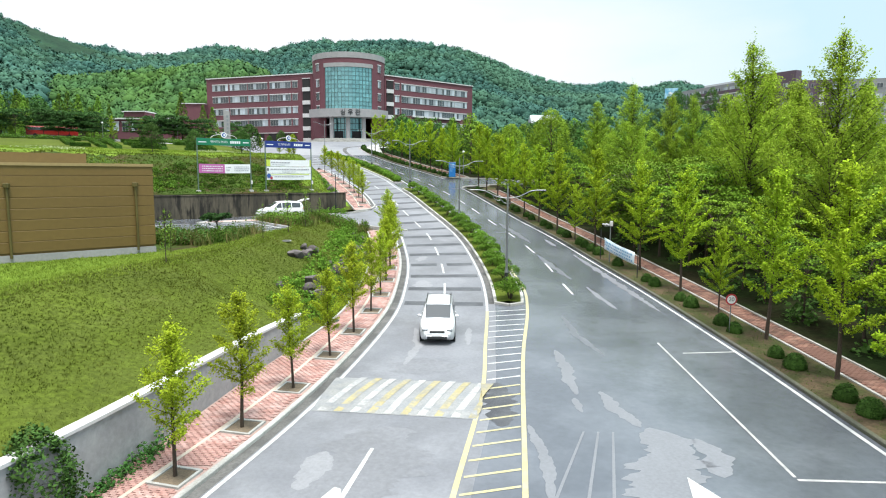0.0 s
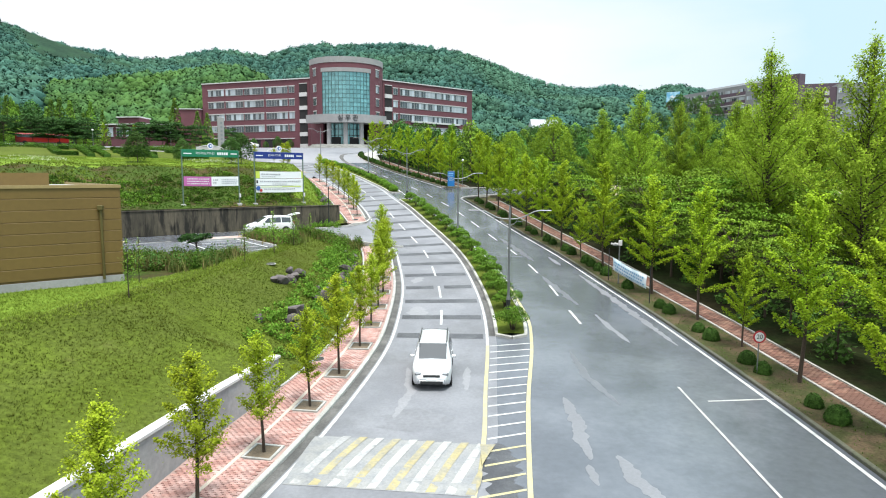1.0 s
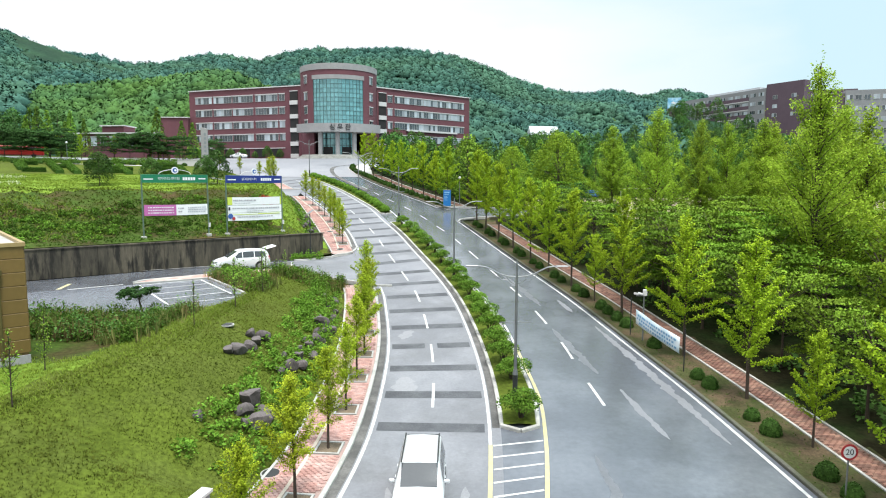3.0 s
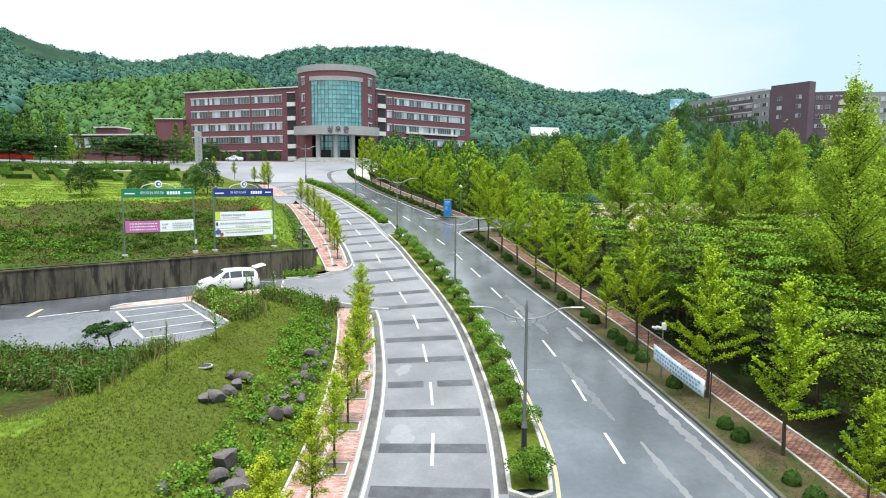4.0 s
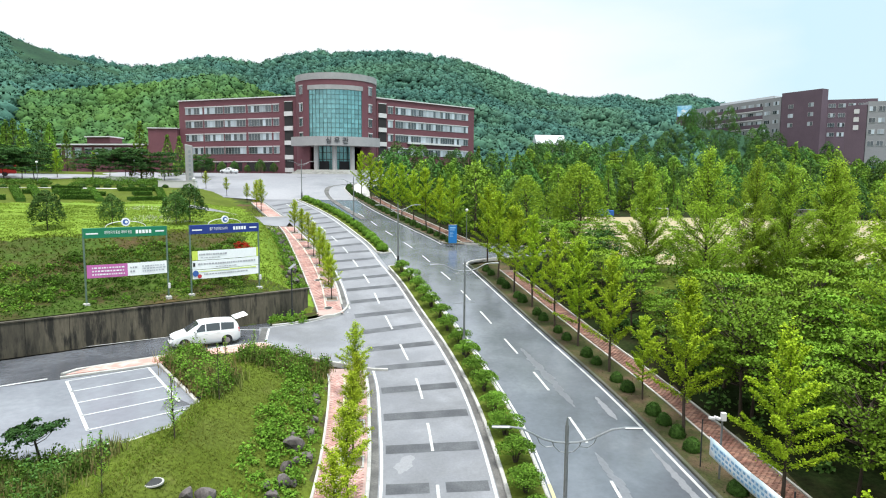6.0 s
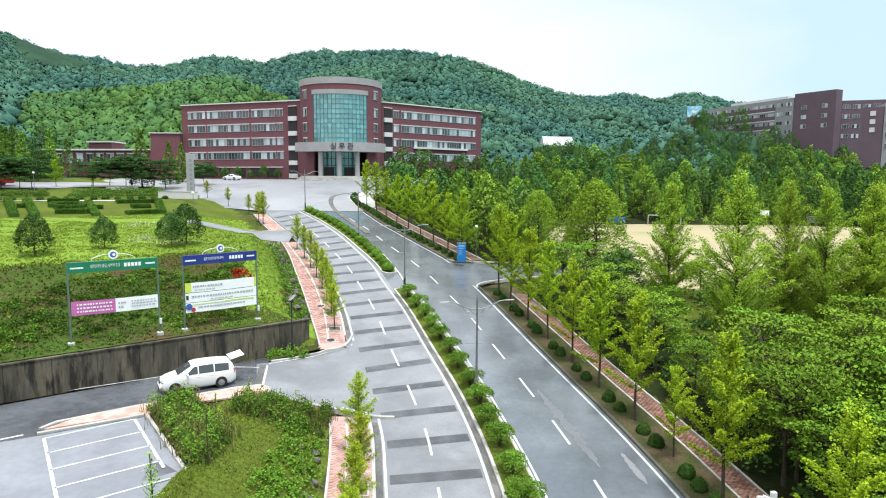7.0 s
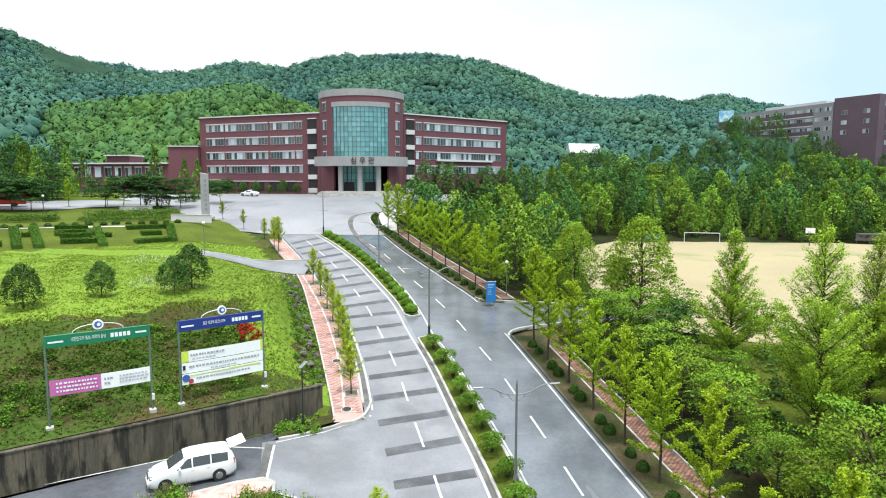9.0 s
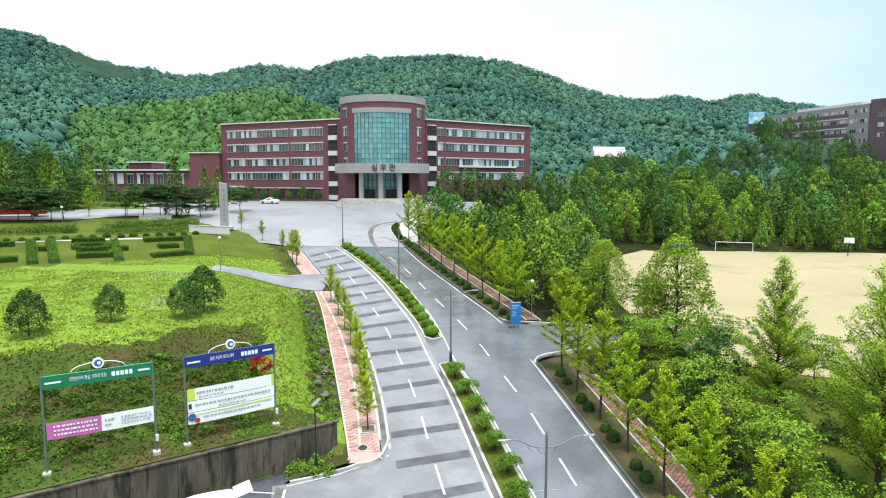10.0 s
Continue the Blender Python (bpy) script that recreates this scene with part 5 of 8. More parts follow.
part("roof_block", extrude("roof_block", [tuple(hp + hback * 4), tuple(hq + hback * 4 - hu * 2.6), tuple(hq + hback * 13 - hu * 2.6), tuple(hp + hback * 13)], HT - 0.1, HT + 0.72, OCHRE), och)
for s in (hlen - 1.0, hlen - 7.2):
    pp = hp + hu * s - hback * 0.14
    dp = part("drainpipe", rod((pp.x, pp.y, HB), (pp.x, pp.y, HT - 1.2), 0.07, n=10), och, "olive drainpipe", material=material("olive paint", (0.0896, 0.0704, 0.0192), 0.5))
    part("rainwater_head", box(0.28, 0.24, 0.26, (pp.x, pp.y, HT - 1.1), bevel=0.03), dp, material=dp.data.materials[0])

# ---- trees ----
def leaf_cards(centres, size, g, droop=0.3, ratio=0.7):
    """Small folded leaf sprays: one quad per centre, in all directions but mostly lying."""
    n = len(centres)
    a = g.normal(size=(n, 3))
    a[:, 2] *= 0.55
    a /= np.linalg.norm(a, axis=1)[:, None]
    up = g.normal(size=(n, 3)) * 0.75 + np.array([0, 0, 1.0])
    b = np.cross(up, a)
    b /= np.linalg.norm(b, axis=1)[:, None] + 1e-9
    s = size * g.uniform(0.6, 1.35, (n, 1))
    a, b = a * s * 0.5, b * s * 0.5 * ratio
    tip = np.array([0, 0, -1.0]) * s * 0.5 * droop
    q = np.stack([centres - a, centres - b + tip * 0.2, centres + a + tip, centres + b + tip * 0.2], 1)
    return q.reshape(-1, 3)


def limb(bm, pts, r0, r1, n=5):
    """A bent, tapering limb through points."""
    rings = []
    pts = [Vector(p) for p in pts]
    for i, p in enumerate(pts):
        d = (pts[min(i + 1, len(pts) - 1)] - pts[max(i - 1, 0)]).normalized()
        q = d.to_track_quat("Z", "Y")
        r = r0 + (r1 - r0) * i / (len(pts) - 1)
        rings.append([bm.verts.new(p + q @ Vector((math.cos(2 * math.pi * k / n) * r, math.sin(2 * math.pi * k / n) * r, 0))) for k in range(n)])
    for a, b in zip(rings, rings[1:]):
        for k in range(n):
            bm.faces.new((a[k], a[(k + 1) % n], b[(k + 1) % n], b[k]))
    bm.faces.new(rings[-1])
    return bm


def leafy(name, leaves, mat, outward=None):
    """A crown of leaf sprays that face outwards, shaded softly as a rounded mass."""
    q = np.asarray(leaves).reshape(-1, 4, 3)
    mid = q.mean(1)
    c = np.array([mid[:, 0].mean(), mid[:, 1].mean(), np.percentile(mid[:, 2], 30)])
    out = (mid - c) * np.array([1, 1, 0.8])
    out /= np.linalg.norm(out, axis=1)[:, None] + 1e-9
    out[:, 2] += 0.35
    soft = 0.5
    if outward is not None:
        out, soft = outward, 0.78
    f = np.cross(q[:, 1] - q[:, 0], q[:, 3] - q[:, 0])
    f /= np.linalg.norm(f, axis=1)[:, None] + 1e-9
    back = (f * out).sum(1) < 0
    q = np.where(back[:, None, None], q[:, ::-1], q)
    f = np.where(back[:, None], -f, f)
    n = out * soft + f * (1 - soft)
    n /= np.linalg.norm(n, axis=1)[:, None] + 1e-9
    me = quads(name, q.reshape(-1, 3), [mat])
    me.polygons.foreach_set("use_smooth", [True] * len(me.polygons))
    me.normals_split_custom_set_from_vertices(np.repeat(n, 4, 0).tolist())
    return me


def finish_tree(name, label, category, wood, leaves, mat, outward=None, kind_mat=BARK, trunk="trunk", crown="crown"):
    """A hidden-away original is never left in the place: the first use is the original itself."""
    t = thing(name, label, category)
    me = bpy.data.meshes.new(trunk)
    wood.to_mesh(me)
    wood.free()
    me.materials.append(kind_mat)
    me.polygons.foreach_set("use_smooth", [True] * len(me.polygons))
    part(trunk, me, t)
    part(crown, leafy(crown, leaves, mat, outward), t)
    return t


def spire_tree(seed, h, clear, width, n_br, angle, per_m, leaf, spread, taper=1.0, lean=0.02, r0=None, gaps=0.0, tip_up=0.25, top_tuft=14):
    """Trunk with side limbs in all directions and leaf sprays along each limb."""
    g = np.random.default_rng(seed)
    bm = bmesh.new()
    r0 = r0 or h * 0.014
    bend = g.normal(0, lean, 2)
    axis = lambda z: np.array([bend[0] * z + 0.03 * math.sin(z + seed), bend[1] * z + 0.03 * math.cos(z * 1.3), z])
    limb(bm, [axis(z) for z in np.linspace(-0.15, h * 0.97, 9)], r0, 0.015, 7)
    cs = []
    az = g.uniform(0, 6.28)
    for i in range(n_br):
        t = (i + g.uniform(0, 1)) / n_br
        z = clear + (h * 0.95 - clear) * t
        az += 2.4 + g.normal(0, 0.4)
        prof = (1 - t) ** taper * min(1, 0.6 + t * 3.0) + 0.06
        ln_ = width * prof * g.uniform(0.7, 1.15)
        if g.uniform() < gaps:
            ln_ *= 0.35
        el = radians(angle + g.normal(0, 8) + 22 * t)
        base = axis(z)
        d = np.array([math.cos(az) * math.cos(el), math.sin(az) * math.cos(el), math.sin(el)])
        mid, end = base + d * ln_ * 0.5, base + d * ln_ + np.array([0, 0, tip_up * ln_ * 0.5])
        limb(bm, [base, mid, end], max(0.012, r0 * 0.34 * (1 - t * 0.6)), 0.006, 3)
        k = max(3, int(per_m * ln_ * (0.6 + 0.4 * (1 - t))))
        u = g.uniform(0.1, 1.05, k) ** 0.8
        p = base + (d * ln_)[None] * u[:, None] + np.array([0, 0, tip_up * ln_ * 0.5]) * (u[:, None] ** 2)
        p = p + g.normal(0, 1, (k, 3)) * spread * (0.45 + 0.55 * (1 - np.abs(u - 0.5)))[:, None] * np.array([1, 1, 0.7])
        cs.append(p)
    cs.append(axis(h * 0.97) + g.normal(0, 1, (top_tuft, 3)) * np.array([spread * 0.6, spread * 0.6, h * 0.03]))
    return bm, leaf_cards(np.concatenate(cs), leaf, g)


def feather_tree(seed, h, clear, width, n_br, per_m, leaf, spread=0.12, r0=0.09, tuft=30):
    """A young ginkgo: a straight stem with long rising side limbs, each feathered closely with leaves."""
    g = np.random.default_rng(seed)
    bm = bmesh.new()
    bend = g.normal(0, 0.012, 2)
    axis = lambda z: np.array([bend[0] * z + 0.03 * math.sin(z + seed), bend[1] * z + 0.03 * math.cos(z * 1.3), z])
    limb(bm, [axis(z) for z in np.linspace(-0.15, h * 0.97, 9)], r0, 0.012, 7)
    cs = []
    az = g.uniform(0, 6.28)
    for i in range(n_br):
        t = (i + g.uniform(0, 0.9)) / n_br
        z = clear + (h * 0.93 - clear) * t ** 0.92
        az += 2.4 + g.normal(0, 0.35)
        ln_ = width * (0.14 + 0.86 * (1 - t) ** 0.8) * min(1.0, 0.62 + 2.2 * t) * g.choice([0.5, 0.75, 0.9, 1.0, 1.12], p=[0.14, 0.2, 0.26, 0.25, 0.15])
        el = radians(24 + 30 * t + g.normal(0, 6))
        base = axis(z)
        d = np.array([math.cos(az) * math.cos(el), math.sin(az) * math.cos(el), math.sin(el)])
        rise = np.array([0, 0, ln_ * g.uniform(0.02, 0.16)])
        limb(bm, [base, base + d * ln_ * 0.5, base + d * ln_ + rise], max(0.012, r0 * 0.3 * (1 - t * 0.6)), 0.005, 3)
        k = max(6, int(per_m * ln_))
        u = g.uniform(0.06, 1.04, k) ** 0.9
        p = base + (d * ln_)[None] * u[:, None] + rise * (u[:, None] ** 2)
        fat = spread * (0.55 + 0.75 * np.sin(np.pi * np.clip(u, 0, 1)) ** 0.7) * (1 + 0.35 * np.sin(u * ln_ * 7 + i))
        cs.append(p + g.normal(0, 1, (k, 3)) * fat[:, None] * np.array([1, 1, 0.75]))
    cs.append(axis(h * 0.95) + g.normal(0, 1, (tuft, 3)) * np.array([spread * 0.5, spread * 0.5, h * 0.035]))
    zz = g.uniform(clear + 0.3, h * 0.9, int(per_m * 0.22 * h))
    stem = np.stack([axis(z) for z in zz])
    cs.append(stem + g.normal(0, 1, stem.shape) * spread * 1.0)
    return bm, leaf_cards(np.concatenate(cs), leaf, g)


def round_tree(seed, h, clear, width, blobs, per_blob, leaf, flat=0.7, r0=None):
    """Forked trunk with rounded, uneven masses of leaf sprays."""
    g = np.random.default_rng(seed)
    bm = bmesh.new()
    r0 = r0 or h * 0.018
    top = np.array([g.normal(0, 0.2), g.normal(0, 0.2), h * 0.72])
    limb(bm, [(0, 0, -0.2), (top[0] * 0.3, top[1] * 0.3, clear), tuple(top)], r0, r0 * 0.25, 7)
    cs = []
    for i in range(blobs):
        t = (i + 0.5) / blobs
        a = 2.4 * i + g.uniform(-0.4, 0.4)
        zz = clear + (h - clear) * (0.12 + 0.8 * g.uniform(0.05, 1) ** 0.8)
        rel = (zz - clear) / (h - clear)
        rad = width * 0.5 * math.sqrt(max(0.05, 1 - (rel * 1.25 - 0.42) ** 2)) * g.uniform(0.45, 0.95)
        c = np.array([math.cos(a) * rad, math.sin(a) * rad, zz])
        st = np.array([0, 0, min(zz * 0.75, h * 0.65)])
        limb(bm, [tuple(st), tuple((st + c) / 2 + np.array([0, 0, -0.1])), tuple(c)], r0 * 0.3, 0.012, 3)
        br = width * g.uniform(0.11, 0.2)
        v = g.normal(size=(per_blob, 3))
        v /= np.linalg.norm(v, axis=1)[:, None]
        v[:, 2] = np.where(v[:, 2] < -0.3, -v[:, 2] * 0.5, v[:, 2])
        cs.append(c + v * br * g.uniform(0.55, 1.12, (per_blob, 1)) * np.array([1.15, 1.15, flat]))
    return bm, leaf_cards(np.concatenate(cs), leaf, g)


def full_tree(seed, h, width, lobes, per_lobe, leaf, cone=0.0, clear=0.06, lobe=0.2):
    """A tree leafed almost to the ground: many overlapping lobes over an oval (cone 0) or conical (cone 1) crown."""
    g = np.random.default_rng(seed)
    bm = bmesh.new()
    limb(bm, [(0, 0, -0.3), (0.02 * h, 0, h * 0.45), (0, 0.01 * h, h * 0.94)], h * 0.018, 0.02, 6)
    cs, ns = [], []
    a = g.uniform(0, 6.28)
    for i in range(lobes):
        t = ((i + g.uniform(0, 1)) / lobes) ** (0.8 + 0.5 * cone)
        a += 2.4 + g.normal(0, 0.3)
        oval = math.sin(math.pi * min(1.0, (t * 0.86 + 0.14))) ** 0.6
        r = width * 0.5 * ((1 - cone) * oval + cone * (1 - t) ** 0.85 * min(1, 0.75 + t * 2))
        rl = width * lobe * g.uniform(0.7, 1.25) * (1 - 0.5 * t * cone)
        z = h * (clear + (0.95 - clear) * t)
        rr_k = max(0.0, r - rl * 0.6) * g.uniform(0.7, 1.08)
        c = np.array([math.cos(a) * rr_k, math.sin(a) * rr_k, z])
        if i % 3 == 0:
            limb(bm, [(0, 0, z * 0.8), tuple(c * np.array([0.5, 0.5, 0.9]) + np.array([0, 0, z * 0.05])), tuple(c)], h * 0.006, 0.01, 3)
        v = g.normal(size=(per_lobe, 3))
        v /= np.linalg.norm(v, axis=1)[:, None]
        away = np.array([math.cos(a), math.sin(a), 0.35])
        v = np.where(((v * away).sum(1) < -0.15)[:, None], -v, v)
        p = c + v * rl * g.uniform(0.75, 1.08, (per_lobe, 1)) * np.array([1, 1, 0.85 + 0.5 * cone])
        cs.append(p)
        body = np.array([math.cos(a), math.sin(a), 0.25 + 0.5 * t])
        ns.append(v * 0.6 + body / np.linalg.norm(body) * 0.5)
    n = np.concatenate(ns)
    return bm, leaf_cards(np.concatenate(cs), leaf, g), n / (np.linalg.norm(n, axis=1)[:, None] + 1e-9)


class Kind:
    """Variants of one kind of tree; the first planting of each is the original, the rest are copies."""

    def __init__(self, name, label, category, group, mat, makers):
        self.args, self.makers, self.group, self.made, self.count = (name, label, category), makers, group, {}, 0
        self.mat = mat

    def plant(self, x, y, scale=1.0, z=None, label="", turn=None, squash=1.0):
        k = self.count % len(self.makers)
        self.count += 1
        z = floor_z(x, y) if z is None else z
        m = pose(x, y, z, 0, 0, rng.uniform(0, 360) if turn is None else turn) @ Matrix.Diagonal((scale * squash, scale * squash, scale, 1))
        if k not in self.made:
            wood, leaves, *outward = self.makers[k]()
            ob = finish_tree(*self.args, wood, leaves, self.mat, *outward)
            if self.group:
                ob["group"] = self.group
            self.made[k] = ob
            ob.matrix_basis = m
            self.first = m
        else:
            src = self.made[k]
            ob = copy_thing(src, Matrix.Identity(4))
            ob.matrix_basis = m
        if label:
            ob["label"] = label
        return ob


ginkgo = Kind("ginkgo_tree", "young lime-green ginkgo tree with a slim dark trunk in the pavement", "tree", "young ginkgos on the red pavement", LEAF_GINKGO,
              [lambda s=s: feather_tree(s, 4.5, 1.15, 1.4, 30, 360, 0.07, 0.085, 0.062) for s in (11, 12, 13, 14)])
street = Kind("street_tree", "tall bright green ginkgo with fishbone side branches beside the footpath", "tree", "ginkgo row along the footpath", LEAF_STREET,
              [lambda s=s: feather_tree(s, 8.8, 1.8, 2.9, 32, 225, 0.112, 0.088, 0.1, 60) for s in (21, 22, 23, 24, 25)])
maple = Kind("broadleaf_tree", "dense mid-green broadleaf tree in the wood", "tree", "broadleaf trees of the wood", LEAF_WOOD,
             [lambda s=s: round_tree(s, 7.8, 1.5, 5.8, 50, 84, 0.2, 0.27) for s in (31, 32, 33, 34)])
back_maple = Kind("broadleaf_tree", "rounded mid-green broadleaf tree deep in the wood", "tree", "broadleaf trees deep in the wood", LEAF_WOOD,
                  [lambda s=s: round_tree(s, 7.8, 1.5, 5.2, 28, 56, 0.36, 0.4) for s in (35, 36)])
oval = Kind("oval_tree", "full oval light green tree beside the sports field", "tree", "", LEAF_OVAL,
            [lambda s=s: full_tree(s, 9.6, 6.6, 90, 110, 0.2, 0.15, 0.12, 0.17) for s in (37, 38)])
darkwood = Kind("woodland_tree", "dark green woodland tree", "tree", "dark trees behind the field", LEAF_DARK,
                [lambda s=s: full_tree(s, 9.5, 7.4, 44, 46, 0.42, 0.15, 0.04, 0.17) for s in (41, 42, 43, 44)])
dawn = Kind("dawn_redwood", "tall conical yellow-green dawn redwood with a straight trunk", "tree", "dawn redwoods", LEAF_DAWN,
            [lambda s=s: spire_tree(s, 14.5, 1.4, 4.3, 120, 28, 100, 0.16, 0.22, 0.85, r0=0.2, gaps=0.06, tip_up=0.2) for s in (51, 52, 53)])
near_dawn = Kind("dawn_redwood", "tall conical yellow-green dawn redwood with a straight trunk", "tree", "dawn redwoods", LEAF_DAWN,
                 [lambda s=s: spire_tree(s, 14.5, 1.6, 4.7, 125, 30, 120, 0.125, 0.18, 0.85, r0=0.2, gaps=0.08, tip_up=0.2) for s in (54, 58)])
poplar = Kind("poplar_tree", "tall oval mid-green tree", "tree", "tall trees round the field", LEAF_FAR,
              [lambda s=s: full_tree(s, 10.5, 7.2, 46, 46, 0.4, 0.25, 0.03, 0.16) for s in (45, 46, 47, 48)])
far_dawn = Kind("far_redwood", "conical mid-green tree beyond the field", "tree", "conical trees round the field", LEAF_CONE,
                [lambda s=s: full_tree(s, 13.5, 6.6, 52, 42, 0.4, 1.0, 0.03, 0.15) for s in (55, 56, 57)])
pine = Kind("garden_pine", "dark spreading garden pine", "tree", "pines of the forecourt garden", LEAF_PINE,
            [lambda s=s: round_tree(s, 6.4, 1.0, 6.6, 46, 100, 0.27, 0.3) for s in (61, 62, 63)])
young = Kind("meadow_tree", "small dark green tree on the meadow edge", "tree", "small trees on the meadow", LEAF_DARK,
             [lambda s=s: full_tree(s, 4.0, 3.7, 60, 70, 0.17, 0.3, 0.2, 0.17) for s in (71, 72, 73)])
sapling = Kind("sapling", "thin young sapling in the grass", "tree", "saplings on the bank", LEAF_FAR,
               [lambda s=s: spire_tree(s, 2.4, 0.4, 0.5, 22, 40, 60, 0.07, 0.06, 0.7, r0=0.025) for s in (81, 82)])

# young ginkgos along the red pavement
for y in (13.4, 16.8, 20.4, 24.4, 28.2, 32.3, 36.1, 40.0, 43.6, 47.4, 51.2, 55.0):
    ginkgo.plant(float(LK(y)) - 1.42, y, rng.uniform(0.94, 1.12), float(R(y)) + 0.1)
for y in (73.7, 77.4, 81.1, 84.9, 88.9, 92.8, 97.0, 101.5):
    ginkgo.plant(float(LK(y)) - 1.45, y, rng.uniform(0.92, 1.05), float(R(y)) + 0.1)
for x, y, s in ((-30.6, 117.0, 1.2), (-32.0, 119.0, 1.1), (-35.5, 125.0, 0.8), (-41.5, 131.8, 0.75), (-48.3, 139.4, 0.75)):
    ginkgo.plant(x, y, s, label="young green tree at the forecourt edge")
# ginkgo row along the right-hand footpath
for i, y in enumerate((12.5, 17.4, 22.3, 27.8, 32.9, 37.9, 43.9, 50.6, 55.0, 59.2, 63.8, 67.7, 72.2, 76.4, 80.7, 84.1)):
    near = 2.4 if y < 46 else 1.62
    street.plant(float(RK(y)) + near, y, rng.uniform(0.92, 1.08) * (0.6 if i in (4, 8) else 1), float(R(y)) + 0.08)
for y in (98.0, 101.5, 105.5, 109.5, 113.5, 117.8, 122.5, 127.5, 132.5):
    street.plant(float(RK(y)) + 2.2, y, rng.uniform(0.85, 1.0), float(R(y)) + 0.08)
# wood between the footpath and the field
g_ = np.random.default_rng(5)
placed = []


def scatter(kind, n, x0, x1, y0, y1, gap, s0, s1, ok=lambda x, y: True, tries=4000):
    made = 0
    for _ in range(tries):
        x, y = g_.uniform(x0, x1), g_.uniform(y0, y1)
        if not ok(x, y) or any((x - a) ** 2 + (y - b) ** 2 < gap * gap for a, b in placed):
            continue
        placed.append((x, y))
        kind.plant(x, y, g_.uniform(s0, s1))
        made += 1
        if made >= n:
            break


for x, y, s in ((20.0, 67.3, 1.0), (18.1, 76.6, 0.82), (25.4, 71.4, 0.87), (27.3, 69.0, 0.88), (25.5, 38.5, 1.2), (24.9, 49.2, 1.25), (32.0, 62.0, 1.1), (31.0, 54.0, 1.05),
                (30.8, 69.5, 0.9), (33.6, 73.0, 0.85), (36.5, 66.5, 1.0), (41.0, 72.5, 0.9), (45.5, 68.0, 1.0), (36.0, 47.0, 1.1), (30.5, 44.0, 1.0), (47.0, 84.0, 0.9)):
    placed.append((x, y))
    (near_dawn if y < 74 and x < 28 else dawn).plant(x, y, s)
for x, y, s in ((14.0, 88.6, 1.1), (9.2, 98.8, 0.9), (31.0, 77.5, 0.62)):
    placed.append((x, y))
    oval.plant(x, y, s)
for x, y, s in ((13.2, 77.5, 0.56), (15.2, 80.6, 0.5), (12.0, 73.4, 0.56)):
    placed.append((x, y))
    darkwood.plant(x, y, s, label="dark blue-green tree at the edge of the wood")
for x, y, s in ((22.0, 79.6, 0.6), (16.4, 84.2, 0.66), (24.6, 76.8, 0.5), (28.6, 78.6, 0.62), (16.2, 71.5, 0.6), (17.5, 57.0, 1.0), (20.6, 55.2, 1.0), (23.2, 58.6, 0.95), (19.2, 61.0, 0.85), (16.6, 52.6, 1.0), (22.6, 51.8, 1.05), (26.2, 57.0, 1.0), (26.0, 62.0, 0.9), (29.5, 59.2, 0.9)):
    placed.append((x, y))
    maple.plant(x, y, s)
y = 7.5
while y < 84:                                   # front rank of the wood
    x = float(RK(y)) + rng.uniform(6.3, 7.6)
    placed.append((x, y))
    maple.plant(x, y, rng.uniform(0.6, 0.85))
    y += rng.uniform(2.9, 4.1)
open_lawn = lambda x, y: y > 61 and x > 16.5
scatter(maple, 46, 6, 34, 6, 84, 3.5, 0.75, 1.05, lambda x, y: RK(y) + 9.0 < x < RK(y) + 17 and not open_lawn(x, y))
scatter(maple, 6, 17, 34, 63, 80, 4.5, 0.4, 0.55, lambda x, y: x > 21 or y < 66)
scatter(back_maple, 30, 20, 56, 6, 62, 4.2, 0.8, 1.1, lambda x, y: x > RK(y) + 16)
scatter(maple, 12, 4, 24, 76, 100, 3.2, 0.6, 0.85, lambda x, y: x > RK(y) + 6.5 and not (85 < y < 97.5 and x < 13) and x < 14)
scatter(darkwood, 16, -14, 14, 98, 150, 3.8, 0.7, 1.0, lambda x, y: x > RK(min(y, 140)) + 6.5 + max(0, y - 143) * 1.5 and x < 12.5)
scatter(far_dawn, 15, -14, 12, 99, 155, 3.8, 0.55, 0.8, lambda x, y: x > RK(min(y, 140)) + 7 + max(0, y - 143) * 1.5 and x < 12.5)
scatter(poplar, 14, -14, 12, 99, 165, 3.8, 0.7, 1.0, lambda x, y: x > RK(min(y, 140)) + 7 + max(0, y - 143) * 1.5 and x < 12.5)
far_ok = lambda x, y: (x > 14 + max(0, 178 - y) * 1.2 or y > 168) and not (14 < x < 112 and y < 180 - max(0, x - 48) * 0.25)
scatter(darkwood, 60, -6, 130, 160, 235, 4.6, 0.9, 1.35, far_ok)
scatter(poplar, 46, -6, 130, 160, 240, 4.4, 0.8, 1.25, far_ok)
scatter(far_dawn, 34, -4, 130, 178, 240, 4.4, 0.6, 1.0, far_ok)
scatter(darkwood, 40, 62, 135, 230, 300, 5.0, 0.6, 1.0, lambda x, y: not (x > 120 and y < 240) and not (x > 108 and y > 258))
scatter(darkwood, 22, 62, 130, 230, 300, 5.0, 0.55, 0.8, lambda x, y: not (x > 120 and y < 240) and not (x > 108 and y > 258))
scatter(far_dawn, 26, 10, 110, 172, 200, 5.0, 0.5, 0.8, lambda x, y: y > 181 - max(0, x - 48) * 0.25)
scatter(back_maple, 30, 20, 120, 195, 260, 6.0, 0.9, 1.2)
scatter(darkwood, 16, 92, 128, 255, 322, 5.0, 0.7, 1.05, lambda x, y: 4 < (x - 113.7) * -0.931 - (y - 333.4) * 0.365 < 26)
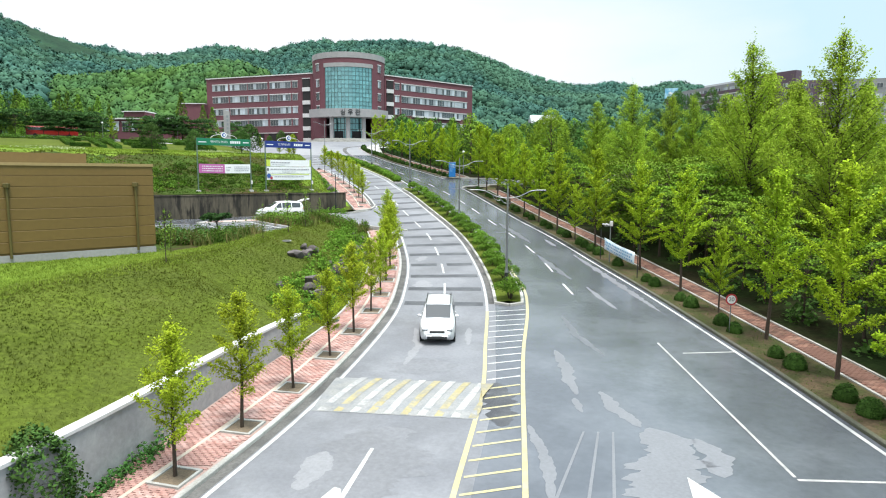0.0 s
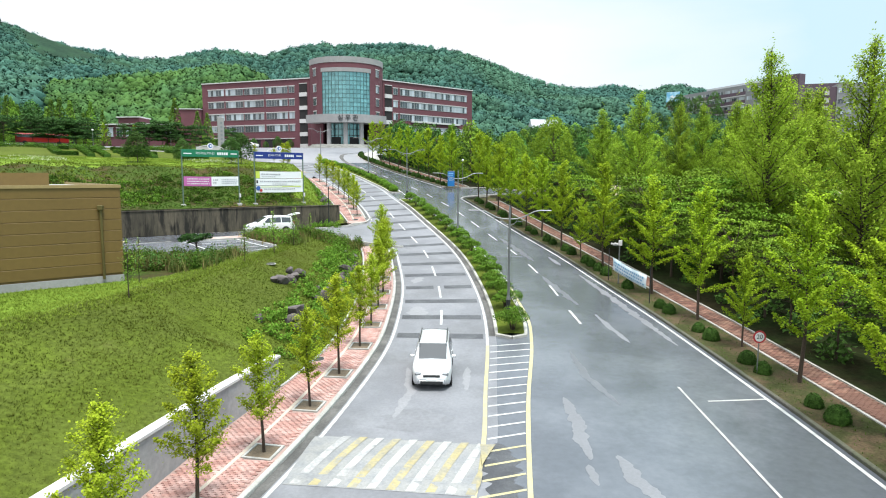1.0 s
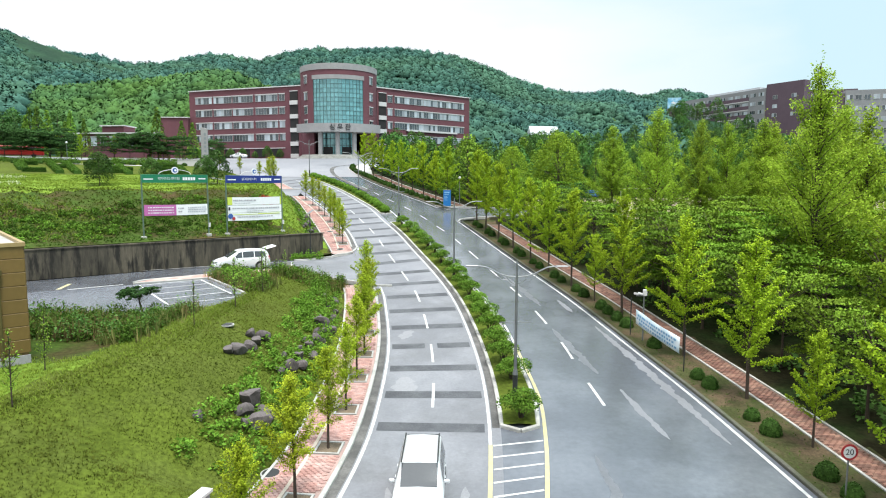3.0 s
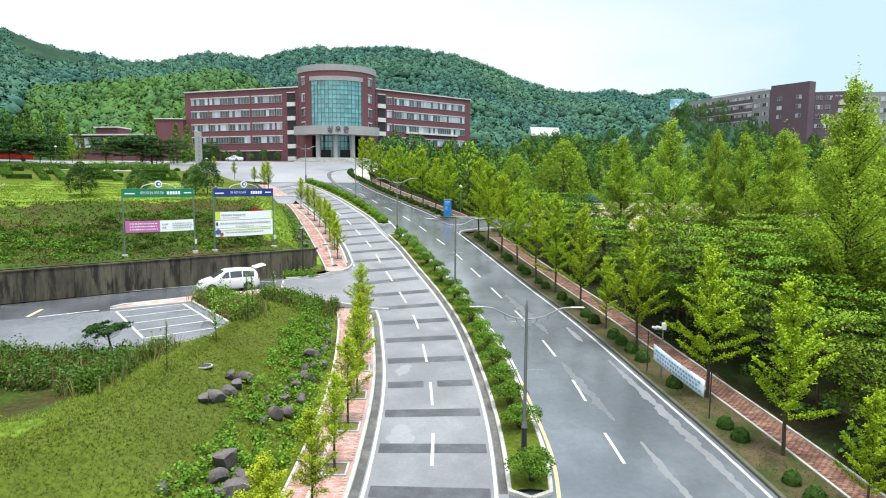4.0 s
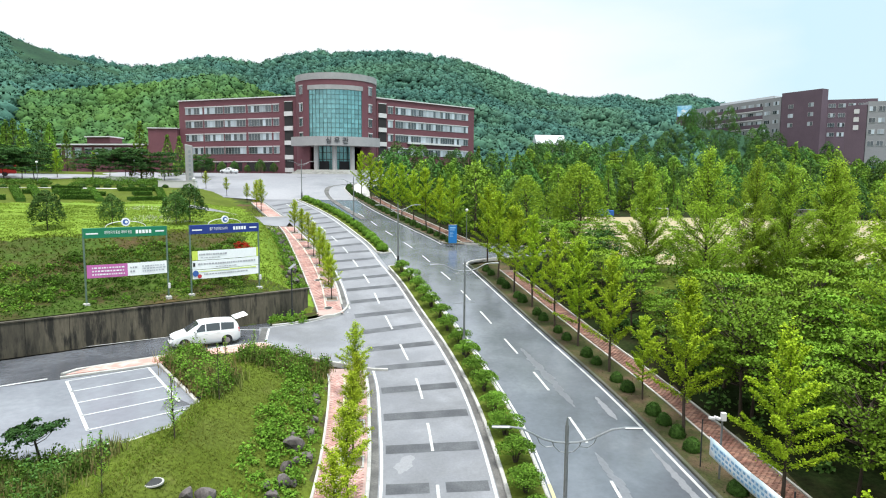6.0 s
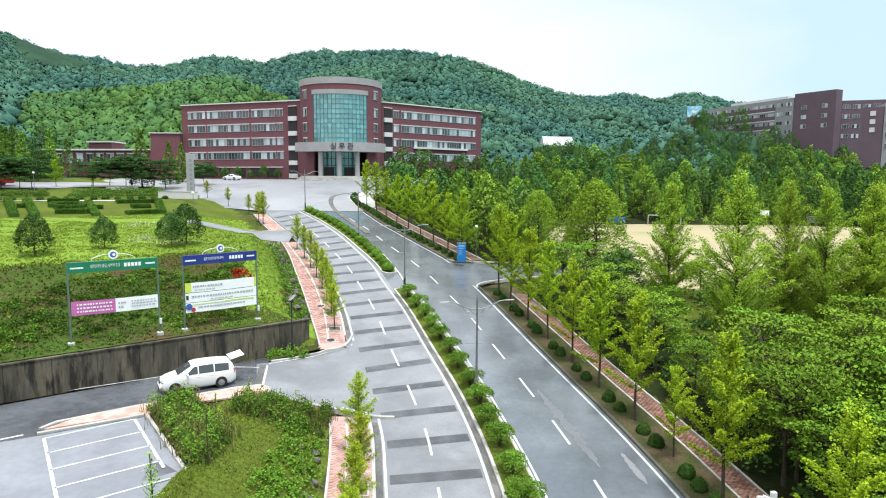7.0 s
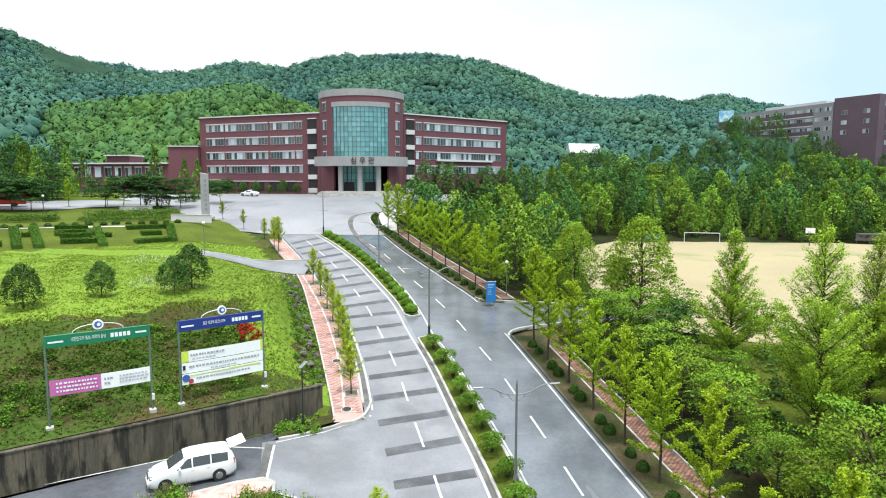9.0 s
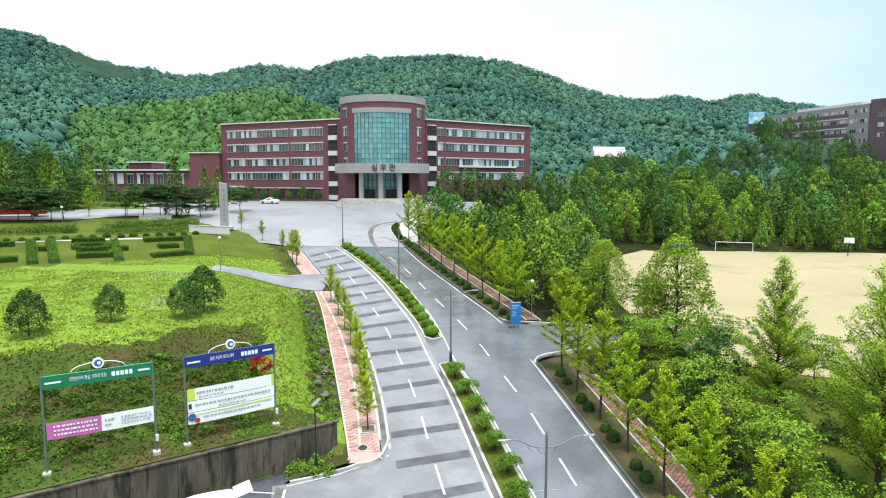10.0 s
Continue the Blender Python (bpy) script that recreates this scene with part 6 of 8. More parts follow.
# forecourt garden and trees round the building
for x, y, s in ((-87.8, 131.2, 1.0), (-85.6, 132.6, 0.95), (-83.4, 133.3, 1.0), (-81.0, 134.6, 0.95), (-79.6, 136.0, 0.9), (-93, 129.6, 1.0), (-98, 127.6, 1.05), (-73.4, 144.4, 0.95), (-71, 146.4, 1.0), (-67, 147.6, 1.05), (-64.4, 148.4, 0.9), (-69, 149, 1.0), (-61.5, 150.5, 0.95),
                (-92, 156, 1.1), (-99, 152, 1.0), (-106, 156, 1.2), (-112, 150, 1.1), (-56, 157, 0.85)):
    pine.plant(x, y, s)
for x, y, s in ((-95, 165, 0.85), (-100, 160, 0.9), (-112, 158, 0.9), (-118, 168, 0.95), (-106, 166, 0.9), (-64, 164, 0.7),
                (-93, 153, 0.8), (-104, 149, 0.75), (-64.5, 159, 0.72), (-66.3, 150.4, 0.9)):
    far_dawn.plant(x, y, s)
for x, y, s in ((-79.0, 142.0, 0.8), (-74.8, 147.4, 0.8)):
    street.plant(x, y, s * 0.8, label="bright green tree in the forecourt garden")
for s_ in np.arange(6, 36, 4.2):
    w_ = lp + lu * (L0 - 4 + s_) - Vector((-lu.y, lu.x)) * 3.2
    young.plant(w_.x, w_.y, rng.uniform(0.5, 1.0), 17.4, "dark shrub-like tree against the brick wing")
for s_ in np.arange(2, 34, 4.4):
    w_ = rp + ru * s_ - Vector((-ru.y, ru.x)) * rng.uniform(4, 9)
    darkwood.plant(w_.x, w_.y, rng.uniform(0.7, 1.0), 16.5)
for x, y in ((30, 276), (36, 280), (42, 274), (48, 281), (33, 268), (45, 266), (39, 288), (34.5, 290), (44, 290), (47.5, 293)):
    darkwood.plant(x, y, rng.uniform(0.95, 1.15))
# meadow trees
for x, y, s in ((-36.9, 74.1, 0.86), (-33.8, 79.4, 0.74), (-28.3, 81.3, 0.8), (-28.0, 84.0, 0.98)):
    young.plant(x, y, s)
scatter(darkwood, 60, -190, -95, 110, 215, 6.5, 0.9, 1.4, lambda x, y: x < -126)
scatter(far_dawn, 16, -170, -92, 120, 190, 6.0, 0.55, 0.85)
red = Kind("red_maple", "small scarlet-leaved maple on the bank", "tree", "", LEAF_RED, [lambda: round_tree(91, 2.0, 0.4, 2.0, 16, 60, 0.16, 0.8)])
red.plant(-19.0, 74.5, 0.95)
for x, y, s in ((-15.6, 31.8, 1.0), (-13.8, 27.4, 1.1), (-12.3, 44.6, 1.25), (-12.6, 39.4, 1.0), (-12.2, 49.9, 1.25), (-12.6, 52.0, 1.2), (-12.4, 56.5, 0.9), (-8.3, 52.0, 0.8)):
    sapling.plant(x, y, s)

leaning = Kind("leaning_pine", "small leaning pine with a flat dark green crown beside the lot", "tree", "", LEAF_PINE, [lambda: round_tree(93, 1.9, 1.1, 2.3, 16, 120, 0.14, 0.35, 0.07)])
leaning.plant(-16.6, 42.0, 1.0, turn=0).matrix_basis @= pose(0, 0, 0, 0, -14, 0)

# ---- canopy of the far hills ----
def lump(g):
    """A rough crown: an uneven dome of facets."""
    bm = bmesh.new()
    bmesh.ops.create_icosphere(bm, subdivisions=1, radius=1.0)
    v = np.array([x.co[:] for x in bm.verts])
    f = np.array([[x.index for x in p.verts] for p in bm.faces])
    bm.free()
    v *= 1 + g.uniform(-0.2, 0.22, (len(v), 1))
    f = f[v[f][:, :, 2].max(1) > -0.2]
    return v, f


def canopy(name, label, mat, pts, g, s0, s1, per=28):
    """Tree crowns, one a point: a rough dome with leafy sprays standing out of it."""
    pts = np.asarray(pts, float)
    n = len(pts)
    s = g.uniform(s0, s1, n) * g.choice([0.75, 1.0, 1.2], n, p=[0.35, 0.45, 0.2])
    tall = g.uniform(0.7, 1.1, n)
    c = np.stack([pts[:, 0], pts[:, 1], ground_z(pts[:, 0], pts[:, 1]) + s * 0.3], 1)
    forms = [lump(g) for _ in range(8)]
    vs, fs, k = [], [], 0
    for i in range(n):
        v, f = forms[i % 8]
        a = g.uniform(0, 6.28)
        ca, sa = math.cos(a) * s[i], math.sin(a) * s[i]
        vs.append(np.stack([v[:, 0] * ca - v[:, 1] * sa, v[:, 0] * sa + v[:, 1] * ca, v[:, 2] * s[i] * tall[i]], 1) * 0.88 + c[i])
        fs.append(f + k)
        k += len(v)
    vs, fs = np.concatenate(vs), np.concatenate(fs)
    v = g.normal(size=(n, per, 3))
    v /= np.linalg.norm(v, axis=2)[:, :, None]
    v[:, :, 2] = np.abs(v[:, :, 2])
    off_ = v * s[:, None, None] * g.uniform(0.88, 1.04, (n, per, 1))
    off_[:, :, 2] *= tall[:, None]
    q = leaf_cards((c[:, None, :] + off_).reshape(-1, 3), 1.0, g, 0.3, 0.9).reshape(-1, 4, 3)
    mid = q.mean(1)
    q = mid[:, None, :] + (q - mid[:, None, :]) * (np.repeat(s, per) * 0.26)[:, None, None]
    out = v.reshape(-1, 3)
    back = (np.cross(q[:, 1] - q[:, 0], q[:, 3] - q[:, 0]) * out).sum(1) < 0
    q = np.where(back[:, None, None], q[:, ::-1], q).reshape(-1, 3)
    nv = len(vs)
    me = bpy.data.meshes.new(name)
    me.vertices.add(nv + len(q))
    me.vertices.foreach_set("co", np.concatenate([vs, q]).astype(np.float32).ravel())
    me.loops.add(fs.size + len(q))
    me.loops.foreach_set("vertex_index", np.concatenate([fs.ravel(), np.arange(nv, nv + len(q))]).astype(np.int32))
    me.polygons.add(len(fs) + len(q) // 4)
    me.polygons.foreach_set("loop_start", np.concatenate([np.arange(0, fs.size, 3), fs.size + np.arange(0, len(q), 4)]).astype(np.int32))
    me.polygons.foreach_set("use_smooth", [True] * len(me.polygons))
    me.materials.append(mat)
    me.update(calc_edges=True)
    core = vs - np.repeat(c, len(vs) // n, 0) if len(vs) % n == 0 else vs
    core = core / (np.linalg.norm(core, axis=1)[:, None] + 1e-9)
    me.normals_split_custom_set_from_vertices(np.concatenate([core, np.repeat(out, 4, 0)]).tolist())
    return tagged(new(name, me), label, "forest", kind="stuff")


g_ = np.random.default_rng(9)


def polar(n, a0, a1, r0, r1):
    az, rr = np.radians(g_.uniform(a0, a1, n)), np.sqrt(g_.uniform(r0**2, r1**2, n))
    return list(zip(-10 + np.sin(az) * rr, 20 + np.cos(az) * rr))


hill_pts = [p for p in polar(23000, -52, 42, 235, 685) if not (98 < p[0] < 180 and 220 < p[1] < 352) and not (30 < p[0] < 52 and 290 < p[1] < 318)]
is_spur = lambda p: math.exp(-((math.degrees(math.atan2(p[0] + 10, p[1] - 20)) + 21) / 11) ** 2 - ((math.hypot(p[0] + 10, p[1] - 20) - 310) / 80) ** 2) > 0.25
canopy("hill_forest", "dense haze-tinted dark green forest covering the far hills", LEAF_HILL_HAZY, [p for p in hill_pts if not is_spur(p)], g_, 2.7, 4.6)
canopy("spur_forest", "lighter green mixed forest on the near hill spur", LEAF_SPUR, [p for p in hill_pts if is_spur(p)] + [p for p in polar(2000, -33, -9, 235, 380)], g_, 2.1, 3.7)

# ---- street furniture ----
def street_z(x, y):
    return float(R(y)) + 0.12


def tube(bm, pts, r, n=6):
    return limb(bm, pts, r, r, n)


def make_lamp():
    t = thing("street_lamp", "twin-armed grey steel street lamp with curved arms in the median", "street lamp", group="street lamps of the median")
    part("pole", rod((0, 0, 0), (0, 0, 6.7), 0.085, 0.06, 12), t, material=STEEL)
    part("base_sleeve", rod((0, 0, 0), (0, 0, 1.15), 0.13, 0.12, 12), t, "black base sleeve", material=DARK_STEEL)
    part("base_collar", rod((0, 0, 1.15), (0, 0, 1.4), 0.14, 0.1, 12), t, "pale collar", material=STEEL)
    part("finial", rod((0, 0, 6.7), (0, 0, 6.95), 0.05, 0.012, 8), t, material=STEEL)
    for s in (-1, 1):
        bm = bmesh.new()
        tube(bm, [(s * u, 0, z) for u, z in ((0, 6.08), (0.4, 6.1), (0.8, 6.2), (1.15, 6.38), (1.5, 6.55), (1.85, 6.6), (2.0, 6.6))], 0.035)
        arm = part("arm", bm, t, "curved pale steel arm", material=STEEL)
        part("lamp_head", box(0.62, 0.15, 0.07, (s * 2.2, 0, 6.6), bevel=0.025), arm, "slim dark lamp head", material=STEEL)
        bm = bmesh.new()
        tube(bm, [(s * u, 0, z) for u, z in ((0.03, 5.72), (0.25, 5.78), (0.42, 5.95), (0.48, 6.1))], 0.018, 5)
        tube(bm, [(s * u, 0, z) for u, z in ((0.46, 5.95), (0.7, 5.92), (0.9, 6.05), (1.0, 6.28))], 0.018, 5)
        part("arm_scroll", bm, t, material=STEEL)
        part("flag_bar", rod((s * 0.08, 0, 3.8), (s * 0.78, 0, 3.8), 0.018, n=6), t, "thin flag bar", material=STEEL)
    return t


lamp = make_lamp()
spots = ((4.1, 37.8), (0.95, 61.7), (-5.95, 85.0), (-14.2, 106.4), (-27.0, 128.6))
for k, (x, y) in enumerate(spots):
    yaw = math.degrees(math.atan(-float(LM(y + 1) - LM(y - 1)) / 2))
    m = pose(x, y, street_z(x, y), 0, 0, yaw)
    if k == 0:
        lamp.matrix_basis = m
    else:
        copy_thing(lamp, m)

wl_ = thing("wall_lamp_post", "slim dark lamp post with a tilted head beside the wall", "street lamp", pose(-13.27, 68.95, 4.1))
part("pole", rod((0, 0, 0), (0, 0, 4.3), 0.06, 0.045, 10), wl_, material=DARK_STEEL)
part("base_sleeve", rod((0, 0, 0), (0, 0, 0.9), 0.1, n=10), wl_, material=DARK_STEEL)
part("flat_head", box(0.75, 0.3, 0.05, (0.1, 0, 0), bevel=0.015), wl_, "pale tilted head", pose(0, 0, 4.4, 0, -28, 60), STEEL)

gl0 = None
for x, y, h in ((-71.3, 124.5, 4.0), (-66, 147, 4.0), (-36.0, 104.5, 3.6), (1.6, 97.8, 4.2)):
    if gl0 is None:
        gl0 = thing("globe_lamp", "slender pale garden lamp post with a round white globe", "garden lamp", group="globe lamps")
        part("pole", rod((0, 0, 0), (0, 0, 3.8), 0.05, 0.04, 10), gl0, material=STEEL)
        bm = bmesh.new()
        bmesh.ops.create_uvsphere(bm, u_segments=12, v_segments=8, radius=0.2, matrix=Matrix.Translation((0, 0, 4.0)))
        part("globe", bm, gl0, "white globe", material=LAMP_GLASS)
        gl0.matrix_basis = pose(x, y, floor_z(x, y))
    else:
        copy_thing(gl0, pose(x, y, floor_z(x, y)))

# banner on two thin posts, camera pole, speed sign
ban = thing("street_banner", "pale blue cloth banner with blurred blue print tied between posts", "banner")
b0, b1 = Vector((12.62, 47.0, 0)), Vector((13.66, 41.95, 0))
bz0, bz1 = 3.55, 2.98
vs, fs = [], []
for i in range(15):
    t = i / 14
    p = b0.lerp(b1, t)
    z = bz0 + (bz1 - bz0) * t - 0.06 * math.sin(math.pi * t)
    for j in range(4):
        vs.append((p.x + 0.02 * math.sin(t * 9 + j), p.y, z - 0.9 * j / 3))
for i in range(14):
    fs += [(i * 4 + j, i * 4 + j + 1, i * 4 + j + 5, i * 4 + j + 4) for j in range(3)]
cloth = part("cloth", mesh("cloth", vs, fs, material("blue-tinted banner cloth", (0.521, 0.655, 0.722), 0.7, vary=0.06, scale=1.2, second=(0.655, 0.689, 0.714), coarse=1.2, bump=0.1), shade=True), ban)
cloth.modifiers.new("thickness", "SOLIDIFY").thickness = 0.01
for j, (zz, a, b) in enumerate(((0.2, 0.06, 0.94), (0.42, 0.04, 0.9), (0.64, 0.1, 0.96))):
    for q in range(16):
        t0 = a + (b - a) * q / 16
        t1 = t0 + (b - a) / 16 * random.Random(q + j * 31).uniform(0.45, 0.85)
        p, q2 = b0.lerp(b1, t0), b0.lerp(b1, t1)
        za, zb = bz0 + (bz1 - bz0) * t0 - 0.06 * math.sin(math.pi * t0), bz0 + (bz1 - bz0) * t1 - 0.06 * math.sin(math.pi * t1)
        part("print_bar", mesh("print_bar", [(p.x - 0.035, p.y, za - zz), (q2.x - 0.035, q2.y, zb - zz), (q2.x - 0.035, q2.y, zb - zz - 0.12), (p.x - 0.035, p.y, za - zz - 0.12)], [(0, 1, 2, 3)],
                               material("print_blue", (0.148, 0.311, 0.488), 0.7, bump=0) if q == 0 and j == 0 else bpy.data.materials["print_blue"]), cloth)
for p in (b0 + Vector((-0.15, 0.6, 0)), b1 + Vector((0.1, -0.5, 0))):
    g0 = street_z(p.x, p.y)
    part("post", rod((p.x, p.y, g0 - 0.1), (p.x, p.y, g0 + 2.4), 0.035, n=8), ban, "thin dark post", material=DARK_STEEL)

cc = thing("camera_pole", "slim pole with three white surveillance cameras on the verge", "camera pole", pose(12.95, 46.5, street_z(12.95, 46.5)))
part("pole", rod((0, 0, 0), (0, 0, 2.95), 0.05, 0.045, 10), cc, material=STEEL)
part("crossbar", rod((-0.5, 0, 2.85), (0.1, 0, 2.85), 0.025, n=8), cc, material=STEEL)
for k, (dx, rz) in enumerate(((-0.5, 20), (-0.24, -30))):
    part("camera_body", box(0.3, 0.13, 0.13, (0, 0, 0), bevel=0.02), cc, "white camera housing", pose(dx, 0, 2.98, 0, 12, rz), WHITE_TRIM)
part("control_box", box(0.24, 0.18, 0.4, (0, 0, 0), bevel=0.02), cc, "white control box", pose(0.05, 0, 3.05), WHITE_TRIM)

sp = thing("speed_sign", "round speed limit sign with a red rim on a thin post", "traffic sign", pose(15.1, 28.9, street_z(15.1, 28.9)))
part("post", rod((0, 0, 0), (0, 0, 1.95), 0.03, n=8), sp, material=STEEL)


def disc(r, y, mat, parent, name, label="", n=28, t=0.012, z=0.0):
    vs_ = [(r * math.cos(2 * math.pi * i / n), y, z + r * math.sin(2 * math.pi * i / n)) for i in range(n)]
    vs_ += [(x, y + t, zz) for x, _, zz in vs_]
    return part(name, mesh(name, vs_, [tuple(range(n)), tuple(range(2 * n - 1, n - 1, -1))] + [(i, n + i, n + (i + 1) % n, (i + 1) % n) for i in range(n)], mat), parent, label)


disc(0.3, -0.05, INK_RED, sp, "rim", "red rim", z=1.75)
disc(0.22, -0.058, INK_WHITE, sp, "face", "white face", z=1.75)
lettering("20", 0.3, INK, sp, pose(0, -0.062, 1.75, 90, 0, 0), 0.002)

bs = thing("direction_sign", "tall blue direction sign panel with pale print on two short legs", "sign", pose(-0.15, 94.6, street_z(-0.15, 94.6), 0, 0, 12) @ Matrix.Diagonal((0.76, 0.76, 0.82, 1)))
for s in (-0.45, 0.45):
    part("leg", rod((s, 0, -0.1), (s, 0, 0.5), 0.05, n=8), bs, material=STEEL)
panel = part("panel", box(1.35, 0.16, 2.7, (0, 0, 1.8), bevel=0.02), bs, "blue enamel panel", material=material("sign blue", (0.0148, 0.148, 0.407), 0.4, vary=0.08, bump=0))
SIGN_PRINT = material("pale blue sign print", (0.22, 0.4, 0.62), 0.5, vary=0.1, bump=0)
for k, (w, h, z) in enumerate(((0.95, 0.2, 2.78), (0.8, 0.12, 2.45), (0.5, 0.07, 2.1), (0.62, 0.07, 1.9), (0.45, 0.07, 1.7), (0.58, 0.07, 1.5))):
    part("print_bar", box(w, 0.01, h, (-0.5 + w / 2, -0.086, z)), panel, "pale blue print", material=SIGN_PRINT)
part("top_cap", box(1.42, 0.2, 0.07, (0, 0, 3.18), bevel=0.02), bs, "pale top cap", material=STEEL)


# ---- two tall sign frames on the planted slope ----
def sign_frame(p, q, z0, h, top_mat, label, slogan, banners):
    p, q = Vector((*p, 0)), Vector((*q, 0))
    u = (q - p).normalized()
    w = (q - p).length
    t = thing("sign_frame", label, "sign", pose(p.x, p.y, z0, 0, 0, math.degrees(math.atan2(u.y, u.x))))
    for x in (0, w):
        post = part("post", rod((x, 0, -0.3), (x, 0, h), 0.065, n=10), t, "grey-green steel post", material=GREEN_STEEL)
        part("footing", box(0.42, 0.42, 0.3, (x, 0, -0.05), bevel=0.04), post, "white concrete footing", material=CONCRETE)
    part("meter_box", box(0.16, 0.14, 0.4, (w + 0.05, -0.1, 0.9), bevel=0.01), t, "small white box", material=WHITE_TRIM)
    top = part("title_panel", box(w + 0.1, 0.12, 0.72, (w / 2, 0, h - 0.36), bevel=0.01), t, "painted title panel", material=top_mat)
    lettering(slogan, 0.27, INK_WHITE, top, pose(w * 0.405, -0.066, h - 0.36, 90, 0, 0) @ Matrix.Diagonal((0.56, 1, 1, 1)), 0.003)
    for k in range(5):
        part("name_bar", box(0.17, 0.01, 0.26, (w * 0.63 + k * 0.225, -0.066, h - 0.36)), top, material=INK_WHITE)
    part("name_bar", box(0.62, 0.01, 0.11, (w * 0.915, -0.066, h - 0.36)), top, material=INK_WHITE)
    part("name_bar", box(0.78, 0.01, 0.1, (w * 0.1, -0.066, h - 0.4)), top, material=INK_WHITE)
    bm = bmesh.new()
    tube(bm, [(w / 2 + 1.35 * math.cos(a), 0, h + 0.02 + 0.42 * math.sin(a)) for a in np.linspace(0, math.pi, 13)], 0.03, 6)
    arch = part("arch", bm, t, "white steel arch", material=WHITE_TRIM)
    disc(0.3, -0.08, INK_WHITE, arch, "emblem", "round white emblem", t=0.08, z=0).matrix_basis = pose(w / 2, 0, h + 0.38)
    disc(0.2, -0.086, INK_BLUE, arch, "emblem_mark", t=0.004).matrix_basis = pose(w / 2, 0, h + 0.38)
    disc(0.1, -0.09, INK_WHITE, arch, "emblem_mark", t=0.004).matrix_basis = pose(w / 2 + 0.04, 0, h + 0.38)
    for z1, z2, pieces, marks in banners:
        for a, b, mat in pieces:
            bw = (b - a) * w
            bm = bmesh.new()
            bmesh.ops.create_grid(bm, x_segments=10, y_segments=3, size=0.5)
            for v in bm.verts:
                x_, z_ = v.co.x, v.co.y
                v.co = Vector((a * w + (x_ + 0.5) * bw, -0.02 + 0.012 * math.sin(x_ * 14 + z1), z1 + (z2 - z1) * (z_ + 0.5) - 0.03 * math.sin((a + (x_ + 0.5) * (b - a)) * math.pi)))
            cl = part("banner_cloth", bm, t, "stretched printed banner cloth", material=mat)
            cl.modifiers.new("thickness", "SOLIDIFY").thickness = 0.008
        for x, z, bw, bh, mat in marks:
            part("print_bar", box(bw * w, 0.008, bh, (x * w, -0.042, z1 + (z2 - z1) * z - 0.03 * math.sin(x * math.pi))), t, material=mat)
    return t


rr_m = random.Random(8)
PRINT = material("thin grey print", (0.32, 0.32, 0.346), 0.6, vary=0.05, bump=0)


def bars(rows, a, b, mat, hgt, n=12):
    out = []
    for z in rows:
        x = a
        while x < b:
            bw = rr_m.uniform(0.012, 0.035)
            out.append((x + bw / 2, z, bw, hgt, mat))
            x += bw + rr_m.uniform(0.006, 0.016)
    return out


sign_frame((-26.22, 61.71), (-21.78, 65.05), 6.62, 5.5, GREEN_BOARD, "tall steel sign frame with green title panel and pink banner", "대한민국의 중심, 대학의 중심",
                        [(1.9, 2.85, [(0.02, 0.5, BANNER_PINK), (0.5, 0.99, BANNER_WHITE)],
                          bars((0.25, 0.5, 0.75), 0.08, 0.46, INK_WHITE, 0.1) + bars((0.35, 0.65), 0.53, 0.6, PRINT, 0.12) + bars((0.3, 0.5, 0.7), 0.68, 0.95, material("faint print", (0.444, 0.459, 0.503), 0.6, bump=0), 0.1))])
blue_sign = sign_frame((-20.52, 66.29), (-16.32, 70.07), 6.58, 5.5, BLUE_BOARD, "tall steel sign frame with navy title panel and white banners", "젊은 지성의 테크노피아",
                       [(2.72, 3.45, [(0.02, 0.1, BANNER_LIME), (0.1, 0.96, BANNER_WHITE), (0.96, 0.99, BANNER_LIME)], bars((0.6,), 0.12, 0.5, PRINT, 0.13) + bars((0.25,), 0.14, 0.4, PRINT, 0.06)),
                        (1.98, 2.68, [(0.02, 0.99, BANNER_WHITE)], bars((0.6,), 0.1, 0.93, PRINT, 0.12) + bars((0.22,), 0.35, 0.65, PRINT, 0.06) + [(0.045, 0.55, 0.03, 0.3, INK)]),
                        (1.22, 1.94, [(0.02, 0.99, BANNER_WHITE)], bars((0.5,), 0.18, 0.8, PRINT, 0.1) + [(0.3, 0.82, 0.5, 0.05, BANNER_LIME), (0.75, 0.86, 0.4, 0.08, BANNER_LIME)])])
for x, z, r_, mat in ((0.35, 1.66, 0.24, INK_BLUE), (0.66, 1.42, 0.16, INK_RED)):
    disc(r_, -0.05, mat, blue_sign, "print_disc", t=0.005).matrix_basis = pose(x, 0, z)

